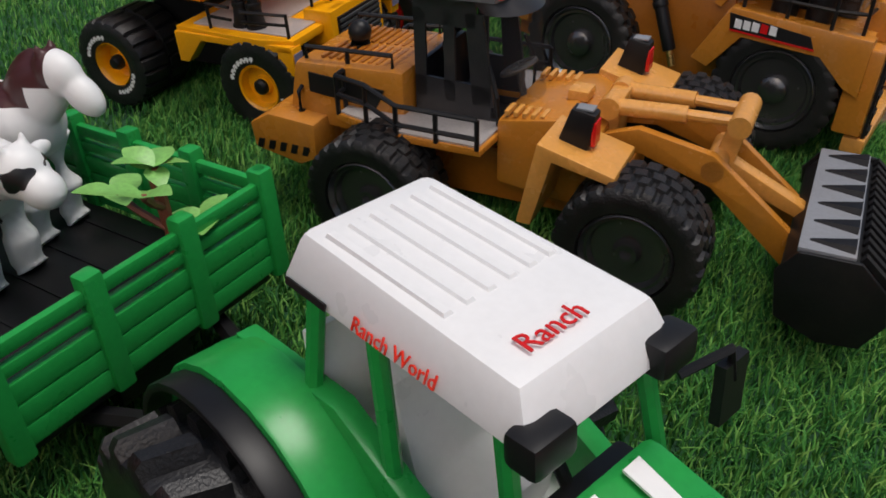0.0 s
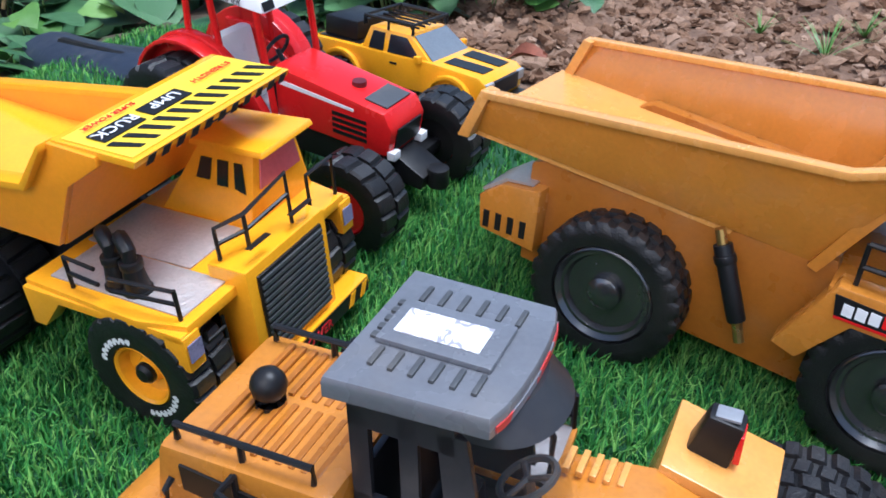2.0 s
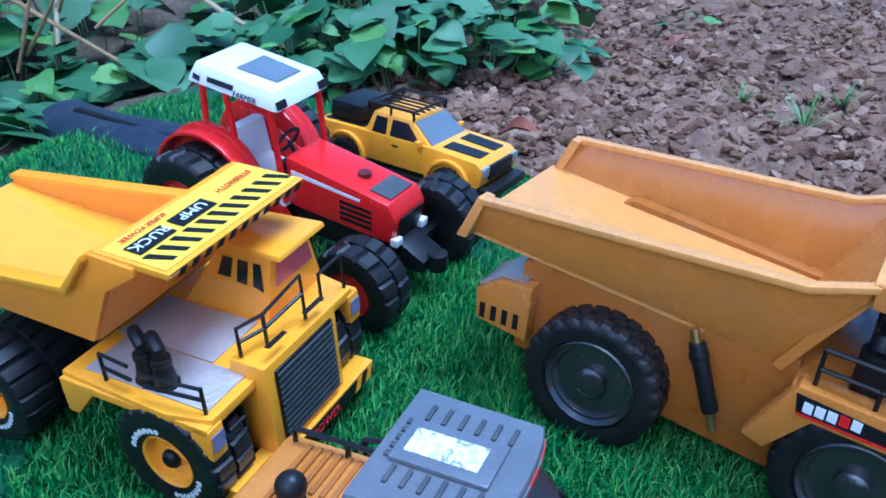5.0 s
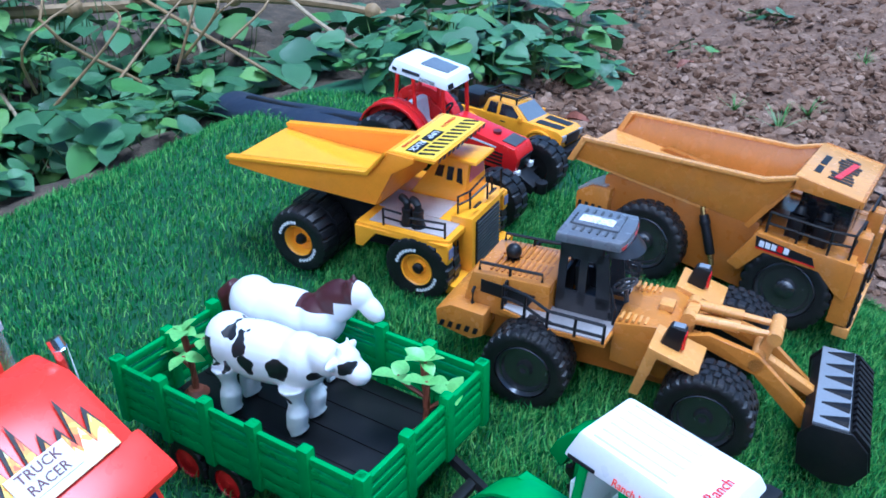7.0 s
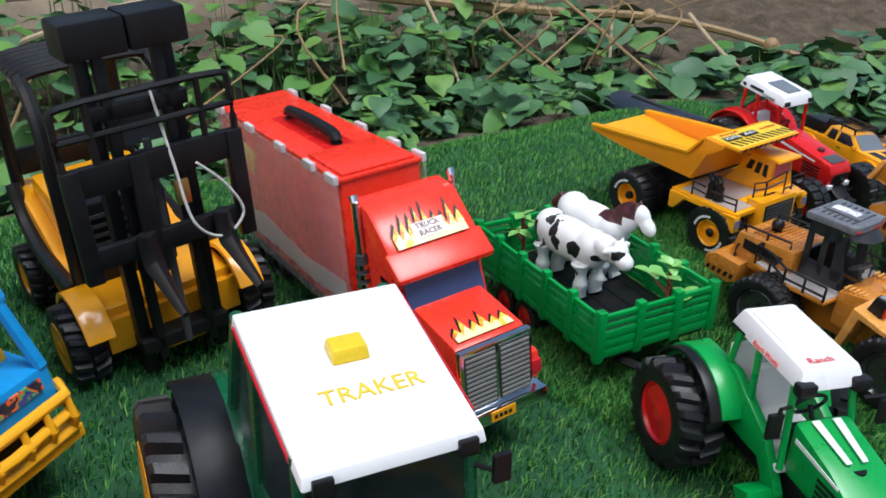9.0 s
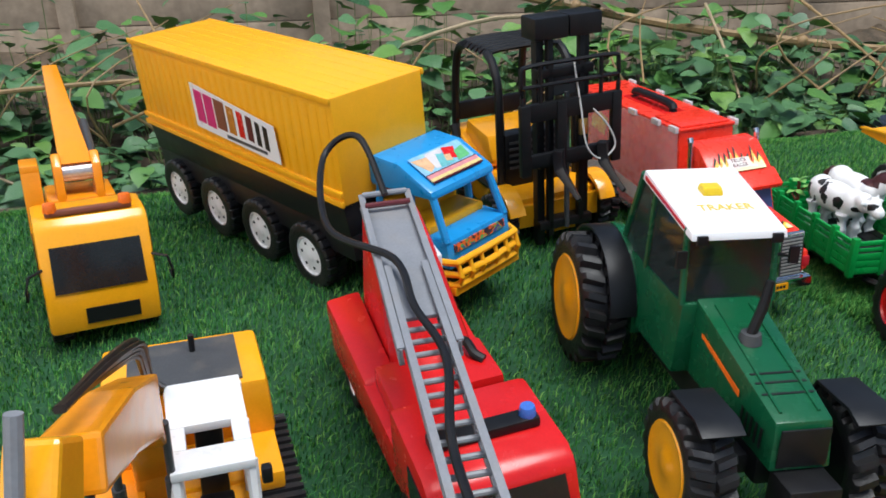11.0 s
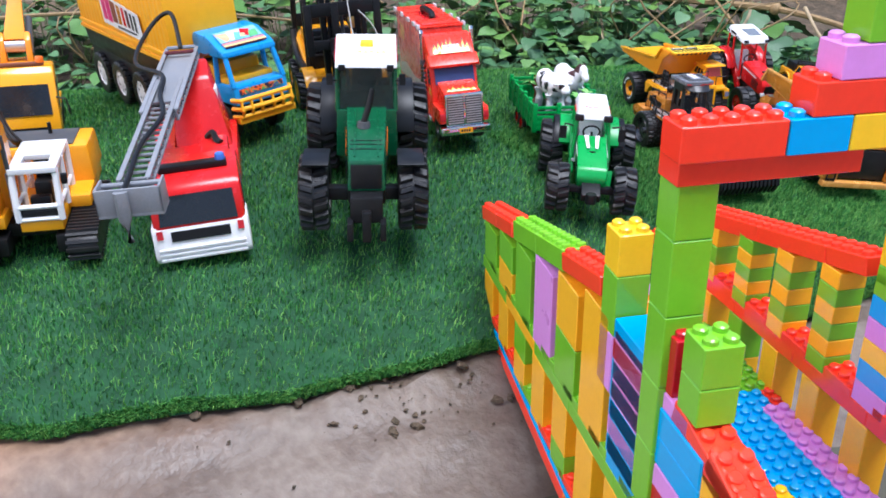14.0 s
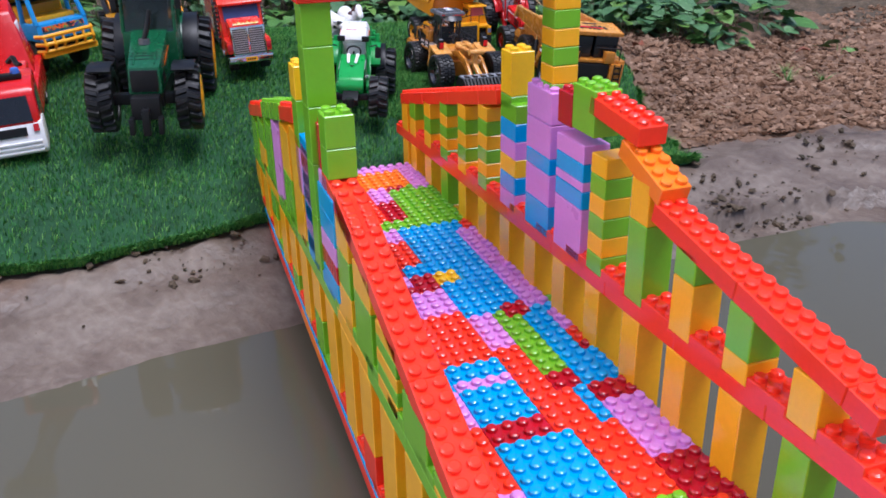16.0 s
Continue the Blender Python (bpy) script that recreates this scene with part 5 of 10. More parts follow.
def ranch_tractor(m):
    c, h = 0.046, 0.042
    th, hood, roof = farm_tractor(m @ Matrix.Diagonal((1.08, 1.08, 1.08, 1)), "green", "white", "red", "ranch_tractor", "bright green toy tractor with white printed roof, towing a trailer", wb=0.158, c=c, half=h, track=0.054, wide=0.0255, rise=-0.006, front=0.046, drop=0.003, nose=0.014)
    slope = -0.007 / (2 * h - 0.012)

    def top(x):
        return 0.137 + slope * (x - c + h - 0.006)
    for k in range(6):
        y = -0.0165 + 0.0066 * k
        x0, x1 = c - h + 0.012, c + 0.012
        bm = bm_new()
        hexa(bm, [(x0, y - 0.0018, top(x0) - 0.001), (x1, y - 0.0018, top(x1) - 0.001), (x1, y + 0.0018, top(x1) - 0.001), (x0, y + 0.0018, top(x0) - 0.001)], [(x0 + 0.001, y - 0.0010, top(x0) + 0.0010), (x1 - 0.001, y - 0.0010, top(x1) + 0.0010), (x1 - 0.001, y + 0.0010, top(x1) + 0.0010), (x0 + 0.001, y + 0.0010, top(x0) + 0.0010)])
        part("roof_rib", bm, "white", roof)
    lettering(roof, "Ranch", 0.0078, surface_frame((c + 0.029, -0.004, top(c + 0.029) + 0.0003), (0, 1, 0), (-1, 0, -slope)), "red", label="red printed word")
    for s in (-1, 1):
        lettering(roof, "Ranch World", 0.0052, surface_frame((c + 0.002, s * 0.0246, 0.1225), (-s, 0, 0.07 * s), (0, -s * 0.4, 1)), "red_soft", label="red and black printed words")
        plate(roof, "dark_line", [(c - 0.038, s * 0.0256, 0.1235), (c - 0.022, s * 0.0256, 0.1224), (c - 0.022, s * 0.0250, 0.1240), (c - 0.038, s * 0.0250, 0.1252)][::-s], "black", thick=0.0005)
        bits(roof, "roof_lamp", [(c + h - 0.006, c + h + 0.003, min(s * 0.014, s * 0.027), max(s * 0.014, s * 0.027), 0.114, 0.123)], "black", bevel=0.002)
        plate(hood, "white_stripe", [(c + 0.042, s * 0.008 - 0.003, 0.0872), (0.122, s * 0.006 - 0.002, 0.0782), (0.122, s * 0.006 + 0.002, 0.0782), (c + 0.042, s * 0.008 + 0.003, 0.0872)], "white", "white hood stripe", thick=0.0008)
        bm = bm_new()
        prism(bm, [(c + 0.026, 0.030), (c + 0.040, 0.012), (c + 0.050, 0.014), (c + 0.042, 0.036)], min(s * 0.024, s * 0.048), max(s * 0.024, s * 0.048))
        part("step", bm, "green", th, bevel=0.001)
        bm = bm_new()
        path(bm, [(c + 0.040, s * 0.028, 0.100), (c + 0.046, s * 0.040, 0.104), (c + 0.046, s * 0.042, 0.094)], 0.0014, 6)
        box(bm, c + 0.044, c + 0.047, min(s * 0.037, s * 0.047), max(s * 0.037, s * 0.047), 0.082, 0.100)
        part("mirror", bm, "black", th)
    bits(th, "rear_wall", [(c - 0.036, c - 0.033, -0.025, 0.025, 0.050, 0.104)], "white", bevel=0.001)
    for ob in roof.children:
        ob.matrix_basis = Matrix.Translation((0, 0, -0.006)) @ ob.matrix_basis
    return th


def farm_trailer(m):
    th = thing("farm_trailer", m, "green slatted toy farm trailer with black floor, hitched behind tractor", "toy trailer")
    X0, X1, Y = -0.115, 0.105, 0.068
    bits(th, "floor", [(X0 + 0.003, X1 - 0.003, -Y + 0.003, Y - 0.003, 0.036, 0.042)], "black", "black ridged trailer floor", bevel=0.001)
    bits(th, "floor_ridge", [(X0 + 0.006, X1 - 0.006, y, y + 0.0015, 0.042, 0.0428) for y in (-0.05, -0.025, 0.0, 0.025, 0.05)], "black", bevel=0)

    def wall(ax, c, a, b):
        def bx(u0, u1, z0, z1, t):
            return (u0, u1, c - t, c + t, z0, z1) if ax == "x" else (c - t, c + t, u0, u1, z0, z1)
        bits(th, "side_board", [bx(a, b, 0.043 + 0.0098 * k, 0.0522 + 0.0098 * k, 0.0022) for k in range(3)], "green", bevel=0.0012)
        bits(th, "backing", [bx(a, b, 0.044, 0.072, 0.0012)], "green", bevel=0)
        bits(th, "rail_board", [bx(a, b, 0.0745, 0.0800, 0.002), bx(a, b, 0.0830, 0.0890, 0.002)], "green", bevel=0.0012)
        n = max(2, round((b - a) / 0.045))
        for k in range(n + 1):
            u = a + (b - a) * k / n
            bits(th, "stake", [bx(u - 0.0045, u + 0.0045, 0.040, 0.0945, 0.0042)], "green", bevel=0.0018)
    wall("x", -Y, X0, X1)
    wall("x", Y, X0, X1)
    wall("y", X0, -Y, Y)
    wall("y", X1, -Y, Y)
    bits(th, "chassis", [(X0 + 0.01, X1 - 0.01, -0.02, 0.02, 0.020, 0.036)], "black", bevel=0.002)
    for s in (-1, 1):
        for x in (-0.062, -0.022):
            wheel(th, x, s * 0.056, 0.019, 0.018, "red", 0.0125, 16, "block", "plate")
        bm = bm_new()
        path(bm, [(X1 - 0.01, s * 0.036, 0.030), (X1 + 0.030, s * 0.020, 0.030), (X1 + 0.062, s * 0.004, 0.032)], 0.0045, 6)
        part("drawbar", bm, "black", th)
    bits(th, "drawbar_plate", [(X1 + 0.018, X1 + 0.026, -0.024, 0.024, 0.027, 0.033), (X1 + 0.048, X1 + 0.075, -0.010, 0.010, 0.028, 0.036)], "black", bevel=0.002)
    return th


def blobs(name, pieces, m, material, label, category, voxel=0.0013):
    """A small moulded figure: rounded pieces fused into one skin."""
    bm = bm_new()
    for kind, *v in pieces:
        if kind == "e":
            p, r, turn = v
            bmesh.ops.create_uvsphere(bm, u_segments=18, v_segments=12, radius=1, matrix=pose(*p, *turn) @ Matrix.Diagonal((*r, 1)))
        else:
            pts, r = v
            path(bm, pts, r, 10)
    me = mesh_of(name, bm, material, smooth=True)
    ob = new(name, me)
    ob.matrix_basis = m
    rm = ob.modifiers.new("fuse", "REMESH")
    rm.mode, rm.voxel_size, rm.use_smooth_shade = "VOXEL", voxel, True
    sm = ob.modifiers.new("even", "SMOOTH")
    sm.factor, sm.iterations = 0.6, 5
    return tagged(ob, label, category)


def toy_cow(m):
    legs = [("p", [(x, y, 0.040), (x + 0.002, y, 0.018), (x, y, 0.004), (x + 0.002, y, 0.0)], [0.0115, 0.0085, 0.0078, 0.0090]) for x in (-0.036, 0.022) for y in (-0.0115, 0.0115)]
    return blobs("toy_cow", [("e", (-0.008, 0, 0.053), (0.048, 0.0205, 0.0225), (0, 0, 0)), ("e", (-0.038, 0, 0.056), (0.018, 0.0190, 0.0205), (0, 0, 0)), ("e", (0.024, 0, 0.055), (0.020, 0.0185, 0.0210), (0, 0, 0)),
                 ("e", (0.042, 0, 0.063), (0.017, 0.0125, 0.0135), (0, 14, 0)), ("e", (0.058, 0, 0.064), (0.0125, 0.0115, 0.0125), (0, 20, 0)), ("e", (0.068, 0, 0.058), (0.0105, 0.0090, 0.0088), (0, 25, 0)),
                 ("e", (0.056, 0.013, 0.068), (0.003, 0.007, 0.004), (0, 0, 0)), ("e", (0.056, -0.013, 0.068), (0.003, 0.007, 0.004), (0, 0, 0)), ("e", (0.058, 0.006, 0.075), (0.002, 0.002, 0.005), (0, 0, 0)), ("e", (0.058, -0.006, 0.075), (0.002, 0.002, 0.005), (0, 0, 0)),
                 ("e", (-0.018, 0, 0.036), (0.012, 0.009, 0.007), (0, 0, 0)), ("p", [(-0.053, 0, 0.064), (-0.057, 0, 0.050), (-0.055, 0, 0.028)], [0.003, 0.002, 0.003]), *legs], m, "cow_hide", "white plastic toy cow with black patches, standing in trailer", "toy cow")


def toy_horse(m):
    legs = [("p", [(x, y, 0.048), (x + 0.003, y, 0.022), (x - 0.001, y, 0.005), (x + 0.003, y, 0.0)], [0.0115, 0.0078, 0.0065, 0.0085]) for x in (-0.036, 0.022) for y in (-0.011, 0.011)]
    return blobs("toy_horse", [("e", (-0.006, 0, 0.060), (0.044, 0.0185, 0.0200), (0, 0, 0)), ("e", (-0.034, 0, 0.063), (0.019, 0.0185, 0.0200), (0, 0, 0)), ("e", (0.025, 0, 0.062), (0.019, 0.0175, 0.0200), (0, 0, 0)),
                 ("e", (0.038, 0, 0.077), (0.024, 0.0105, 0.0150), (0, -40, 0)), ("e", (0.056, 0, 0.089), (0.0130, 0.0085, 0.0105), (0, 25, 0)), ("e", (0.067, 0, 0.080), (0.0125, 0.0070, 0.0078), (0, 45, 0)),
                 ("e", (0.052, 0.004, 0.098), (0.002, 0.002, 0.005), (0, 0, 0)), ("e", (0.052, -0.004, 0.098), (0.002, 0.002, 0.005), (0, 0, 0)), ("e", (0.032, 0, 0.086), (0.020, 0.003, 0.006), (0, -42, 0)),
                 ("p", [(-0.049, 0, 0.074), (-0.058, 0, 0.064), (-0.058, 0, 0.030)], [0.006, 0.0085, 0.005]), *legs], m, "horse_hide", "white plastic toy horse with brown mane, standing in trailer", "toy horse")


def leaf_mesh(name, length, width, material, curl=0.25, fold=0.2):
    """One leaf: a pointed blade, folded along its midrib and bent."""
    key = (name, length, width, curl)
    if key in MESHES:
        return MESHES[key]
    bm = bm_new()
    n = 6
    rows = []
    for i in range(n + 1):
        t = i / n
        w = width * math.sin(math.pi * min(1, t * 0.92 + 0.06)) ** 0.8 * (1 - 0.25 * t)
        z = -curl * length * t * t
        rows.append([bm.verts.new((t * length, -w, z + fold * w)), bm.verts.new((t * length, 0, z)), bm.verts.new((t * length, w, z + fold * w))])
    for a, b in zip(rows, rows[1:]):
        for k in range(2):
            bm.faces.new((a[k], b[k], b[k + 1], a[k + 1]))
    MESHES[key] = mesh_of(name, bm, material)
    return MESHES[key]


def sprig(m, seed):
    rng = random.Random(seed)
    th = thing("plastic_plant", m, "small plastic plant with pale green leaves and brown stem, in trailer", "toy plant")
    bm = bm_new()
    cyl(bm, (0, 0, 0), (0, 0, 0.004), 0.010, 12, 0.006)
    part("foot", bm, "brown_stem", th)
    tips = [((0.0, 0.003, 0.056), 5)]
    bm = bm_new()
    path(bm, curve_points([(0, 0, 0), (0.002, 0.001, 0.022), (0.0, 0.003, 0.056)], 3), 0.0026, 7)
    for k in range(3):
        a = rng.uniform(0, 1.2) + k * 2.1
        z = 0.020 + 0.010 * k
        tip = Vector((0.017 * math.cos(a), 0.017 * math.sin(a), z + 0.014))
        path(bm, [(0.0015, 0.001, z), tuple(Vector((0.0015, 0.001, z)).lerp(tip, 0.6) - Vector((0, 0, 0.001))), tuple(tip)], 0.0016, 6)
        tips.append((tuple(tip), 3))
    part("stem", bm, "brown_stem", th, "reddish brown branching stem")
    for (x, y, z), n in tips:
        a0 = rng.uniform(0, 6)
        for k in range(n):
            ob = new("leaf", leaf_mesh("leaf", 0.0150, 0.0070, "plastic_leaf", 0.30))
            ob.parent = th
            ob.matrix_basis = pose(x, y, z, rng.uniform(-15, 15), rng.uniform(-42, 8), math.degrees(a0 + k * 2 * math.pi / n) + rng.uniform(-18, 18)) @ Matrix.Scale(rng.uniform(0.75, 1.1), 4)
    return th


# ---- red semi-trailer truck ----
def red_truck(m):
    th = thing("semi_truck", m, "red toy semi-trailer truck with flame stickers and clear-sided box", "toy truck")
    bm = bm_new()
    box(bm, -0.350, -0.004, -0.044, 0.044, 0.048, 0.204)
    part("box_body", bm, "red_soft", th, "red box trailer body", bevel=0.002)
    bm = bm_new()
    box(bm, -0.352, -0.002, -0.046, 0.046, 0.2042, 0.2092)
    lid = part("box_roof", bm, "red_soft", th, bevel=0.002)
    bits(lid, "roof_step", [(-0.085, -0.006, -0.040, 0.040, 0.2093, 0.2125)], "red_soft", bevel=0.002)
    bits(lid, "handle_well", [(-0.240, -0.085, -0.017, 0.017, 0.2093, 0.2098)], "red", bevel=0)
    bm = bm_new()
    path(bm, curve_points([(-0.225, 0, 0.2095), (-0.215, 0, 0.220), (-0.11, 0, 0.220), (-0.10, 0, 0.2095)], 4), 0.0065, 8)
    part("carry_handle", bm, "black", th, "black folding carry handle")
    for s in (-1, 1):
        bm = bm_new()
        box(bm, -0.350, -0.002, min(s * 0.0475, s * 0.0500), max(s * 0.0475, s * 0.0500), 0.046, 0.206)
        part("clear_panel", bm, "clear_panel", th, "clear plastic side panel", bevel=0.0006)
        bits(th, "clip", [(x, x + 0.022, min(s * 0.046, s * 0.0515), max(s * 0.046, s * 0.0515), 0.2035, 0.2125) for x in (-0.34, -0.24, -0.15, -0.075, -0.024)], "clip_white", "translucent white clip", bevel=0.001)
        bm = bm_new()
        prism(bm, [(-0.33, 0.058), (-0.20, 0.064), (-0.10, 0.060), (-0.02, 0.070), (-0.02, 0.092), (-0.12, 0.084), (-0.24, 0.096), (-0.33, 0.082)], min(s * 0.0445, s * 0.0452), max(s * 0.0445, s * 0.0452))
        part("printed_band", bm, "pale_print", th, "pale printed picture band")
        bm = bm_new()
        prism(bm, [(-0.30, 0.150), (-0.25, 0.142), (-0.235, 0.175), (-0.29, 0.185)], min(s * 0.0445, s * 0.0452), max(s * 0.0445, s * 0.0452))
        part("printed_badge", bm, "flame", th)
        for x in (-0.29, -0.245, -0.055):
            wheel(th, x, s * 0.036, 0.026, 0.020, "steel_rim", 0.015, 18, "block", "dish")
        wheel(th, 0.100, s * 0.036, 0.026, 0.020, "steel_rim", 0.015, 18, "block", "dish")
        bm = bm_new()
        cyl(bm, (0.018, s * 0.052, 0.060), (0.018, s * 0.052, 0.150), 0.0062, 12)
        ex = part("exhaust_stack", bm, "dark_grey", th, "chrome exhaust stack with dark ribbed guard")
        bm = bm_new()
        cyl(bm, (0.018, s * 0.052, 0.150), (0.018, s * 0.052, 0.203), 0.0042, 12)
        path(bm, [(0.018, s * 0.052, 0.200), (0.015, s * 0.052, 0.208)], 0.0042, 10)
        part("stack_pipe", bm, "chrome", ex)
        for k in range(8):
            bm = bm_new()
            cyl(bm, (0.018, s * 0.052, 0.066 + 0.010 * k), (0.018, s * 0.052, 0.071 + 0.010 * k), 0.0072, 12)
            part("stack_ring", bm, "chrome", ex)
    for ob in th.children:
        if ob.name.split(".")[0] not in ("exhaust_stack", "tyre"):
            ob.matrix_basis = Matrix.Translation((-0.024, 0, 0)) @ ob.matrix_basis
    bits(th, "chassis", [(-0.35, 0.150, -0.024, 0.024, 0.022, 0.044)], "black", bevel=0.002)
    # sleeper cab
    bm = bm_new()
    prism(bm, [(0.000, 0.030), (0.076, 0.030), (0.078, 0.104), (0.066, 0.140), (0.074, 0.150), (0.066, 0.164), (0.030, 0.196), (0.000, 0.200)], -0.048, 0.048)
    cab = part("cab", bm, "red_soft", th, "red sleeper cab with roof fairing", bevel=0.011)
    bm = bm_new()
    prism(bm, [(0.058, 0.146), (0.086, 0.142), (0.088, 0.148), (0.064, 0.166)], -0.051, 0.051)
    part("sun_visor", bm, "red_soft", cab, bevel=0.003)
    plate(cab, "windscreen", [(0.0815, -0.040, 0.108), (0.0815, 0.040, 0.108), (0.0700, 0.040, 0.142), (0.0700, -0.040, 0.142)], "glass_blue", "blue tinted windscreen", thick=0.003)
    a, b = Vector((0.0640, 0, 0.1655)), Vector((0.0290, 0, 0.1968))
    n = Vector((0.0313, 0, 0.035)).normalized() * 0.0012

    def flames(base, up, half, height, host, count, seed, name="flame_sticker"):
        """A sticker cut to flame tongues."""
        rng = random.Random(seed)
        up = Vector(up).normalized()
        nrm = Vector((0, 1, 0)).cross(up)
        nrm = nrm if nrm.z > 0 or nrm.x > 0 else -nrm
        for mat_name, k, lift in (("black", 1.0, 0.0), ("flame", 0.80, 0.0006), ("flame_pale", 0.5, 0.0012)):
            bm = bm_new()
            low, pts = [], []
            r2 = random.Random(seed)
            for i in range(count + 1):
                y = -half + 2 * half * i / count
                h = height * (0.6 + 0.4 * r2.random()) * (1 - 0.25 * abs(y) / half) * k if i % 2 else height * 0.3 * k
                low.append(bm.verts.new(Vector(base) + Vector((0, y * (0.94 + 0.06 * k), 0)) + nrm * (0.0008 + lift)))
                pts.append(bm.verts.new(Vector(base) + Vector((0, y * (0.94 + 0.06 * k) + (0.002 if i % 2 else 0), 0)) + up * h + nrm * (0.0008 + lift)))
            for i in range(count):
                bm.faces.new((low[i], low[i + 1], pts[i + 1], pts[i]))
            part(name, bm, mat_name, host)
    flames((0.0655, 0, 0.1655), (b - a), 0.038, 0.052, cab, 18, 3)
    m1 = surface_frame(Vector((0.0560, 0, 0.1738)) + n * 1.2, (0, 1, 0), b - a)
    bm = bm_new()
    box(bm, -0.017, 0.017, -0.008, 0.008, 0, 0.0006)
    sign = part("fairing_sign", bm, "pale_print", cab, "pale printed plaque", at=m1)
    lettering(sign, "TRUCK", 0.0075, pose(0, 0.0038, 0.0008), "maroon")
    lettering(sign, "RACER", 0.0075, pose(0, -0.0038, 0.0008), "maroon")
    for s in (-1, 1):
        plate(cab, "side_window", [(0.048, s * 0.0483, 0.108), (0.070, s * 0.0483, 0.108), (0.062, s * 0.0483, 0.136), (0.048, s * 0.0483, 0.138)][::-s], "glass_dark", thick=0.001)
        plate(cab, "door_badge", [(0.046, s * 0.0483, 0.085), (0.070, s * 0.0483, 0.085), (0.070, s * 0.0483, 0.100), (0.046, s * 0.0483, 0.100)][::-s], "flame", "flame door sticker", thick=0.0005)
        bits(cab, "side_grille", [(0.006, 0.014, min(s * 0.048, s * 0.0495), max(s * 0.048, s * 0.0495), 0.060, 0.160)], "black", "black louvred side grille", bevel=0.0004)
        bits(th, "step_tank", [(0.010, 0.060, min(s * 0.042, s * 0.054), max(s * 0.042, s * 0.054), 0.026, 0.042)], "chrome", bevel=0.003)
        bits(th, "wing", [(0.076, 0.154, min(s * 0.034, s * 0.050), max(s * 0.034, s * 0.050), 0.044, 0.074)], "red_soft", bevel=0.006)
        bits(th, "headlight", [(0.152, 0.157, min(s * 0.037, s * 0.049), max(s * 0.037, s * 0.049), 0.052, 0.066)], "lens_red", bevel=0.0015)
    bm = bm_new()
    prism(bm, [(0.072, 0.044), (0.152, 0.044), (0.154, 0.098), (0.146, 0.104), (0.072, 0.116)], -0.037, 0.037)
    hood = part("hood", bm, "red_soft", th, bevel=0.004)
    flames((0.144, 0, 0.1043), (-1, 0, 0.16), 0.030, 0.040, hood, 12, 8)
    bits(th, "grille_frame", [(0.150, 0.1585, -0.038, 0.038, 0.040, 0.104)], "chrome", "chrome grille surround", bevel=0.003)
    for y0, y1 in ((-0.034, -0.002), (0.002, 0.034)):
        g = bits(th, "grille", [(0.1575, 0.1595, y0, y1, 0.044, 0.099)], "dark_grey", bevel=0)[0]
        bits(g, "grille_bar", [(0.1594, 0.1604, y0 + 0.001, y1 - 0.001, 0.046 + 0.0048 * k, 0.0482 + 0.0048 * k) for k in range(11)], "silver", bevel=0)
    bits(th, "bumper", [(0.140, 0.164, -0.050, 0.050, 0.024, 0.040)], "chrome", "chrome bumper", bevel=0.003)
    pl = bits(th, "number_plate", [(0.1642, 0.1650, -0.013, 0.013, 0.027, 0.037)], "yellow", "small yellow plate", bevel=0)[0]
    bits(pl, "bar", [(0.1651, 0.1653, -0.010 + 0.005 * k, -0.0065 + 0.005 * k, 0.030, 0.034) for k in range(4)], "black", bevel=0)
    return th


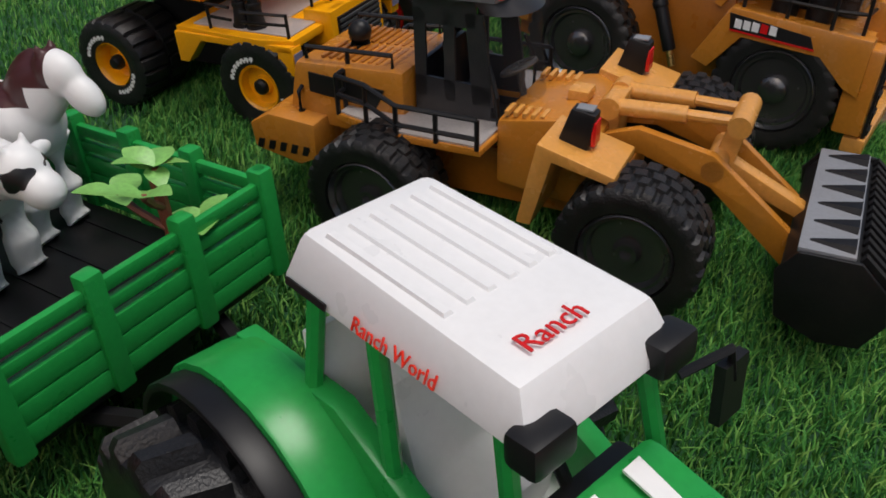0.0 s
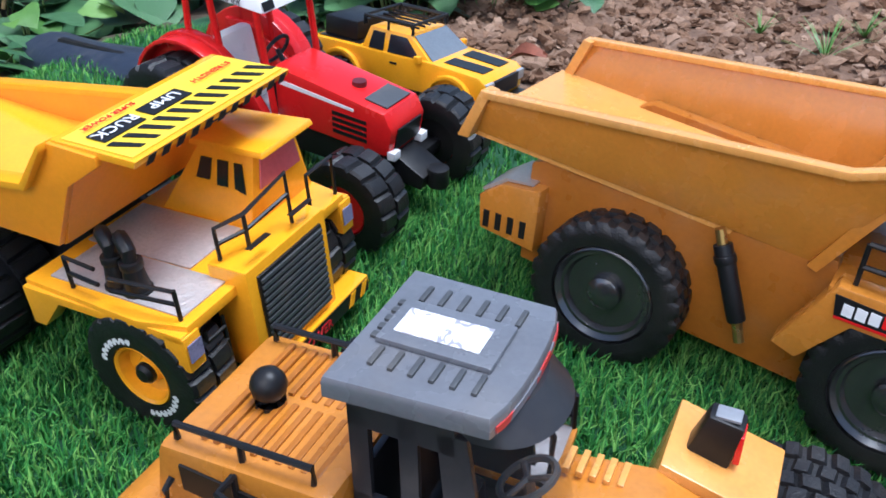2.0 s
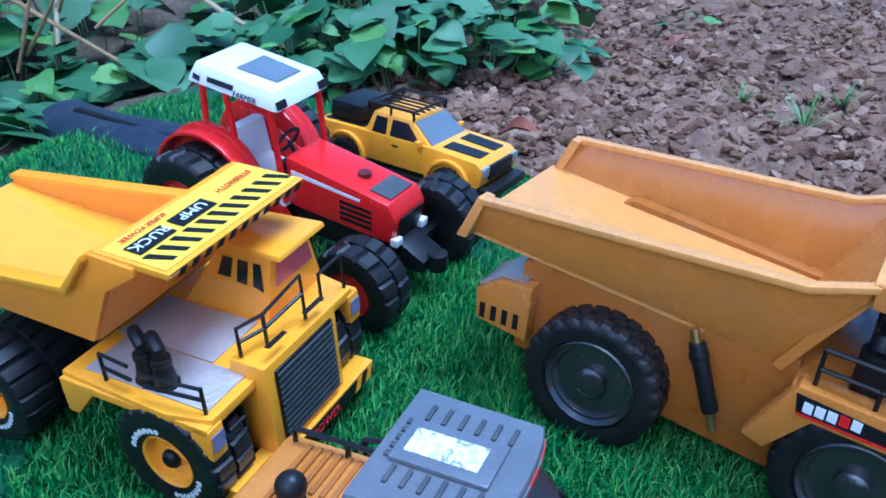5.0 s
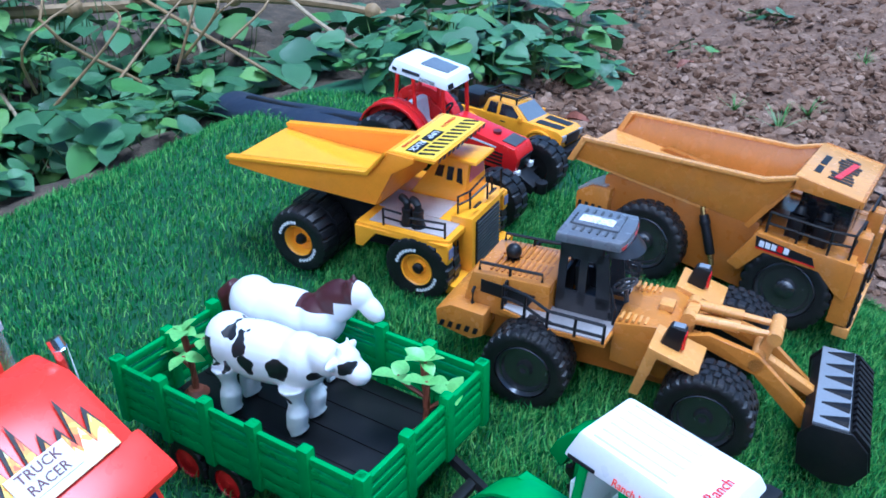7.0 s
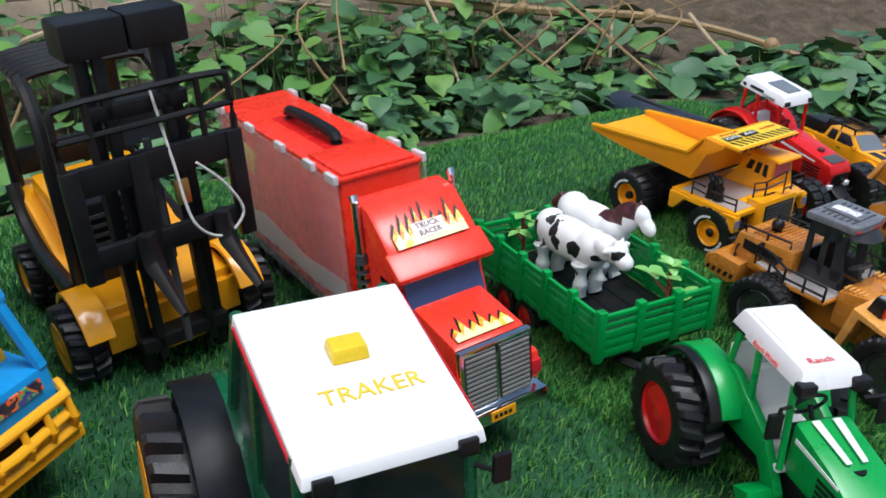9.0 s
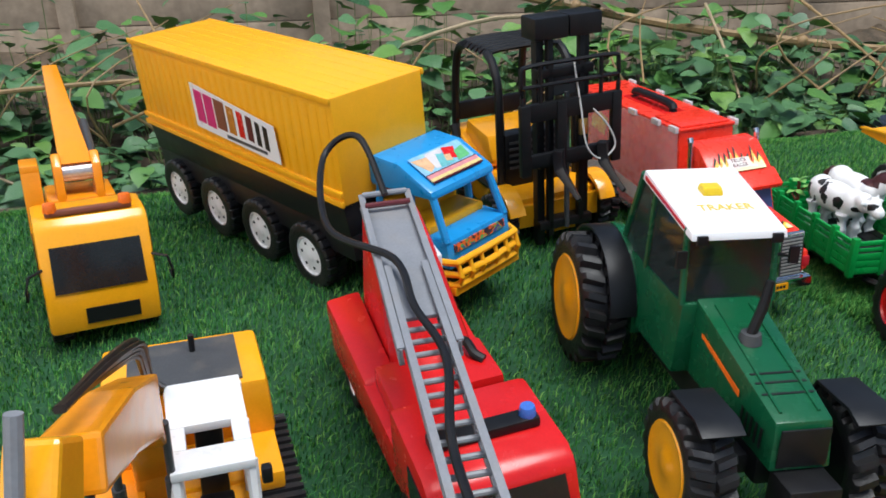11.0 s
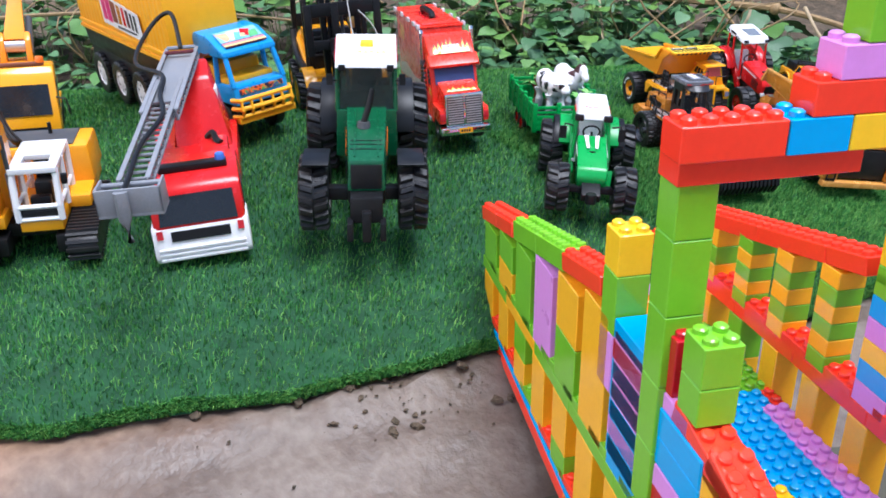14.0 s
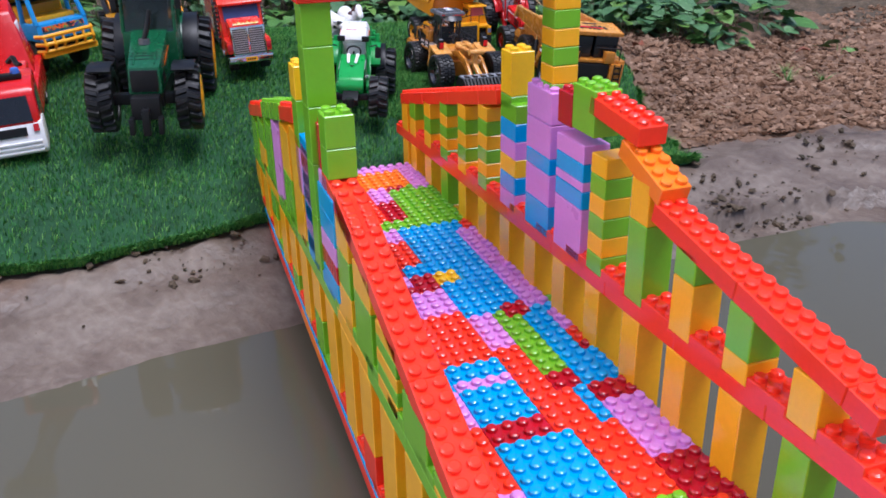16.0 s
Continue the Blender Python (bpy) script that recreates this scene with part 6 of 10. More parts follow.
# ---- forklift ----
def forklift(m):
    th = thing("forklift", m, "yellow and black toy forklift with raised black mast", "toy forklift")
    for s in (-1, 1):
        wheel(th, 0.0, s * 0.080, 0.038, 0.030, "yellow", 0.024, 18, "lug", "face")
        wheel(th, -0.165, s * 0.070, 0.034, 0.026, "yellow", 0.019, 18, "lug", "plate")
        bm = bm_new()
        pr = [(0.047 * math.cos(a), 0.040 + 0.045 * math.sin(a)) for a in [radians(q) for q in range(20, 171, 15)]] + [(0.040 * math.cos(a), 0.040 + 0.040 * math.sin(a)) for a in [radians(q) for q in range(170, 19, -15)]]
        prism(bm, pr, min(s * 0.058, s * 0.082), max(s * 0.058, s * 0.082))
        part("front_fender", bm, "yellow", th, bevel=0.001)
        # cage posts
        for p in ([(-0.195, s * 0.058, 0.115), (-0.190, s * 0.056, 0.200), (-0.176, s * 0.055, 0.242), (-0.150, s * 0.055, 0.254)], [(-0.030, s * 0.060, 0.060), (-0.034, s * 0.058, 0.200), (-0.052, s * 0.056, 0.240), (-0.074, s * 0.055, 0.254)]):
            bm = bm_new()
            path(bm, curve_points(p, 4), 0.0062, 8)
            part("cage_post", bm, "black", th)
        bm = bm_new()
        path(bm, curve_points([(-0.185, s * 0.064, 0.125), (-0.160, s * 0.066, 0.092), (-0.110, s * 0.067, 0.074), (-0.030, s * 0.067, 0.072)], 5), 0.0075, 8)
        part("body_trim", bm, "black", th, "black curved body trim")
    bm = bm_new()
    prism(bm, [(-0.215, 0.040), (-0.200, 0.028), (-0.040, 0.022), (0.020, 0.026), (0.020, 0.070), (-0.045, 0.076), (-0.100, 0.080), (-0.165, 0.112), (-0.205, 0.122), (-0.218, 0.090)], -0.062, 0.062)
    part("body", bm, "yellow", th, bevel=0.005)
    bm = bm_new()
    prism(bm, [(-0.180, 0.108), (-0.090, 0.080), (-0.080, 0.095), (-0.096, 0.128), (-0.170, 0.136)], -0.050, 0.050)
    part("engine_cover", bm, "yellow", th, bevel=0.005)
    bits(th, "rear_panel", [(-0.196, -0.188, -0.054, 0.054, 0.130, 0.158)], "black", bevel=0.003)
    bits(th, "instrument_box", [(-0.050, -0.022, -0.056, 0.030, 0.072, 0.150)], "black", "black louvred instrument box", bevel=0.004)
    bits(th, "louvre", [(-0.0215, -0.020, -0.050, 0.020, 0.100 + 0.009 * k, 0.1035 + 0.009 * k) for k in range(5)], "dark_grey", bevel=0)
    for k in range(7):
        x = -0.160 + 0.015 * k
        bm = bm_new()
        path(bm, curve_points([(x, -0.056, 0.250), (x + 0.002, -0.040, 0.258), (x + 0.002, 0.040, 0.258), (x, 0.056, 0.250)], 4), 0.0036, 6)
        part("cage_bar", bm, "black", th)
    # mast
    for s in (-1, 1):
        bits(th, "mast_rail", [(0.026, 0.040, min(s * 0.028, s * 0.039), max(s * 0.028, s * 0.039), 0.004, 0.289), (0.040, 0.050, min(s * 0.019, s * 0.027), max(s * 0.019, s * 0.027), 0.020, 0.2895)], "black", "black mast rail", bevel=0.0015)
    bits(th, "mast_head", [(0.016, 0.056, -0.048, 0.000, 0.290, 0.318), (0.016, 0.056, 0.001, 0.048, 0.290, 0.318)], "black", "black mast head block", bevel=0.003)
    bits(th, "crossbar", [(0.028, 0.050, -0.040, 0.040, z, z + 0.012) for z in (0.030, 0.120, 0.240)], "black", bevel=0.001)
    bits(th, "mast_plate", [(0.041, 0.044, -0.016, 0.016, 0.215, 0.255)], "dark_grey", bevel=0.001)
    bits(th, "front_plate", [(0.020, 0.028, -0.062, 0.062, 0.030, 0.062), (0.028, 0.034, -0.030, 0.034, 0.018, 0.034)], "yellow", bevel=0.001)
    # carriage and backrest
    bits(th, "carriage_plate", [(0.056, 0.064, -0.072, 0.072, 0.190, 0.214), (0.056, 0.064, -0.066, 0.066, 0.128, 0.146), (0.056, 0.066, -0.022, -0.008, 0.110, 0.214)], "black", bevel=0.0015)
    for s in (-1, 1):
        bits(th, "carriage_post", [(0.056, 0.066, min(s * 0.060, s * 0.074), max(s * 0.060, s * 0.074), 0.118, 0.214)], "black", bevel=0.002)
        rail(th, curve_points([(0.061, s * 0.070, 0.212), (0.061, s * 0.070, 0.252), (0.061, s * 0.062, 0.262), (0.061, s * 0.0, 0.263)], 3), 0.0030, name="backrest_frame")
        bm = bm_new()
        cyl(bm, (0.061, s * 0.044, 0.212), (0.061, s * 0.044, 0.262), 0.0028, 8)
        part("backrest_bar", bm, "black", th)
    bm = bm_new()
    cyl(bm, (0.061, -0.070, 0.236), (0.061, 0.070, 0.236), 0.0028, 8)
    part("backrest_bar", bm, "black", th)
    for y in (-0.022, 0.044):
        bm = bm_new()
        path(bm, curve_points([(0.068, y, 0.150), (0.070, y, 0.128), (0.080, y, 0.118), (0.122, y, 0.098)], 4), [0.009] * 8 + [0.008, 0.007, 0.006, 0.005, 0.004], 4)
        part("fork", bm, "black", th, "black fork tine", bevel=0.0008)
    bm = bm_new()
    path(bm, curve_points([(0.050, 0.010, 0.26), (0.066, 0.012, 0.20), (0.075, 0.016, 0.150), (0.072, 0.040, 0.128), (0.070, 0.062, 0.142), (0.068, 0.052, 0.170), (0.067, 0.030, 0.196)], 6), 0.0013, 6)
    part("cord", bm, "string", th, "loose white cord")
    bits(th, "brass_block", [(0.066, 0.070, 0.008, 0.020, 0.165, 0.186)], "brass", bevel=0.001)
    bm = bm_new()
    cyl(bm, (0.050, 0.0, 0.03), (0.050, 0.0, 0.22), 0.0036, 10)
    part("lift_ram", bm, "dark_grey", th)
    return th


# ---- large dark green tractor ----
def dark_tractor(m):
    th = thing("large_tractor", m, "dark green toy tractor with white roof and yellow wheels", "toy tractor")
    for s in (-1, 1):
        wheel(th, 0.0, s * 0.074, 0.072, 0.046, "yellow", 0.048, 22, "lug", "face")
        wheel(th, 0.276, s * 0.068 - 0.004, 0.054, 0.039, "yellow", 0.036, 20, "lug", "face", z=0.051)
        bm = bm_new()
        pr = [(0.078 * math.cos(a), 0.074 + 0.078 * math.sin(a)) for a in [radians(q) for q in range(6, 137, 10)]] + [(0.0745 * math.cos(a), 0.074 + 0.0745 * math.sin(a)) for a in [radians(q) for q in range(136, 5, -10)]]
        prism(bm, pr, min(s * 0.046, s * 0.074), max(s * 0.046, s * 0.074))
        part("rear_fender", bm, "black_wet", th, "black rear fender", bevel=0.001)
        bm = bm_new()
        pr = [(0.076 * math.cos(a), 0.074 + 0.080 * math.sin(a)) for a in [radians(q) for q in range(20, 161, 20)]] + [(-0.06, 0.06), (0.07, 0.06)]
        prism(bm, pr, min(s * 0.036, s * 0.048), max(s * 0.036, s * 0.048))
        part("fender_side", bm, "dark_green", th, bevel=0.002)
        bm = bm_new()
        y0, y1 = sorted((s * 0.046 - 0.004, s * 0.082 - 0.004))
        prism(bm, [(0.250, 0.096), (0.258, 0.109), (0.304, 0.1105), (0.320, 0.104), (0.318, 0.101), (0.303, 0.107), (0.260, 0.1055), (0.253, 0.095)], y0, y1)
        part("front_fender", bm, "black_wet", th, "black front fender", bevel=0.001)
        bm = bm_new()
        path(bm, [(0.164, s * 0.043, 0.184), (0.176, s * 0.050, 0.186), (0.177, s * 0.052, 0.194)], 0.0014, 6)
        box(bm, 0.1755, 0.1785, min(s * 0.048, s * 0.057), max(s * 0.048, s * 0.057), 0.180, 0.196)
        part("mirror", bm, "black", th)
    bits(th, "chassis", [(-0.05, 0.30, -0.026, 0.026, 0.040, 0.076)], "black", bevel=0.004)
    bits(th, "axle", [(-0.012, 0.012, -0.06, 0.06, 0.060, 0.084), (0.266, 0.286, -0.060, 0.052, 0.042, 0.060)], "black", bevel=0.002)
    # cab
    bm = bm_new()
    hexa(bm, [(-0.010, -0.046, 0.070), (0.168, -0.046, 0.070), (0.168, 0.046, 0.070), (-0.010, 0.046, 0.070)], [(0.010, -0.044, 0.142), (0.172, -0.044, 0.142), (0.172, 0.044, 0.142), (0.010, 0.044, 0.142)])
    part("cab_base", bm, "dark_green", th, bevel=0.003)
    for s in (-1, 1):
        for (x0, z0), (x1, z1), r in (((0.168, 0.140), (0.160, 0.212), 0.0034), ((0.080, 0.140), (0.084, 0.218), 0.0034), ((0.014, 0.140), (0.052, 0.228), 0.0040)):
            bm = bm_new()
            path(bm, [(x0, s * 0.043, z0), (x1, s * 0.042, z1)], r, 8)
            part("cab_post", bm, "dark_green", th)
        bm = bm_new()
        hexa(bm, [(0.020, s * 0.0425 - 0.0006, 0.143), (0.164, s * 0.0425 - 0.0006, 0.143), (0.164, s * 0.0425 + 0.0006, 0.143), (0.020, s * 0.0425 + 0.0006, 0.143)], [(0.052, s * 0.042 - 0.0006, 0.220), (0.158, s * 0.042 - 0.0006, 0.210), (0.158, s * 0.042 + 0.0006, 0.210), (0.052, s * 0.042 + 0.0006, 0.220)])
        part("side_pane", bm, "pane_dark", th, "smoky clear side pane")
    bm = bm_new()
    hexa(bm, [(0.166, -0.041, 0.143), (0.168, -0.041, 0.143), (0.168, 0.041, 0.143), (0.166, 0.041, 0.143)], [(0.158, -0.040, 0.211), (0.160, -0.040, 0.211), (0.160, 0.040, 0.211), (0.158, 0.040, 0.211)])
    part("windscreen", bm, "pane_dark", th, "smoky clear windscreen pane")
    bits(th, "dashboard", [(0.140, 0.156, -0.028, 0.028, 0.142, 0.165)], "black", bevel=0.003)
    bm = bm_new()
    prism(bm, [(0.040, 0.142), (0.090, 0.142), (0.092, 0.160), (0.062, 0.162), (0.052, 0.196), (0.038, 0.196)], -0.024, 0.024)
    part("seat", bm, "dark_grey", th, "dark driver seat", bevel=0.005)
    bm = bm_new()
    path(bm, [Vector((0.128 + 0.008 * math.sin(a), 0.017 * math.cos(a), 0.176 + 0.012 * math.sin(a))) for a in [j * math.pi / 8 for j in range(17)]], 0.002, 6)
    part("steering_wheel", bm, "black", th)
    bm = bm_new()
    hexa(bm, [(0.058, -0.047, 0.2243), (0.176, -0.045, 0.204), (0.176, 0.045, 0.204), (0.058, 0.047, 0.2243)], [(0.060, -0.046, 0.234), (0.174, -0.044, 0.211), (0.174, 0.044, 0.211), (0.060, 0.046, 0.234)])
    roof = part("roof", bm, "white", th, "white flat cab roof with yellow beacon", bevel=0.0015)
    rz = lambda x: 0.236 - (x - 0.05) * 0.2016
    bm = bm_new()
    hexa(bm, [(0.098, -0.009, rz(0.098)), (0.114, -0.009, rz(0.114)), (0.114, 0.011, rz(0.114)), (0.098, 0.011, rz(0.098))], [(0.100, -0.008, rz(0.098) + 0.006), (0.112, -0.008, rz(0.112) + 0.007), (0.112, 0.010, rz(0.112) + 0.007), (0.100, 0.010, rz(0.098) + 0.006)])
    part("beacon", bm, "beacon", roof, "yellow beacon block", bevel=0.0015)
    lettering(roof, "TRAKER", 0.0145, surface_frame((0.134, 0.004, rz(0.136)), (0, 1, 0), (-1, 0, 0.2)), "beacon", label="yellow and orange printed word")
    for s in (-1, 1):
        plate(roof, "red_strip", [(0.066, s * 0.0468, 0.2260), (0.160, s * 0.0452, 0.2098), (0.160, s * 0.0452, 0.2125), (0.066, s * 0.0468, 0.2300)][::-s], "lens_red", thick=0.0008)
    bits(roof, "roof_lamp", [(0.1745, 0.178, -0.040, -0.030, 0.200, 0.209), (0.1745, 0.178, 0.030, 0.040, 0.200, 0.209)], "black", bevel=0.001)
    # hood
    bm = bm_new()
    hexa(bm, [(0.168, -0.030, 0.070), (0.318, -0.026, 0.066), (0.318, 0.026, 0.066), (0.168, 0.030, 0.070)], [(0.168, -0.030, 0.146), (0.314, -0.024, 0.108), (0.314, 0.024, 0.108), (0.168, 0.030, 0.146)])
    hood = part("hood", bm, "dark_green", th, bevel=0.003)
    hz = lambda x: 0.146 - (x - 0.168) * 0.26
    for y in (-0.016, 0.016):
        bm = bm_new()
        hexa(bm, [(0.180, y - 0.0015, hz(0.180) - 0.001), (0.305, y - 0.0015, hz(0.305) - 0.001), (0.305, y + 0.0015, hz(0.305) - 0.001), (0.180, y + 0.0015, hz(0.180) - 0.001)], [(0.180, y - 0.001, hz(0.180) + 0.0018), (0.305, y - 0.001, hz(0.305) + 0.0018), (0.305, y + 0.001, hz(0.305) + 0.0018), (0.180, y + 0.001, hz(0.180) + 0.0018)])
        part("hood_rib", bm, "dark_green", hood)
    for x in (0.262, 0.272, 0.284):
        plate(hood, "hood_seam", [(x, -0.022, hz(x)), (x + 0.002, -0.022, hz(x + 0.002)), (x + 0.002, 0.022, hz(x + 0.002)), (x, 0.022, hz(x))], "black", thick=0.0006)
    bits(hood, "grille", [(0.3175, 0.3195, -0.021, 0.021, 0.070, 0.104)], "black", "black radiator grille", bevel=0.001)
    for s in (-1, 1):
        plate(hood, "orange_script", [(0.190, s * 0.0302, 0.118), (0.262, s * 0.0282, 0.100), (0.262, s * 0.0282, 0.106), (0.190, s * 0.0302, 0.122)][::-s], "orange", "orange printed flash", thick=0.0006)
        for k in range(5):
            plate(hood, "side_slot", [(0.268 + 0.008 * k, s * 0.0278, 0.078), (0.271 + 0.008 * k, s * 0.0278, 0.078), (0.271 + 0.008 * k, s * 0.0274, 0.096), (0.268 + 0.008 * k, s * 0.0274, 0.096)][::-s], "black", thick=0.0006)
    bm = bm_new()
    cyl(bm, (0.224, -0.004, hz(0.224) - 0.002), (0.224, -0.004, hz(0.224) + 0.007), 0.0105, 18, 0.0085)
    ex = part("exhaust_base", bm, "dark_grey", hood)
    bm = bm_new()
    path(bm, [(0.224, -0.004, 0.136), (0.222, 0.004, 0.160), (0.220, 0.009, 0.184)], [0.0045, 0.0045, 0.0034], 10)
    part("exhaust_pipe", bm, "black", ex, "black exhaust pipe")
    bits(th, "front_weight", [(0.312, 0.345, -0.022, 0.022, 0.030, 0.066)], "black", bevel=0.003)
    bits(th, "front_link", [(0.335, 0.362, -0.026, -0.018, 0.010, 0.036), (0.335, 0.362, 0.018, 0.026, 0.010, 0.036), (0.345, 0.360, -0.006, 0.006, 0.008, 0.050)], "black", bevel=0.002)
    return th


# ---- long yellow container lorry with blue cab ----
def container_lorry(m, cab_at):
    th = thing("container_lorry", m, "long toy lorry with yellow container and blue cab", "toy truck")
    L = -0.52
    bm = bm_new()
    box(bm, L, 0, -0.068, 0.068, 0.138, 0.272)
    cont = part("container", bm, "container_yellow", th, "ribbed yellow container", bevel=0.004)
    for s in (-1, 1):
        for k in range(26):
            x = L + 0.012 + k * 0.0194
            bits(cont, "rib", [(x, x + 0.013, min(s * 0.067, s * 0.0686), max(s * 0.067, s * 0.0686), 0.156, 0.258)], "container_yellow", bevel=0.0008)
        bits(cont, "edge_trim", [(L - 0.001, 0.001, min(s * 0.067, s * 0.0715), max(s * 0.067, s * 0.0715), z, z + 0.008) for z in (0.1375, 0.150, 0.2645)], "container_yellow", bevel=0.002)
        y = s * 0.0722
        pan = plate(cont, "picture_panel", [(-0.335, y, 0.172), (-0.120, y, 0.164), (-0.125, y, 0.214), (-0.335, y, 0.236)][::-s], "white", "white sticker panel with coloured bars", thick=0.0008)
        for x0, w, z0, z1, c in ((-0.326, 0.022, 0.182, 0.228, "magenta"), (-0.300, 0.024, 0.180, 0.226, "magenta"), (-0.272, 0.026, 0.182, 0.224, "brown_stem"), (-0.240, 0.018, 0.182, 0.220, "ochre"), (-0.214, 0.014, 0.182, 0.218, "red"), (-0.192, 0.014, 0.182, 0.216, "maroon"), (-0.170, 0.010, 0.180, 0.212, "black"), (-0.152, 0.010, 0.178, 0.210, "black"), (-0.250, 0.10, 0.172, 0.177, "dark_grey")):
            yy = s * 0.0731
            plate(pan, "bar", [(x0, yy, z0), (x0 + w, yy, z0 - 0.001), (x0 + w, yy, z1 - 0.002), (x0, yy, z1)][::-s], c, thick=0.0004)
    for k in range(6):
        bits(cont, "roof_rib", [(L + 0.01, -0.01, -0.055 + 0.02 * k, -0.049 + 0.02 * k, 0.2705, 0.2725)], "container_yellow", bevel=0.0008)
    bm = bm_new()
    box(bm, L + 0.004, -0.004, -0.060, 0.060, 0.060, 0.095)
    hexa(bm, [(L + 0.004, -0.062, 0.0951), (-0.004, -0.062, 0.0951), (-0.004, 0.062, 0.0951), (L + 0.004, 0.062, 0.0951)], [(L + 0.004, -0.067, 0.1378), (-0.004, -0.067, 0.1378), (-0.004, 0.067, 0.1378), (L + 0.004, 0.067, 0.1378)])
    part("under_frame", bm, "black", th, "black plastic skirt and frame", bevel=0.002)
    for s in (-1, 1):
        for x in (-0.455, -0.335, -0.215, -0.095):
            wheel(th, x, s * 0.057, 0.046, 0.030, "white", 0.028, 22, "block", "plate", z=0.042)
    c = cab_at
    # cab parts are placed with their own turn
    def cp(name, bm, mt, label="", bevel=0.0):
        return part(name, bm, mt, th, label, bevel, at=c)
    bm = bm_new()
    box(bm, -0.010, 0.140, -0.050, 0.050, 0.050, 0.085)
    cp("cab_chassis", bm, "black", bevel=0.003)
    bm = bm_new()
    hexa(bm, [(0.010, -0.062, 0.080), (0.150, -0.062, 0.080), (0.150, 0.062, 0.080), (0.010, 0.062, 0.080)], [(0.010, -0.062, 0.118), (0.146, -0.062, 0.118), (0.146, 0.062, 0.118), (0.010, 0.062, 0.118)])
    cp("cab_base", bm, "blue", bevel=0.004)
    for s in (-1, 1):
        for x0, x1 in ((0.143, 0.120), (0.080, 0.080), (0.016, 0.022)):
            bm = bm_new()
            path(bm, [(x0, s * 0.058, 0.116), (x1, s * 0.054, 0.176)], 0.0055, 8)
            cp("cab_pillar", bm, "blue")
        bm = bm_new()
        hexa(bm, [(0.030, s * 0.0625 - 0.001, 0.162), (0.074, s * 0.0625 - 0.001, 0.176), (0.074, s * 0.0625 + 0.001, 0.176), (0.030, s * 0.0625 + 0.001, 0.162)], [(0.034, s * 0.056 - 0.001, 0.196), (0.070, s * 0.056 - 0.001, 0.186), (0.070, s * 0.056 + 0.001, 0.186), (0.034, s * 0.056 + 0.001, 0.196)])
        cp("side_sticker", bm, "maroon", "dark red side sticker")
        bm = bm_new()
        cyl(bm, (0.085, s * 0.040, 0.040), (0.085, s * 0.062, 0.040), 0.038, 22)
        cp("front_tyre", bm, "tyre", bevel=0.004)
    bm = bm_new()
    prism(bm, [(0.008, 0.172), (0.128, 0.172), (0.126, 0.184), (0.070, 0.212), (0.020, 0.216), (0.008, 0.206)], -0.062, 0.062)
    roof = cp("cab_roof", bm, "blue", "blue cab roof with colourful sticker", bevel=0.006)
    def print_at(u, v, lift):
        return (0.0735 + 0.0483 * v, 0.050 * u, 0.2138 - 0.0243 * v + lift)
    for c0, pts in (("print_blue", [(-0.96, 0.0), (-0.96, 0.66), (0.96, 0.66), (0.96, 0.0)]), ("print_peach", [(-0.94, 0.10), (-0.70, 0.62), (-0.42, 0.50), (-0.30, 0.16)]), ("clip_white", [(-0.40, 0.06), (-0.46, 0.58), (-0.12, 0.62), (0.22, 0.05)]),
                    ("print_teal", [(-0.10, 0.18), (-0.30, 0.62), (0.26, 0.62), (0.34, 0.28)]), ("red", [(0.24, 0.06), (0.06, 0.44), (0.40, 0.52), (0.62, 0.16)]), ("print_green", [(0.50, 0.30), (0.36, 0.62), (0.82, 0.60), (0.88, 0.22)]), ("print_peach", [(0.10, 0.30), (0.02, 0.50), (0.22, 0.56), (0.30, 0.34)]),
                    ("black", [(-0.96, 0.67), (-0.96, 0.69), (0.96, 0.69), (0.96, 0.67)]), ("print_pink", [(-0.96, 0.70), (-0.96, 0.82), (0.96, 0.82), (0.96, 0.70)]), ("print_sand", [(-0.96, 0.82), (-0.96, 0.92), (0.96, 0.92), (0.96, 0.82)]), ("maroon", [(-0.96, 0.92), (-0.96, 0.95), (0.96, 0.95), (0.96, 0.92)])):
        k = 0.0003 if len(roof.children) == 0 else 0.0005 + 0.00012 * len(roof.children)
        bm = bm_new()
        hexa(bm, [print_at(u, v, 0) for u, v in pts][::-1], [print_at(u, v, k) for u, v in pts][::-1])
        part("roof_print", bm, c0, roof, "coloured printed patch")
    bm = bm_new()
    hexa(bm, [(0.1473, -0.050, 0.1015), (0.1503, -0.050, 0.1015), (0.1503, 0.050, 0.1015), (0.1473, 0.050, 0.1015)], [(0.1469, -0.050, 0.112), (0.1493, -0.050, 0.112), (0.1493, 0.050, 0.112), (0.1469, 0.050, 0.112)])
    cp("front_sticker", bm, "sticker_dark", "dark flame front sticker")
    bm = bm_new()
    box(bm, 0.016, 0.060, -0.054, 0.054, 0.116, 0.150)
    box(bm, 0.060, 0.110, -0.054, 0.054, 0.116, 0.128)
    cp("interior", bm, "container_yellow", "yellow moulded cab interior", bevel=0.003)
    bm = bm_new()
    for y in (-0.058, -0.036, -0.014, 0.014, 0.036, 0.058):
        path(bm, [(0.160, y, 0.058), (0.166, y, 0.074), (0.160, y, 0.094)], 0.0045, 6)
    for z in (0.060, 0.076, 0.093):
        path(bm, [(0.140, -0.068, z), (0.160, -0.060, z), (0.166 if z > 0.07 and z < 0.08 else 0.161, 0, z), (0.160, 0.060, z), (0.140, 0.068, z)], 0.0050, 6)
    box(bm, 0.146, 0.160, -0.066, 0.066, 0.046, 0.058)
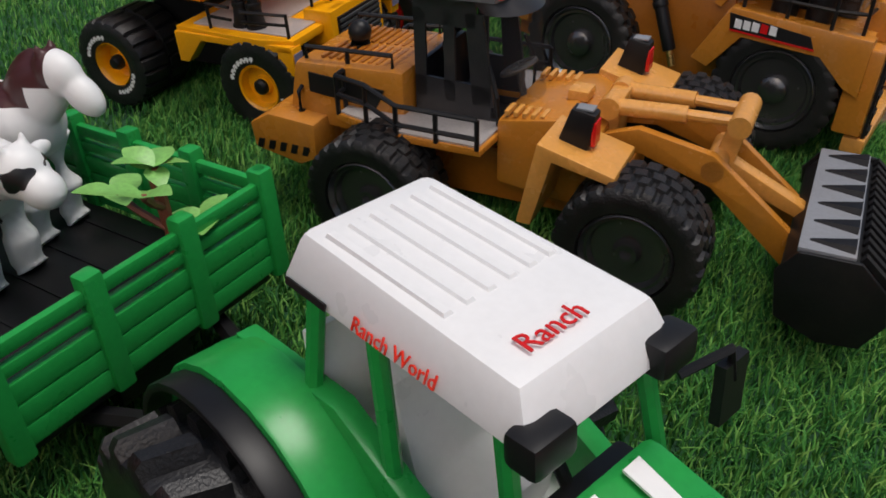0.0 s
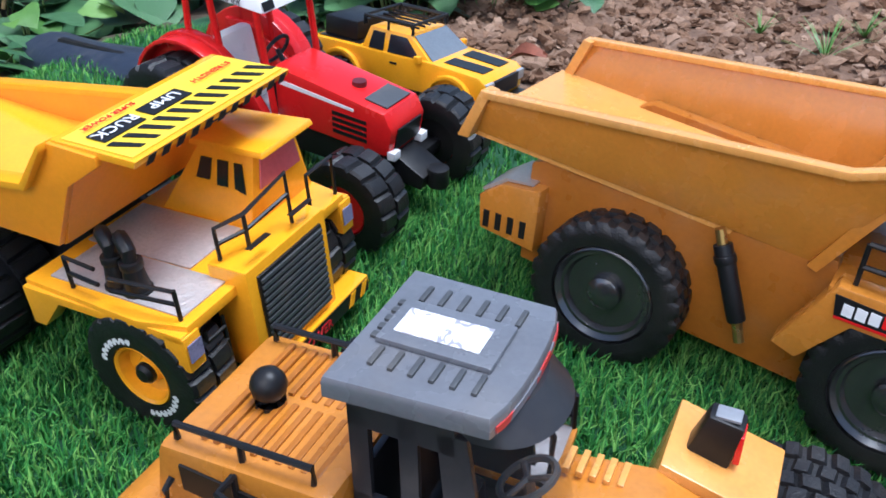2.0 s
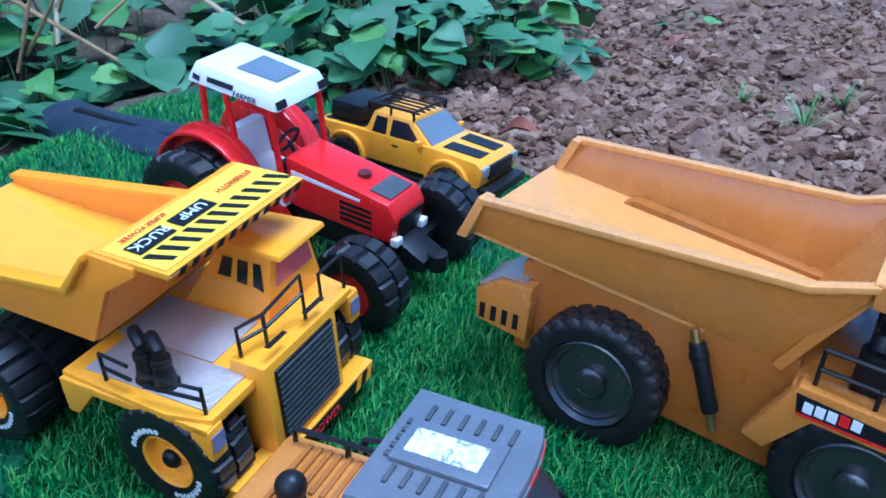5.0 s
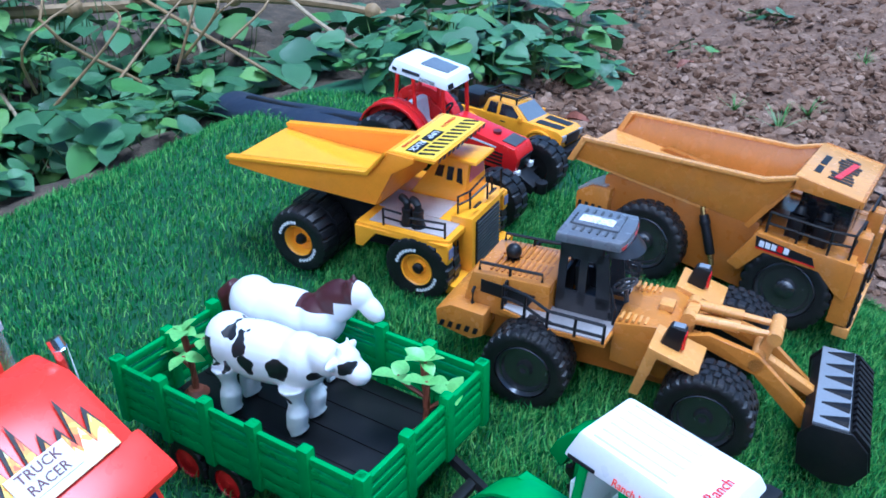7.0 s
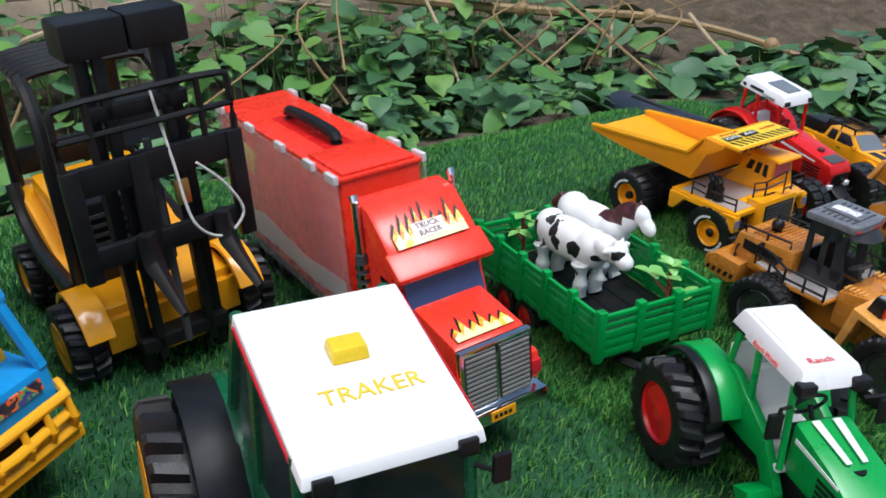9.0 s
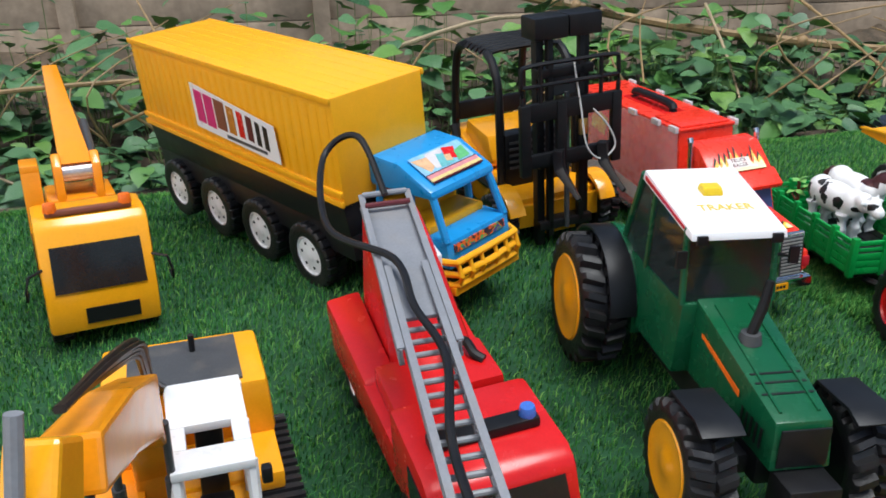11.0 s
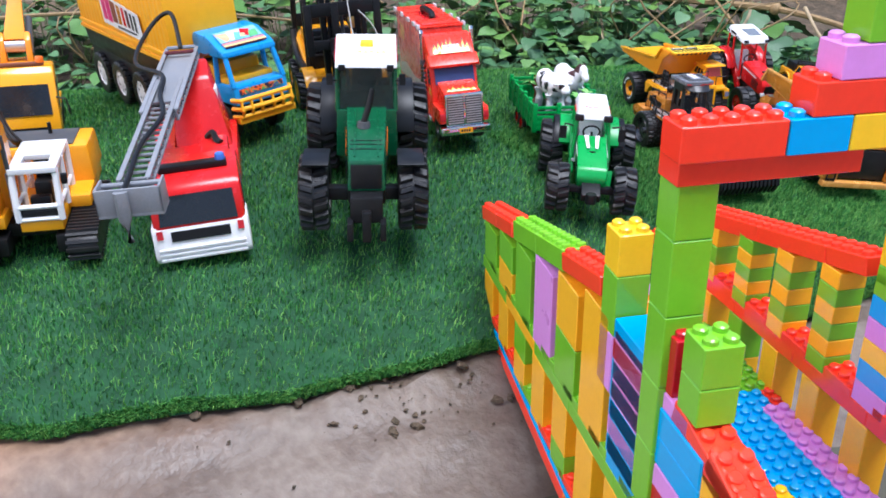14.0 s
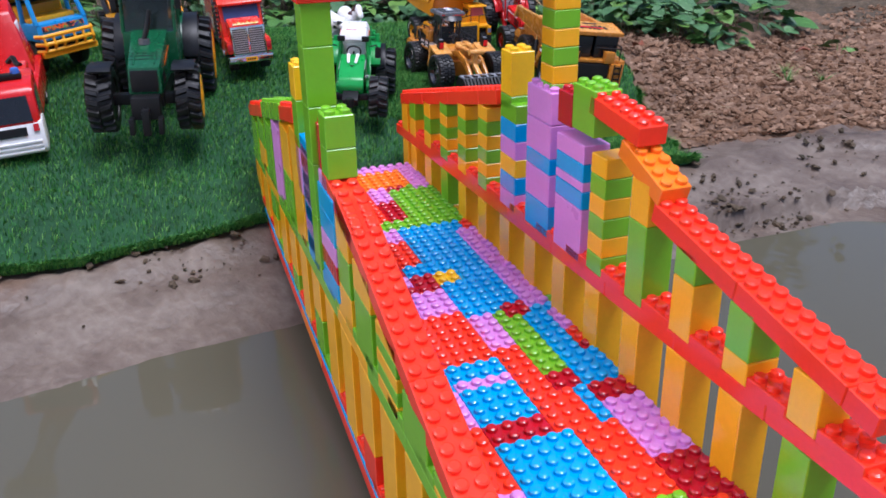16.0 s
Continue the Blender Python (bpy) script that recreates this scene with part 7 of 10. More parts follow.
    cp("bull_bar", bm, "container_yellow", "yellow moulded bull bar and bumper", bevel=0.001)
    return th


# ---- red fire engine ----
def fire_engine(m):
    th = thing("fire_engine", m, "red and white toy fire engine with grey ladder", "toy fire engine")
    for s in (-1, 1):
        for x in (-0.285, -0.070):
            wheel(th, x, s * 0.050, 0.030, 0.020, "white", 0.018, 18, "block", "plate")
        bits(th, "wheel_panel", [(-0.040, 0.0, min(s * 0.052, s * 0.063), max(s * 0.052, s * 0.063), 0.018, 0.062)], "white", bevel=0.004)
    bits(th, "chassis", [(-0.34, -0.01, -0.042, 0.042, 0.016, 0.034)], "black", bevel=0.002)
    bm = bm_new()
    prism(bm, [(-0.118, 0.040), (-0.004, 0.040), (0.000, 0.060), (-0.016, 0.106), (-0.030, 0.114), (-0.118, 0.116)], -0.060, 0.060)
    cab = part("cab", bm, "red", th, "glossy red cab", bevel=0.007)
    plate(cab, "windscreen", [(0.0008, -0.050, 0.063), (0.0008, 0.050, 0.063), (-0.0128, 0.048, 0.0995), (-0.0128, -0.048, 0.0995)], "glass_dark", "black windscreen", thick=0.001)
    for s in (-1, 1):
        plate(cab, "side_window", [(-0.062, s * 0.0603, 0.070), (-0.014, s * 0.0603, 0.070), (-0.022, s * 0.0603, 0.100), (-0.062, s * 0.0603, 0.102)][::-s], "glass_dark", thick=0.001)
    bm = bm_new()
    prism(bm, [(-0.060, 0.014), (0.004, 0.012), (0.010, 0.020), (0.008, 0.036), (0.002, 0.060), (-0.060, 0.056)], -0.0625, 0.0625)
    bump = part("bumper", bm, "white", th, "white moulded front bumper", bevel=0.004)
    bits(bump, "bumper_rib", [(0.0075, 0.0115, -0.056, 0.056, z, z + 0.0035) for z in (0.017, 0.024, 0.031)], "white", bevel=0.001)
    plate(bump, "front_slot", [(0.0070, -0.038, 0.043), (0.0070, 0.038, 0.043), (0.0042, 0.038, 0.056), (0.0042, -0.038, 0.056)], "black", thick=0.0015)
    for s in (-1, 1):
        plate(bump, "lamp", [(0.0062, s * 0.052 - 0.004, 0.048), (0.0062, s * 0.052 + 0.004, 0.048), (0.0040, s * 0.052 + 0.004, 0.059), (0.0040, s * 0.052 - 0.004, 0.059)], "lens_red", thick=0.0015)
    bm = bm_new()
    box(bm, -0.068, -0.052, -0.044, 0.046, 0.115, 0.124)
    bar = part("light_bar", bm, "black", th, "black roof light bar with blue lamp", bevel=0.002)
    bm = bm_new()
    cyl(bm, (-0.060, 0.038, 0.122), (-0.060, 0.038, 0.132), 0.0075, 14, 0.006)
    part("blue_lamp", bm, "lens_blue", bar, "blue lamp", bevel=0.0015)
    # rear body
    bm = bm_new()
    hexa(bm, [(-0.345, -0.064, 0.030), (-0.118, -0.058, 0.030), (-0.118, 0.058, 0.030), (-0.345, 0.064, 0.030)], [(-0.345, -0.066, 0.080), (-0.118, -0.058, 0.072), (-0.118, 0.058, 0.072), (-0.345, 0.066, 0.080)])
    part("rear_body", bm, "red", th, bevel=0.004)
    bits(th, "side_locker", [(-0.210, -0.124, -0.050, 0.050, 0.070, 0.094), (-0.200, -0.135, 0.010, 0.050, 0.094, 0.108)], "red", bevel=0.005)
    for s in (-1,):
        bm = bm_new()
        hexa(bm, [(-0.345, -0.066, 0.074), (-0.200, -0.060, 0.066), (-0.200, -0.030, 0.066), (-0.345, -0.030, 0.074)], [(-0.345, -0.066, 0.092), (-0.210, -0.060, 0.078), (-0.210, -0.030, 0.084), (-0.345, -0.030, 0.096)])
        part("side_cover", bm, "red", th, bevel=0.004)
    bm = bm_new()
    path(bm, curve_points([(-0.190, 0.020, 0.109), (-0.182, 0.030, 0.118), (-0.168, 0.034, 0.112), (-0.160, 0.040, 0.109)], 4), 0.0045, 8)
    part("hose_coupling", bm, "black", th, "black hose coupling")
    # turntable tower
    bm = bm_new()
    hexa(bm, [(-0.335, -0.030, 0.076), (-0.230, -0.030, 0.072), (-0.230, 0.056, 0.072), (-0.335, 0.056, 0.076)], [(-0.332, -0.022, 0.190), (-0.288, -0.022, 0.172), (-0.288, 0.036, 0.172), (-0.332, 0.036, 0.190)])
    part("turntable_tower", bm, "red", th, "red sloping turntable tower", bevel=0.006)
    bits(th, "white_box", [(-0.308, -0.280, 0.014, 0.044, 0.112, 0.154)], "white", "white control box", bevel=0.002)
    # ladder: runs forward and down
    a, b = Vector((-0.326, 0.002, 0.203)), Vector((0.106, -0.054, 0.170))
    d = (b - a)
    side = d.cross(Vector((0, 0, 1))).normalized()
    up = side.cross(d).normalized()

    def bar_along(name, p, q, w, h, mt, label=""):
        bm = bm_new()
        n = (Vector(q) - Vector(p)).normalized()
        s2 = n.cross(up).normalized() * w
        u2 = up * h
        hexa(bm, [Vector(p) - s2 - u2, Vector(q) - s2 - u2, Vector(q) + s2 - u2, Vector(p) + s2 - u2], [Vector(p) - s2 + u2, Vector(q) - s2 + u2, Vector(q) + s2 + u2, Vector(p) + s2 + u2])
        return part(name, bm, mt, th, label, bevel=0.0006)
    for s in (-1, 1):
        for q0, q1, w0 in ((0.0, 0.56, 0.0225), (0.30, 1.0, 0.0160)):
            p0, p1 = a + d * q0 + side * s * w0, a + d * q1 + side * s * w0
            bar_along("ladder_rail", p0 - up * 0.007, p1 - up * 0.007, 0.0022, 0.0016, "grey", "grey ladder side rail")
            bar_along("ladder_rail", p0 + up * 0.007, p1 + up * 0.007, 0.0030, 0.0014, "grey", "grey ladder top rail")
            nb = 11
            for k in range(nb):
                u0, u1 = p0 + (p1 - p0) * (k / nb), p0 + (p1 - p0) * ((k + 1) / nb)
                bm = bm_new()
                cyl(bm, u0 - up * 0.007, u1 + up * 0.007, 0.0013, 6)
                cyl(bm, u1 - up * 0.007, u1 + up * 0.007, 0.0015, 6)
                part("lattice_brace", bm, "grey", th)
    bar_along("ladder_tray", a + d * 0.02, a + d * 0.46, 0.0205, 0.0020, "grey", "grey ladder tray")
    for k in range(15):
        p = a + d * (0.48 + 0.036 * k) - up * 0.004
        bm = bm_new()
        cyl(bm, p - side * 0.0155, p + side * 0.0155, 0.0024, 8)
        part("rung", bm, "grey", th)
    for k in (0.01, 0.06):
        bm = bm_new()
        p = a + d * k + up * 0.009
        cyl(bm, p - side * 0.0215, p + side * 0.0215, 0.003, 8)
        part("ladder_bar", bm, "maroon" if k > 0.03 else "grey", th)
    # basket
    n = d.normalized()
    o = b + n * 0.004
    def local(x, y, z):
        return o + Vector((n.x, n.y, 0)).normalized() * x + side * y + Vector((0, 0, 1)) * z
    bm = bm_new()
    hexa(bm, [local(0.0, -0.036, -0.022), local(0.034, -0.036, -0.022), local(0.034, 0.036, -0.022), local(0.0, 0.036, -0.022)], [local(0.0, -0.036, -0.018), local(0.034, -0.036, -0.018), local(0.034, 0.036, -0.018), local(0.0, 0.036, -0.018)])
    basket = part("basket_floor", bm, "grey", th, "grey rescue basket floor", bevel=0.001)
    for pts in (((0.030, -0.036), (0.034, 0.036)), ((0.0, -0.036), (0.034, -0.033)), ((0.0, 0.033), (0.034, 0.036))):
        (x0, y0), (x1, y1) = pts
        bm = bm_new()
        hexa(bm, [local(x0, y0, -0.019), local(x1, y0, -0.019), local(x1, y1, -0.019), local(x0, y1, -0.019)], [local(x0, y0, 0.012), local(x1, y0, 0.012), local(x1, y1, 0.012), local(x0, y1, 0.012)])
        part("basket_wall", bm, "grey", th, bevel=0.001)
    bm = bm_new()
    cyl(bm, local(0.006, -0.034, 0.006), local(0.006, 0.034, 0.006), 0.0032, 10)
    part("basket_bar", bm, "grey", th)
    # hose
    bm = bm_new()
    q = [a + up * 0.010 - n * -0.01, a + Vector((-0.05, -0.01, 0.05)), a + Vector((-0.060, -0.045, 0.030)), a + d * 0.12 + Vector((0, -0.060, 0.01)), a + d * 0.30 + side * 0.010 + up * 0.014, a + d * 0.45 + side * 0.004 + up * 0.010, a + d * 0.60 - side * 0.008 + up * 0.008, a + d * 0.80 + side * 0.006 + up * 0.008, local(0.002, 0.004, 0.010), local(0.034, 0.006, 0.004)]
    path(bm, curve_points(q, 7), 0.0034, 8)
    part("hose", bm, "black", th, "black rubber hose curling over the ladder")
    bm = bm_new()
    path(bm, [local(0.036, 0.006, 0.010), local(0.040, 0.006, -0.020), local(0.038, 0.006, -0.050)], [0.008, 0.0075, 0.004], 10)
    part("nozzle", bm, "grey", th, "grey water nozzle")
    return th


# ---- yellow crane lorry ----
def crane_lorry(m):
    th = thing("crane_lorry", m, "yellow toy crane lorry with folded boom", "toy crane")
    bm = bm_new()
    prism(bm, [(-0.085, 0.028), (0.000, 0.024), (0.004, 0.060), (-0.006, 0.138), (-0.016, 0.150), (-0.085, 0.152)], -0.058, 0.058)
    cab = part("cab", bm, "yellow", th, bevel=0.006)
    plate(cab, "windscreen", [(0.0034, -0.047, 0.072), (0.0034, 0.047, 0.072), (-0.0040, 0.046, 0.122), (-0.0040, -0.046, 0.122)], "glass_dark", "black windscreen", thick=0.0012)
    plate(cab, "lower_panel", [(0.0020, -0.020, 0.034), (0.0020, 0.036, 0.034), (0.0040, 0.036, 0.052), (0.0040, -0.020, 0.052)], "black", thick=0.0012)
    for s in (-1, 1):
        plate(cab, "side_window", [(-0.060, s * 0.0583, 0.080), (-0.012, s * 0.0583, 0.080), (-0.016, s * 0.0583, 0.126), (-0.060, s * 0.0583, 0.126)][::-s], "glass_dark", thick=0.001)
        bm = bm_new()
        path(bm, [(-0.002, s * 0.056, 0.10), (0.010, s * 0.070, 0.098), (0.012, s * 0.074, 0.082), (0.008, s * 0.074, 0.072), (0.004, s * 0.072, 0.080)], 0.0016, 6)
        part("mirror_loop", bm, "black", th)
        for x in (-0.05, -0.20, -0.27):
            wheel(th, x, s * 0.046, 0.030, 0.022, "yellow", 0.018, 18, "block", "plate")
    bm = bm_new()
    box(bm, -0.030, -0.018, -0.044, 0.044, 0.151, 0.157)
    bar = part("light_bar", bm, "brown_stem", th, "dark light bar with orange beacons", bevel=0.002)
    for s in (-1, 1):
        bm = bm_new()
        cyl(bm, (-0.024, s * 0.038, 0.155), (-0.024, s * 0.038, 0.166), 0.0075, 14, 0.006)
        part("beacon", bm, "orange", bar, "orange beacon", bevel=0.0015)
    bits(th, "chassis", [(-0.33, -0.06, -0.040, 0.040, 0.022, 0.046)], "black", bevel=0.003)
    bits(th, "deck", [(-0.33, -0.086, -0.056, 0.056, 0.046, 0.066)], "yellow", bevel=0.003)
    bits(th, "crane_house", [(-0.190, -0.100, -0.038, 0.038, 0.066, 0.150)], "amber", bevel=0.006)
    bits(th, "operator_frame", [(-0.150, -0.142, -0.060, -0.040, 0.066, 0.190), (-0.110, -0.102, -0.060, -0.040, 0.066, 0.186), (-0.150, -0.102, -0.060, -0.040, 0.182, 0.192)], "amber", bevel=0.002)
    for s in (-1, 1):
        bm = bm_new()
        prism(bm, [(-0.150, 0.140), (-0.100, 0.140), (-0.104, 0.186), (-0.118, 0.200), (-0.134, 0.196)], min(s * 0.016, s * 0.026), max(s * 0.016, s * 0.026))
        part("winch_cheek", bm, "amber", th, bevel=0.003)
    bm = bm_new()
    cyl(bm, (-0.120, -0.016, 0.176), (-0.120, 0.016, 0.176), 0.011, 16)
    part("winch_drum", bm, "silver", th, "silver winch drum")
    bm = bm_new()
    hexa(bm, [(-0.130, -0.018, 0.180), (-0.110, -0.018, 0.188), (-0.110, 0.018, 0.188), (-0.130, 0.018, 0.180)], [(-0.395, -0.010, 0.262), (-0.390, -0.010, 0.275), (-0.390, 0.010, 0.275), (-0.395, 0.010, 0.262)])
    part("boom", bm, "amber", th, "amber telescopic boom", bevel=0.003)
    bm = bm_new()
    path(bm, [(-0.120, 0.022, 0.160), (-0.240, 0.022, 0.214)], 0.006, 10)
    part("boom_ram", bm, "dark_grey", th)
    return th


# ---- excavator ----
def excavator(m):
    th = thing("excavator", m, "yellow toy excavator with white cab, raised boom and grey bucket", "toy excavator")
    for s in (-1, 1):
        bm = bm_new()
        pr = []
        for k in range(12):
            a = radians(-90 + 180 * k / 11)
            pr.append((0.085 + 0.019 * math.cos(a), 0.021 + 0.019 * math.sin(a)))
        for k in range(12):
            a = radians(90 + 180 * k / 11)
            pr.append((-0.085 + 0.019 * math.cos(a), 0.021 + 0.019 * math.sin(a)))
        prism(bm, pr, s * 0.066 - 0.019, s * 0.066 + 0.019)
        track = part("track", bm, "tyre", th, "black rubber crawler track", bevel=0.001)
        n = 44
        per = 2 * 0.17 + 2 * math.pi * 0.020
        bm = bm_new()
        for k in range(n):
            u = per * k / n
            if u < 0.17:
                p, a = (-0.085 + u, 0.041), 0
            elif u < 0.17 + math.pi * 0.020:
                t = (u - 0.17) / 0.020
                p, a = (0.085 + 0.020 * math.sin(t), 0.021 + 0.020 * math.cos(t)), -t
            elif u < 0.34 + math.pi * 0.020:
                p, a = (0.085 - (u - 0.17 - math.pi * 0.020), 0.001), math.pi
            else:
                t = (u - 0.34 - math.pi * 0.020) / 0.020
                p, a = (-0.085 - 0.020 * math.sin(t), 0.021 - 0.020 * math.cos(t)), math.pi - t
            c, q = math.cos(a), math.sin(a)
            cor = [(-0.0028, -0.001), (0.0028, -0.001), (0.0022, 0.0022), (-0.0022, 0.0022)]
            pts = [(p[0] + x * c - z * q, p[1] + x * q + z * c) for x, z in cor]
            prism(bm, pts, s * 0.066 - 0.0205, s * 0.066 + 0.0205)
        tagged(part("track_pad", bm, "tyre", track), kind="stuff")
        bits(th, "track_frame", [(-0.080, 0.080, min(s * 0.030, s * 0.046), max(s * 0.030, s * 0.046), 0.008, 0.034)], "black", bevel=0.003)
    bits(th, "undercarriage", [(-0.05, 0.05, -0.04, 0.04, 0.022, 0.044)], "black", bevel=0.006)
    bm = bm_new()
    slab(bm, [(-0.140, -0.062), (-0.125, -0.072), (0.070, -0.072), (0.070, -0.030), (0.012, -0.030), (0.012, 0.072), (-0.125, 0.072), (-0.140, 0.062)], 0.044, 0.062)
    part("platform", bm, "yellow", th, bevel=0.003)
    bm = bm_new()
    hexa(bm, [(-0.145, -0.070, 0.060), (-0.044, -0.070, 0.060), (-0.044, 0.074, 0.060), (-0.145, 0.074, 0.060)], [(-0.140, -0.066, 0.112), (-0.046, -0.066, 0.116), (-0.046, 0.070, 0.116), (-0.140, 0.070, 0.112)])
    house = part("engine_house", bm, "yellow", th, bevel=0.006)
    plate(house, "engine_lid", [(-0.130, -0.044, 0.1126), (-0.052, -0.044, 0.1159), (-0.052, 0.050, 0.1159), (-0.130, 0.050, 0.1126)], "dark_grey", "dark grey engine lid", thick=0.002)
    bm = bm_new()
    cyl(bm, (-0.110, 0.012, 0.112), (-0.110, 0.012, 0.132), 0.0028, 10)
    part("exhaust", bm, "black", house)
    bits(th, "tool_box", [(0.010, 0.066, -0.070, -0.034, 0.062, 0.094), (-0.030, 0.014, -0.070, -0.034, 0.062, 0.108)], "amber", bevel=0.003)
    bits(th, "step_grille", [(0.066, 0.072, -0.068, -0.038, 0.046, 0.054)], "yellow", bevel=0.001)
    # cab: white frame with open windows
    X0, X1, Y0, Y1, Z0, Z1 = -0.036, 0.076, -0.011, 0.043, 0.046, 0.129
    bits(th, "cab_base", [(X0, X1, Y0, Y1, Z0 - 0.006, Z0 + 0.012)], "yellow", bevel=0.002)
    bits(th, "cab_panel", [(X1 - 0.006, X1 - 0.001, Y0 + 0.004, Y1 - 0.004, Z0 + 0.012, Z0 + 0.026)], "glass_dark", "dark lower cab window", bevel=0.001)
    for y in (Y0, Y1):
        for (xa, za), (xb, zb) in (((X1, Z0 + 0.010), (X1, Z0 + 0.030)), ((X1, Z0 + 0.030), (X1 - 0.008, Z1 - 0.004)), ((X0 + 0.002, Z0 + 0.010), (X0 + 0.002, Z1 - 0.004)), ((X0 + 0.056, Z0 + 0.010), (X0 + 0.056, Z1 - 0.004))):
            bm = bm_new()
            path(bm, [(xa, y, za), (xb, y, zb)], 0.0046, 6)
            part("cab_pillar", bm, "white", th)
        bm = bm_new()
        path(bm, [(X0, y, Z0 + 0.030), (X1, y, Z0 + 0.030)], 0.0030, 6)
        part("cab_sill", bm, "white", th)
    bm = bm_new()
    path(bm, [(X1, Y0, Z0 + 0.030), (X1, Y1, Z0 + 0.030)], 0.0034, 6)
    part("cab_sill", bm, "white", th)
    bm = bm_new()
    path(bm, [(X1, Y0, Z0 + 0.012), (X1, Y1, Z0 + 0.012)], 0.0030, 6)
    part("cab_sill", bm, "white", th)
    bits(th, "cab_roof", [(X0 - 0.004, X0 + 0.056, Y0 - 0.003, Y1 + 0.003, Z1 - 0.008, Z1), (X0 + 0.056, X0 + 0.084, Y0 - 0.003, Y0 + 0.010, Z1 - 0.008, Z1), (X0 + 0.056, X0 + 0.084, Y1 - 0.010, Y1 + 0.003, Z1 - 0.008, Z1), (X0 + 0.084, X1 - 0.002, Y0 - 0.003, Y1 + 0.003, Z1 - 0.008, Z1)], "white", "white cab roof with hatch opening", bevel=0.0015)
    bits(th, "cab_seat", [(X0 + 0.038, X0 + 0.062, Y0 + 0.016, Y1 - 0.016, Z0 + 0.012, Z0 + 0.045), (X0 + 0.034, X0 + 0.042, Y0 + 0.016, Y1 - 0.016, Z0 + 0.04, Z0 + 0.08), (X0 + 0.08, X0 + 0.094, Y0 + 0.014, Y1 - 0.014, Z0 + 0.012, Z0 + 0.036)], "black", "black cab seat and levers", bevel=0.003)
    bits(th, "mirror", [(X1 - 0.010, X1 - 0.002, Y1 + 0.006, Y1 + 0.014, Z0 + 0.058, Z0 + 0.072)], "black", bevel=0.002)
    # boom, stick, bucket
    def beam(name, pts, w, hs, mt, label=""):
        """A box beam along points (x, y, z) with a depth at each."""
        bm = bm_new()
        rings = []
        for i, p in enumerate(pts):
            p = Vector(p)
            d = (Vector(pts[min(i + 1, len(pts) - 1)]) - Vector(pts[max(i - 1, 0)])).normalized()
            s = d.cross(Vector((0, 0, 1))).normalized()
            u = s.cross(d).normalized()
            rings.append([bm.verts.new(p + s * w * a + u * hs[i] * b) for a, b in ((-1, -1), (1, -1), (1, 1), (-1, 1))])
        for a, b in zip(rings, rings[1:]):
            for j in range(4):
                bm.faces.new((a[j], a[(j + 1) % 4], b[(j + 1) % 4], b[j]))
        bm.faces.new(rings[0][::-1])
        bm.faces.new(rings[-1])
        ob = part(name, bm, mt, th, label, bevel=0.0025)
        ob.data.shade_flat()
        return ob
    beam("boom", [(0.018, -0.030, 0.056), (0.026, -0.029, 0.110), (0.054, -0.026, 0.166), (0.104, -0.024, 0.210), (0.190, -0.032, 0.262), (0.276, -0.040, 0.304)], 0.013, [0.014, 0.018, 0.022, 0.020, 0.017, 0.013], "amber", "amber bent boom")
    E0, E1 = Vector((0.292, -0.044, 0.332)), Vector((0.347, -0.056, 0.254))
    beam("stick", [tuple(E0), tuple(E0 + (E1 - E0) * 0.25), tuple(E1)], 0.0105, [0.014, 0.016, 0.009], "yellow", "yellow box stick")
    bm = bm_new()
    path(bm, [E0 + Vector((0.02, -0.004, 0.026)), E0 + (E1 - E0) * 0.62 + Vector((0, -0.004, 0.022))], 0.0034, 10)
    path(bm, [E0 + (E1 - E0) * 0.62 + Vector((0, -0.004, 0.022)), E1 + Vector((-0.012, -0.004, 0.016))], 0.0024, 10)
    part("stick_ram", bm, "grey", th, "grey hydraulic ram")
    for s in (-1, 1):
        bm = bm_new()
        cyl(bm, (0.062, -0.032 + s * 0.018, 0.064), (0.068, -0.031 + s * 0.018, 0.122), 0.005, 10)
        cyl(bm, (0.068, -0.031 + s * 0.018, 0.122), (0.076, -0.029 + s * 0.017, 0.176), 0.003, 10)
        part("boom_ram", bm, "dark_grey", th)
    rngh = random.Random(5)
    for k in range(5):
        bm = bm_new()
        o = rngh.uniform(-0.008, 0.008)
        path(bm, curve_points([(-0.055, -0.024 + 2 * o, 0.114), (-0.012, -0.026 + o, 0.146 + 0.003 * k), (0.026, -0.026 + o, 0.190 + 0.003 * k), (0.085, -0.025 + o, 0.236 + 0.003 * k), (0.180, -0.032 + o * 0.6, 0.286 + 0.002 * k), (0.272, -0.042 + o * 0.4, 0.330)], 5), 0.0020, 6)
        part("hydraulic_hose", bm, "black", th, "black bundled hydraulic hose")
    # bucket hangs from the stick's end
    bx, by, bz = E1
    cy = by - 0.016
    bits(th, "bucket_link", [(bx - 0.006, bx + 0.012, by - 0.022, by - 0.014, bz - 0.020, bz + 0.006), (bx - 0.006, bx + 0.012, by + 0.014, by + 0.022, bz - 0.020, bz + 0.006)], "dark_grey", "dark grey bucket bracket", bevel=0.002)
    bm = bm_new()
    pr = [(0.034 * math.cos(a) + bx - 0.006, 0.038 * math.sin(a) + bz - 0.052) for a in [radians(q) for q in range(120, -61, -15)]]
    inner = [(0.0315 * math.cos(a) + bx - 0.006, 0.0355 * math.sin(a) + bz - 0.052) for a in [radians(q) for q in range(-60, 121, 15)]]
    prism(bm, pr[::-1] + inner[::-1], cy - 0.035, cy + 0.035)
    bucket = part("bucket", bm, "blue_grey", th, "blue-grey toothed bucket", bevel=0.0008)
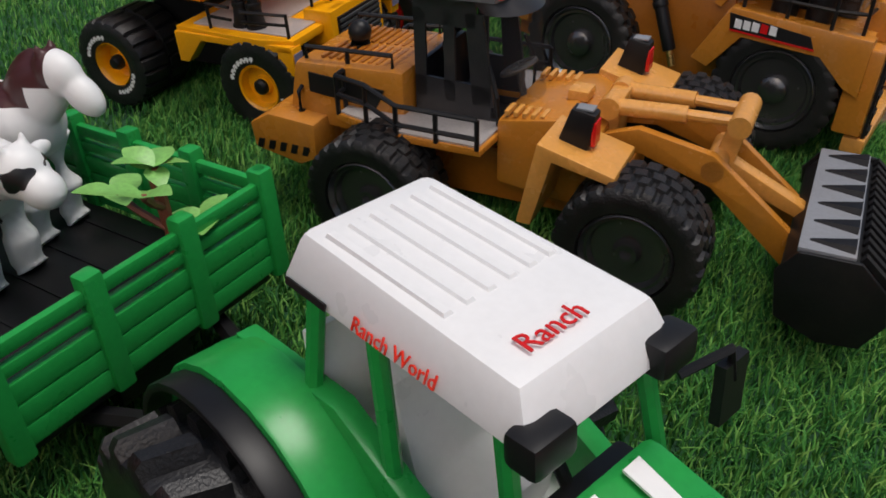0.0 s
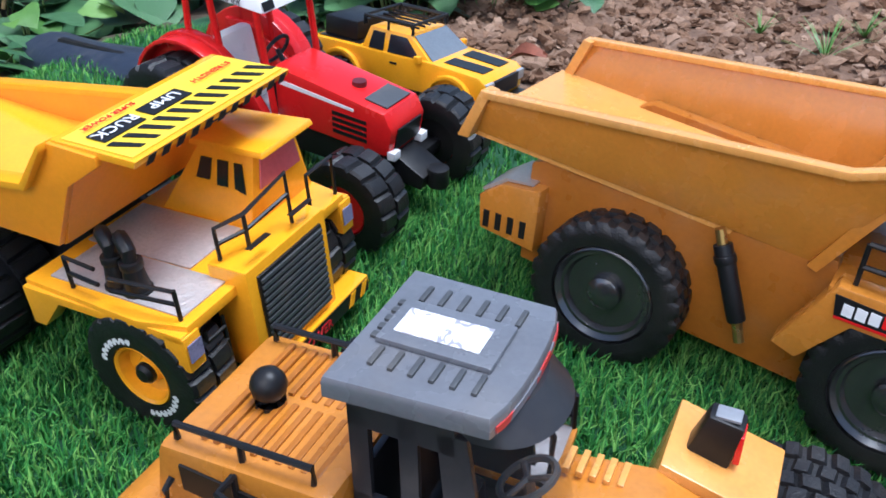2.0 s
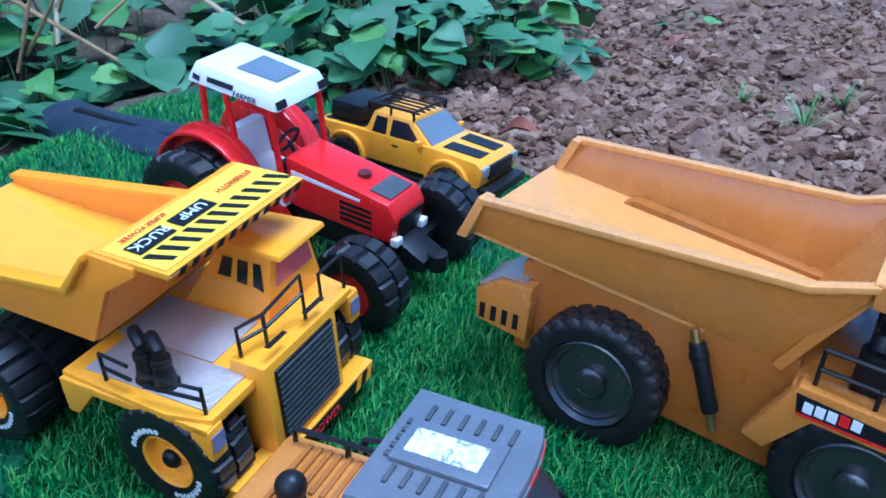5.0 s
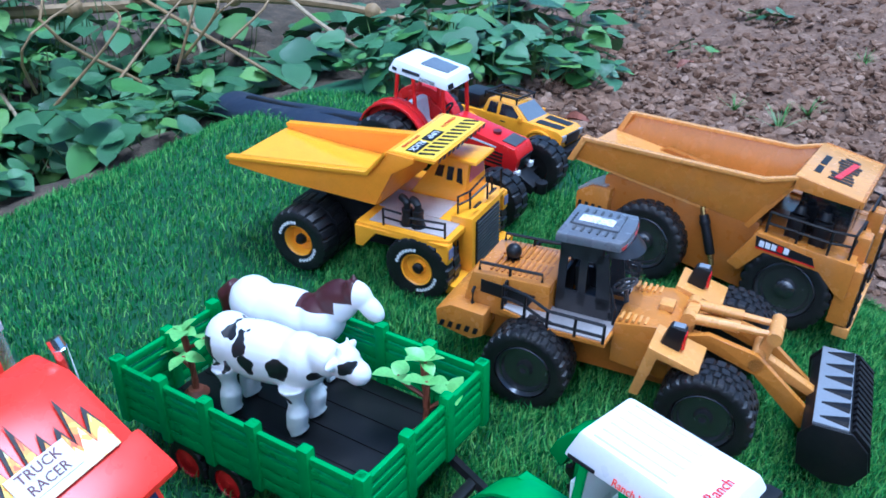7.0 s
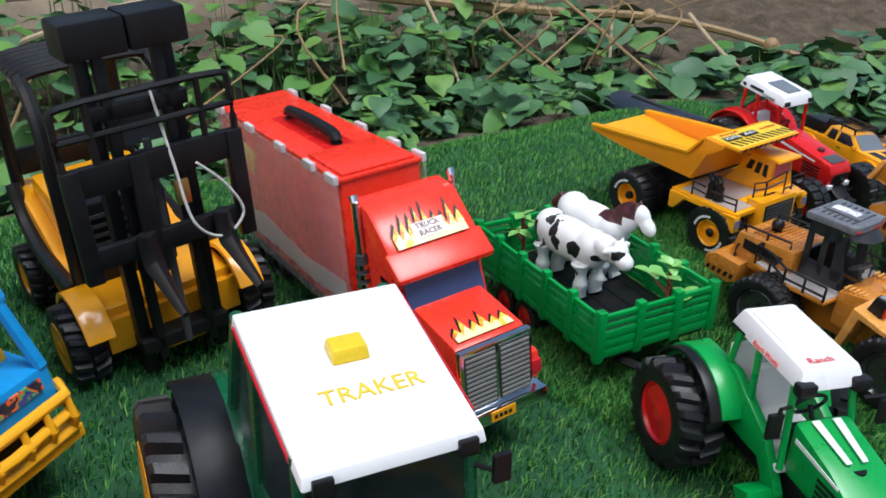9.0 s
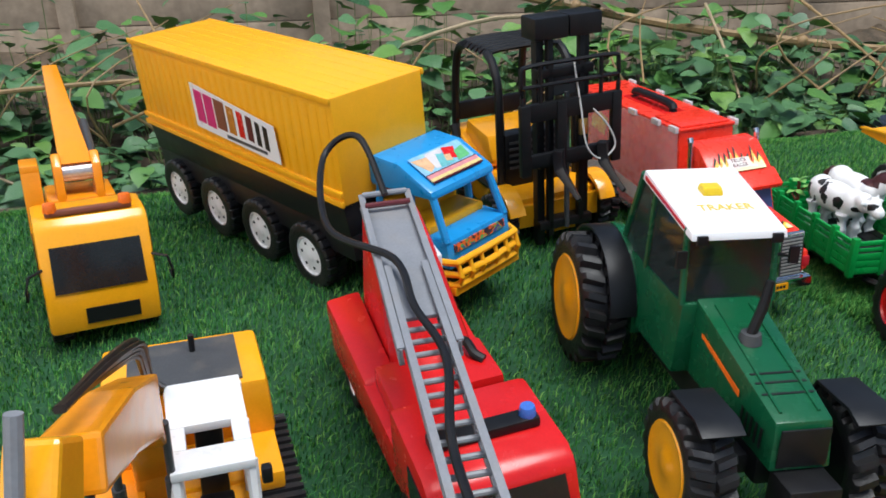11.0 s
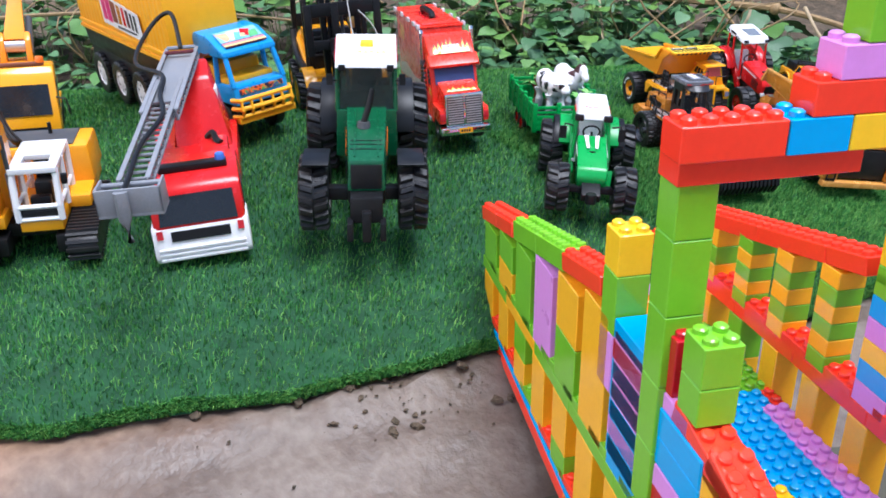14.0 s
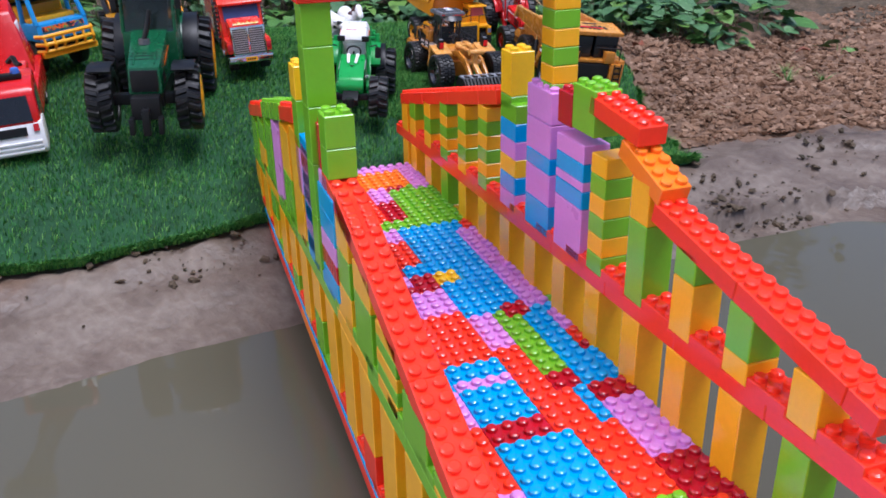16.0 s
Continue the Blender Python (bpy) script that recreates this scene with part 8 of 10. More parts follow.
    for s in (-1, 1):
        bm = bm_new()
        prism(bm, [(0.034 * math.cos(a) + bx - 0.006, 0.038 * math.sin(a) + bz - 0.052) for a in [radians(q) for q in range(-60, 121, 15)]], min(cy + s * 0.0335, cy + s * 0.036), max(cy + s * 0.0335, cy + s * 0.036))
        part("bucket_cheek", bm, "blue_grey", bucket, bevel=0.0005)
    for k in range(3):
        a = radians(55 - 28 * k)
        p = (0.0345 * math.cos(a) + bx - 0.006, 0.0385 * math.sin(a) + bz - 0.052)
        bm = bm_new()
        cyl(bm, (p[0], cy - 0.035, p[1]), (p[0], cy + 0.035, p[1]), 0.0016, 6)
        part("bucket_rib", bm, "blue_grey", bucket)
    for k in range(5):
        y = cy - 0.028 + 0.014 * k
        bm = bm_new()
        hexa(bm, [(bx + 0.004, y - 0.0055, bz - 0.106), (bx + 0.008, y - 0.0055, bz - 0.106), (bx + 0.008, y + 0.0055, bz - 0.106), (bx + 0.004, y + 0.0055, bz - 0.106)], [(bx + 0.012, y - 0.007, bz - 0.078), (bx + 0.019, y - 0.007, bz - 0.078), (bx + 0.019, y + 0.007, bz - 0.078), (bx + 0.012, y + 0.007, bz - 0.078)])
        part("tooth", bm, "blue_grey", bucket)
    return th


# ---- road roller and yellow dumper at the end of the row ----
def road_roller(m):
    th = thing("road_roller", m, "yellow toy road roller with black drum", "toy roller")
    for s in (-1, 1):
        wheel(th, 0.0, s * 0.052, 0.048, 0.030, "yellow", 0.027, 18, "lug", "plate")
        bm = bm_new()
        prism(bm, [(-0.055, 0.060), (0.040, 0.040), (0.052, 0.044), (0.050, 0.090), (0.020, 0.108), (-0.055, 0.108)], min(s * 0.020, s * 0.036), max(s * 0.020, s * 0.036))
        part("side_panel", bm, "yellow", th, bevel=0.003)
        bm = bm_new()
        prism(bm, [(0.175, 0.022), (0.290, 0.022), (0.296, 0.040), (0.290, 0.064), (0.175, 0.060)], min(s * 0.058, s * 0.072), max(s * 0.058, s * 0.072))
        part("drum_frame", bm, "yellow", th, bevel=0.003)
        bm = bm_new()
        prism(bm, [(0.040, 0.040), (0.060, 0.030), (0.180, 0.034), (0.180, 0.056), (0.060, 0.062)], min(s * 0.010, s * 0.020), max(s * 0.010, s * 0.020))
        part("neck", bm, "yellow", th, bevel=0.002)
    bits(th, "drum_beam", [(0.284, 0.302, -0.072, 0.072, 0.022, 0.050), (0.160, 0.180, -0.072, 0.072, 0.030, 0.056)], "yellow", bevel=0.003)
    bm = bm_new()
    lathe(bm, [(-0.056, 0.02), (-0.056, 0.041), (-0.052, 0.044), (0.052, 0.044), (0.056, 0.041), (0.056, 0.02)], seg=36, centre=(0.232, 0, 0.044))
    part("drum", bm, "blue_grey_dark", th, "dark steel roller drum")
    bits(th, "engine_cover", [(-0.080, 0.0, -0.036, 0.036, 0.050, 0.112)], "yellow", bevel=0.006)
    bits(th, "cab", [(0.0, 0.056, -0.034, 0.034, 0.070, 0.158)], "glass_dark", "dark glazed cab", bevel=0.004)
    bits(th, "cab_roof", [(-0.008, 0.064, -0.042, 0.042, 0.158, 0.168)], "yellow", bevel=0.004)
    return th


def yellow_dumper(m):
    th = thing("site_dumper", m, "yellow toy site dumper with rounded hood", "toy dumper")
    for s in (-1, 1):
        wheel(th, -0.045, s * 0.052, 0.030, 0.022, "white", 0.018, 18, "block", "plate")
        wheel(th, 0.080, s * 0.048, 0.030, 0.022, "white", 0.018, 18, "block", "plate")
    bm = bm_new()
    hexa(bm, [(-0.085, -0.062, 0.028), (-0.010, -0.062, 0.022), (-0.010, 0.062, 0.022), (-0.085, 0.062, 0.028)], [(-0.080, -0.056, 0.088), (-0.020, -0.060, 0.066), (-0.020, 0.060, 0.066), (-0.080, 0.056, 0.088)])
    part("hood", bm, "amber", th, bevel=0.004)
    bm = bm_new()
    lathe(bm, [(-0.05, 0.02), (-0.046, 0.034), (0.046, 0.034), (0.05, 0.02)], seg=28, centre=(-0.090, 0, 0.100))
    part("tank", bm, "yellow", th, "rounded yellow tank")
    bits(th, "chassis", [(-0.08, 0.11, -0.036, 0.036, 0.020, 0.036)], "black", bevel=0.002)
    bm = bm_new()
    hexa(bm, [(0.030, -0.048, 0.034), (0.120, -0.044, 0.030), (0.120, 0.044, 0.030), (0.030, 0.048, 0.034)], [(0.026, -0.056, 0.082), (0.112, -0.052, 0.066), (0.112, 0.052, 0.066), (0.026, 0.056, 0.082)])
    part("cab_body", bm, "yellow", th, bevel=0.008)
    bits(th, "roof_box", [(0.022, 0.052, -0.050, 0.050, 0.082, 0.096)], "grey", "grey roof box", bevel=0.004)
    return th


# ---- ground, bank, water ----
def node_mat(name, colours, scale, rough, bump=0.5, distance=0.004, detail=8, wet=None):
    """Earth-like: a ramp over two noises, with relief."""
    m = bpy.data.materials.new(name)
    m.use_nodes = True
    n, l = m.node_tree.nodes, m.node_tree.links
    b = n["Principled BSDF"]
    co = n.new("ShaderNodeTexCoord")
    n1 = n.new("ShaderNodeTexNoise")
    n1.inputs["Scale"].default_value, n1.inputs["Detail"].default_value, n1.inputs["Roughness"].default_value = scale, detail, 0.65
    l.new(co.outputs["Object"], n1.inputs["Vector"])
    n2 = n.new("ShaderNodeTexNoise")
    n2.inputs["Scale"].default_value, n2.inputs["Detail"].default_value = scale * 9, 4
    l.new(co.outputs["Object"], n2.inputs["Vector"])
    mixn = n.new("ShaderNodeMix")
    mixn.inputs["Factor"].default_value = 0.35
    l.new(n1.outputs["Fac"], mixn.inputs["A"])
    l.new(n2.outputs["Fac"], mixn.inputs["B"])
    ramp_node = n.new("ShaderNodeValToRGB")
    el = ramp_node.color_ramp.elements
    el[0].position, el[0].color = 0.34, (*colours[0], 1)
    el[1].position, el[1].color = 0.66, (*colours[-1], 1)
    for i, c in enumerate(colours[1:-1]):
        e = el.new(0.34 + 0.32 * (i + 1) / (len(colours) - 1))
        e.color = (*c, 1)
    l.new(mixn.outputs["Result"], ramp_node.inputs["Fac"])
    l.new(ramp_node.outputs["Color"], b.inputs["Base Color"])
    b.inputs["Roughness"].default_value = rough
    if wet:
        mr = n.new("ShaderNodeMapRange")
        mr.inputs["From Min"].default_value, mr.inputs["From Max"].default_value = 0.4, 0.6
        mr.inputs["To Min"].default_value, mr.inputs["To Max"].default_value = wet, rough
        l.new(n1.outputs["Fac"], mr.inputs["Value"])
        l.new(mr.outputs[0], b.inputs["Roughness"])
    bp = n.new("ShaderNodeBump")
    bp.inputs["Strength"].default_value, bp.inputs["Distance"].default_value = bump, distance
    l.new(mixn.outputs["Result"], bp.inputs["Height"])
    l.new(bp.outputs["Normal"], b.inputs["Normal"])
    return m


def island_mat(name, colours, rough=0.5, trans=0.0, spec=0.4):
    """Colour that differs from piece to piece of a joined mesh."""
    m = bpy.data.materials.new(name)
    m.use_nodes = True
    n, l = m.node_tree.nodes, m.node_tree.links
    b = n["Principled BSDF"]
    g = n.new("ShaderNodeNewGeometry")
    r = n.new("ShaderNodeValToRGB")
    el = r.color_ramp.elements
    el[0].color, el[1].color = (*colours[0], 1), (*colours[-1], 1)
    for i, c in enumerate(colours[1:-1]):
        e = el.new((i + 1) / (len(colours) - 1))
        e.color = (*c, 1)
    l.new(g.outputs["Random Per Island"], r.inputs["Fac"])
    l.new(r.outputs["Color"], b.inputs["Base Color"])
    b.inputs["Roughness"].default_value = rough
    b.inputs["Specular IOR Level"].default_value = spec
    if trans:
        b.inputs["Subsurface Weight"].default_value = trans
        b.inputs["Subsurface Radius"].default_value = (0.002, 0.004, 0.001)
    return m


def rough_grain(m, scale, depth):
    """Fine crumbly relief on a material."""
    n, l = m.node_tree.nodes, m.node_tree.links
    co = n.new("ShaderNodeTexCoord")
    no = n.new("ShaderNodeTexNoise")
    no.inputs["Scale"].default_value, no.inputs["Detail"].default_value = scale, 6
    l.new(co.outputs["Object"], no.inputs["Vector"])
    bp = n.new("ShaderNodeBump")
    bp.inputs["Strength"].default_value, bp.inputs["Distance"].default_value = 0.9, depth
    l.new(no.outputs["Fac"], bp.inputs["Height"])
    l.new(bp.outputs["Normal"], n["Principled BSDF"].inputs["Normal"])


def leaf_mat(name, a, b_, rough=0.42):
    """A leaf: colour by object, paler veins by a wave, a slight sheen."""
    m = bpy.data.materials.new(name)
    m.use_nodes = True
    n, l = m.node_tree.nodes, m.node_tree.links
    b = n["Principled BSDF"]
    oi = n.new("ShaderNodeObjectInfo")
    mixc = n.new("ShaderNodeMix")
    mixc.data_type = "RGBA"
    mixc.inputs["A"].default_value, mixc.inputs["B"].default_value = (*a, 1), (*b_, 1)
    l.new(oi.outputs["Random"], mixc.inputs["Factor"])
    co = n.new("ShaderNodeTexCoord")
    wv = n.new("ShaderNodeTexWave")
    wv.inputs["Scale"].default_value, wv.inputs["Distortion"].default_value = 60, 2.5
    l.new(co.outputs["Object"], wv.inputs["Vector"])
    no = n.new("ShaderNodeTexNoise")
    no.inputs["Scale"].default_value = 50
    l.new(co.outputs["Object"], no.inputs["Vector"])
    hs = n.new("ShaderNodeHueSaturation")
    mr = n.new("ShaderNodeMapRange")
    mr.inputs["To Min"].default_value, mr.inputs["To Max"].default_value = 0.7, 1.35
    l.new(no.outputs["Fac"], mr.inputs["Value"])
    l.new(mr.outputs[0], hs.inputs["Value"])
    l.new(mixc.outputs["Result"], hs.inputs["Color"])
    l.new(hs.outputs["Color"], b.inputs["Base Color"])
    bp = n.new("ShaderNodeBump")
    bp.inputs["Strength"].default_value, bp.inputs["Distance"].default_value = 0.3, 0.001
    l.new(wv.outputs["Fac"], bp.inputs["Height"])
    l.new(bp.outputs["Normal"], b.inputs["Normal"])
    b.inputs["Roughness"].default_value = rough
    return m


M["soil"] = node_mat("ploughed_soil", [(0.075, 0.040, 0.023), (0.160, 0.092, 0.055), (0.26, 0.165, 0.105)], 14, 0.9, 0.9, 0.012)
M["mud"] = node_mat("wet_mud", [(0.112, 0.058, 0.033), (0.185, 0.106, 0.064), (0.280, 0.174, 0.110)], 7, 0.62, 0.8, 0.010, wet=0.42)
def two_earths(m, other, height, spread):
    """Blends a second earth colour in below a height, along an uneven line."""
    n, l = m.node_tree.nodes, m.node_tree.links
    b = n["Principled BSDF"]
    old = b.inputs["Base Color"].links[0].from_socket
    co = n.new("ShaderNodeTexCoord")
    sep = n.new("ShaderNodeSeparateXYZ")
    l.new(co.outputs["Object"], sep.inputs[0])
    no = n.new("ShaderNodeTexNoise")
    no.inputs["Scale"].default_value, no.inputs["Detail"].default_value = 4.5, 7
    l.new(co.outputs["Object"], no.inputs["Vector"])
    ad = n.new("ShaderNodeMath")
    ad.operation = "MULTIPLY_ADD"
    l.new(no.outputs["Fac"], ad.inputs[0])
    ad.inputs[1].default_value = 0.16
    l.new(sep.outputs[2], ad.inputs[2])
    along = n.new("ShaderNodeMath")
    along.operation = "MULTIPLY_ADD"
    l.new(sep.outputs[1], along.inputs[0])
    along.inputs[1].default_value = -0.14
    l.new(ad.outputs[0], along.inputs[2])
    mr = n.new("ShaderNodeMapRange")
    mr.inputs["From Min"].default_value, mr.inputs["From Max"].default_value = height - spread, height + spread
    l.new(along.outputs[0], mr.inputs["Value"])
    mx = n.new("ShaderNodeMix")
    mx.data_type = "RGBA"
    l.new(mr.outputs[0], mx.inputs["Factor"])
    gain = n.new("ShaderNodeMix")
    gain.data_type, gain.blend_type = "RGBA", "MULTIPLY"
    gain.inputs["Factor"].default_value = 1.0
    l.new(old, gain.inputs["A"])
    gain.inputs["B"].default_value = (*other, 1)
    l.new(gain.outputs["Result"], mx.inputs["A"])
    l.new(old, mx.inputs["B"])
    l.new(mx.outputs["Result"], b.inputs["Base Color"])


M["litter"] = node_mat("leaf_litter", [(0.025, 0.022, 0.012), (0.07, 0.05, 0.03), (0.14, 0.10, 0.065)], 16, 0.95, 0.8, 0.01)
two_earths(M["mud"], (0.72, 0.94, 1.20), 0.045, 0.03)
M["turf_base"] = node_mat("turf_backing", [(0.006, 0.040, 0.014), (0.011, 0.066, 0.022), (0.018, 0.092, 0.030)], 30, 0.9, 0.4, 0.004)
M["blade"] = island_mat("turf_blade", [(0.013, 0.078, 0.020), (0.044, 0.195, 0.042), (0.092, 0.300, 0.056), (0.23, 0.45, 0.10)], 0.55, spec=0.12)
M["clod"] = island_mat("soil_clod", [(0.110, 0.060, 0.035), (0.175, 0.100, 0.060), (0.24, 0.145, 0.092), (0.33, 0.220, 0.150)], 0.95, spec=0.15)
rough_grain(M["clod"], 260, 0.003)


def lumps(x, y):
    return 0.020 * noise.noise(Vector((x * 7, y * 7, 0))) + 0.012 * noise.noise(Vector((x * 19, y * 19, 3))) + 0.006 * noise.noise(Vector((x * 45, y * 45, 5)))


def on_mat(x, y):
    wob = 0.008 * math.sin(23 * x + 11 * y) + 0.006 * math.sin(41 * (x - y))
    return shore_distance(x, y) > 0.215 + 0.045 * max(0.0, min(1.0, (y - 0.1) / 0.4)) + 0.03 * max(0.0, min(1.0, (-0.45 - y) / 0.4)) + wob and edge_right(x, y) < wob and edge_back(x, y) < wob


ground_sheet = sheet("ground", -2.6, 2.0, -2.2, 3.6, 0.02, lambda x, y: True, 0.0, ["mud", "soil", "litter"],
                     rough=lambda x, y: -0.012 if on_mat(x, y) else (lumps(x, y) * min(1, max(0, (edge_right(x, y) - 0.02) * 6)) * (1 if shore_distance(x, y) > 0.36 else 0.1) + (lumps(x, y) * 0.6 if edge_back(x, y) > 0.02 else 0) + 0.0035 * noise.noise(Vector((x * 12, y * 12, 9))) + 0.0045 * noise.noise(Vector((x * 4.5, y * 4.5, 8))) * min(1.0, max(0.0, (0.20 - shore_distance(x, y)) * 10)) + 0.0015 * noise.noise(Vector((x * 40, y * 40, 2))) - 0.004))
tagged(ground_sheet, "bare earth ground, wet mud bank and ploughed soil", "ground", kind="structure")
for poly in ground_sheet.data.polygons:
    c = poly.center
    r, b = edge_right(c.x, c.y), edge_back(c.x, c.y)
    d = shore_distance(c.x, c.y)
    k = 0.05 * noise.noise(Vector((c.x * 6, c.y * 6, 1)))
    if b > -0.35 + k and c.y > 1.1:
        poly.material_index = 2
    elif b > 0 and c.x < -0.2:
        poly.material_index = 2
    elif r > -0.02 and d > 0.37 + k:
        poly.material_index = 1
bm = bm_new()
R = 60.0
outer = [(-R, -R), (R, -R), (R, R), (-R, R)]
inner = [(-6.0, -6.0), (7.0, -6.0), (7.0, 6.0), (-6.0, 6.0)]
ov = [bm.verts.new((x, y, -0.12)) for x, y in outer]
iv = [bm.verts.new((x, y, -0.10)) for x, y in inner]
for i in range(4):
    j = (i + 1) % 4
    bm.faces.new((ov[i], ov[j], iv[j], iv[i]))
tagged(new("field", mesh_of("field", bm, "litter")), "open ground reaching to the horizon", "ground", kind="structure")

outer_ground = sheet("ground", -6.0, 7.0, -6.0, 6.0, 0.25, lambda x, y: not (-2.55 < x < 1.95 and -2.15 < y < 3.55), -0.004, "litter", rough=lambda x, y: 0.02 * noise.noise(Vector((x * 2, y * 2, 7))))
tagged(outer_ground, "rough bare earth round the pond", "ground", kind="structure")
turf = sheet("turf_mat", -2.2, 0.75, -2.0, 1.5, 0.0125, on_mat, -0.001, "turf_base", rough=lambda x, y: 0.004 * noise.noise(Vector((x * 6, y * 6, 4))))
tagged(turf, "artificial grass mat backing, lying over the earth", "grass mat", kind="structure")

# water sheet inside the pond
M["water"] = bpy.data.materials.new("murky_water")
M["water"].use_nodes = True
wn, wl = M["water"].node_tree.nodes, M["water"].node_tree.links
wb = wn["Principled BSDF"]
wb.inputs["Base Color"].default_value = (0.098, 0.090, 0.062, 1)
wb.inputs["Roughness"].default_value = 0.02
wb.inputs["IOR"].default_value = 1.4
wno = wn.new("ShaderNodeTexNoise")
wno.inputs["Scale"].default_value, wno.inputs["Detail"].default_value = 9, 3
wco = wn.new("ShaderNodeTexCoord")
wl.new(wco.outputs["Object"], wno.inputs["Vector"])
wbp = wn.new("ShaderNodeBump")
wbp.inputs["Strength"].default_value, wbp.inputs["Distance"].default_value = 0.10, 0.008
wl.new(wno.outputs["Fac"], wbp.inputs["Height"])
wl.new(wbp.outputs["Normal"], wb.inputs["Normal"])
bm = bm_new()
pts = [(x - 0.04, y + 0.02) for x, y in SHORE]
top_pts = [bm.verts.new((x, y, WATER)) for x, y in pts]
far_pts = [bm.verts.new((x + 3.5, y - 1.87, WATER)) for x, y in pts]
for a, b, c, d in zip(top_pts, top_pts[1:], far_pts[1:], far_pts):
    bm.faces.new((a, d, c, b))
tagged(new("water", mesh_of("water", bm, M["water"], smooth=False)), "still murky brown pond water", "water", kind="structure")


# ---- turf blades ----
def turf_blades(count, area, length, width, seed, fringe=False):
    rng = np.random.default_rng(seed)
    x0, x1, y0, y1 = area
    xs, ys = rng.uniform(x0, x1, count), rng.uniform(y0, y1, count)
    # height by interpolation on a coarse table
    st = 0.01
    gx, gy = np.arange(x0, x1 + st * 2, st), np.arange(y0, y1 + st * 2, st)
    tab = np.array([[ground(a, b) + 0.004 * noise.noise(Vector((a * 6, b * 6, 4))) for b in gy] for a in gx])
    inside = np.array([[on_mat(a, b) for b in gy] for a in gx])
    i, j = ((xs - x0) / st).astype(int), ((ys - y0) / st).astype(int)
    fx, fy = (xs - x0) / st - i, (ys - y0) / st - j
    z = tab[i, j] * (1 - fx) * (1 - fy) + tab[i + 1, j] * fx * (1 - fy) + tab[i, j + 1] * (1 - fx) * fy + tab[i + 1, j + 1] * fx * fy
    corners = inside[i, j].astype(int) + inside[i + 1, j] + inside[i, j + 1] + inside[i + 1, j + 1]
    lim = corners == 4
    for q in np.nonzero((corners > 0) & (corners < 4))[0]:
        lim[q] = on_mat(xs[q], ys[q])
    xs, ys, z = xs[lim], ys[lim], z[lim]
    if fringe:
        # the front edge of the mat, seen along the line down to the water
        us, vs = np.linspace(-1.45, 0.95, 500), []
        for u in us:
            v = 1.0
            while v > -1.6 and not on_mat(0.471 * u + 0.882 * v, 0.882 * u - 0.471 * v):
                v -= 0.004
            vs.append(v)
        uu = rng.uniform(-1.45, 0.95, count)
        vv = np.interp(uu, us, vs) - rng.uniform(-0.002, 0.012, count)
        keep = vv > -1.4
        xs, ys = (0.471 * uu + 0.882 * vv)[keep], (0.882 * uu - 0.471 * vv)[keep]
        z = np.array([ground(p, q) for p, q in zip(xs, ys)])
    n = len(xs)
    a = rng.uniform(0, 2 * np.pi, n)
    lean_dir = rng.normal(0.6, 1.3, n)
    lean = rng.uniform(0.2, 1.0, n)
    if fringe:
        lean_dir = rng.normal(-0.49, 0.6, n)
        lean = rng.uniform(0.55, 1.0, n)
    ln = length * rng.uniform(0.6, 1.25, n)
    w = width * rng.uniform(0.7, 1.2, n)
    dx, dy = np.cos(a) * w, np.sin(a) * w
    tipx, tipy = xs + np.cos(lean_dir) * ln * lean, ys + np.sin(lean_dir) * ln * lean
    midx, midy = xs + np.cos(lean_dir) * ln * lean * 0.3, ys + np.sin(lean_dir) * ln * lean * 0.3
    up = ln * np.sqrt(np.maximum(0.1, 1 - lean ** 2 * 0.8))
    v = np.empty((n, 5, 3))
    v[:, 0] = np.c_[xs - dx, ys - dy, z - 0.002]
    v[:, 1] = np.c_[xs + dx, ys + dy, z - 0.002]
    v[:, 2] = np.c_[midx + dx * 0.8, midy + dy * 0.8, z + up * 0.6]
    v[:, 3] = np.c_[midx - dx * 0.8, midy - dy * 0.8, z + up * 0.6]
    v[:, 4] = np.c_[tipx, tipy, z + up * 0.9]
    base = np.arange(n)[:, None] * 5
    me = bpy.data.meshes.new("turf_blades")
    me.vertices.add(n * 5)
    me.vertices.foreach_set("co", v.ravel())
    loops = np.concatenate([base + np.array([0, 1, 2, 3]), base + np.array([3, 2, 4])], axis=1).ravel()
    me.loops.add(len(loops))
    me.loops.foreach_set("vertex_index", loops.astype(np.int32))
    me.polygons.add(n * 2)
    starts = (np.arange(n)[:, None] * 7 + np.array([0, 4])).ravel()
    me.polygons.foreach_set("loop_start", starts.astype(np.int32))
    me.update(calc_edges=True)
    me.validate()
    me.materials.append(M["blade"])
    ob = new("turf_blades", me)
    return tagged(ob, "short curled blades of green artificial grass", "grass", kind="stuff")


turf_blades(390000, (-1.5, 0.62, -1.25, 1.3), 0.0105, 0.00065, 3)
turf_blades(26000, (0.0, 0.05, 0.3, 0.35), 0.017, 0.0008, 7, True)
turf_blades(95000, (-0.25, 0.45, 0.2, 0.85), 0.0135, 0.0006, 4)


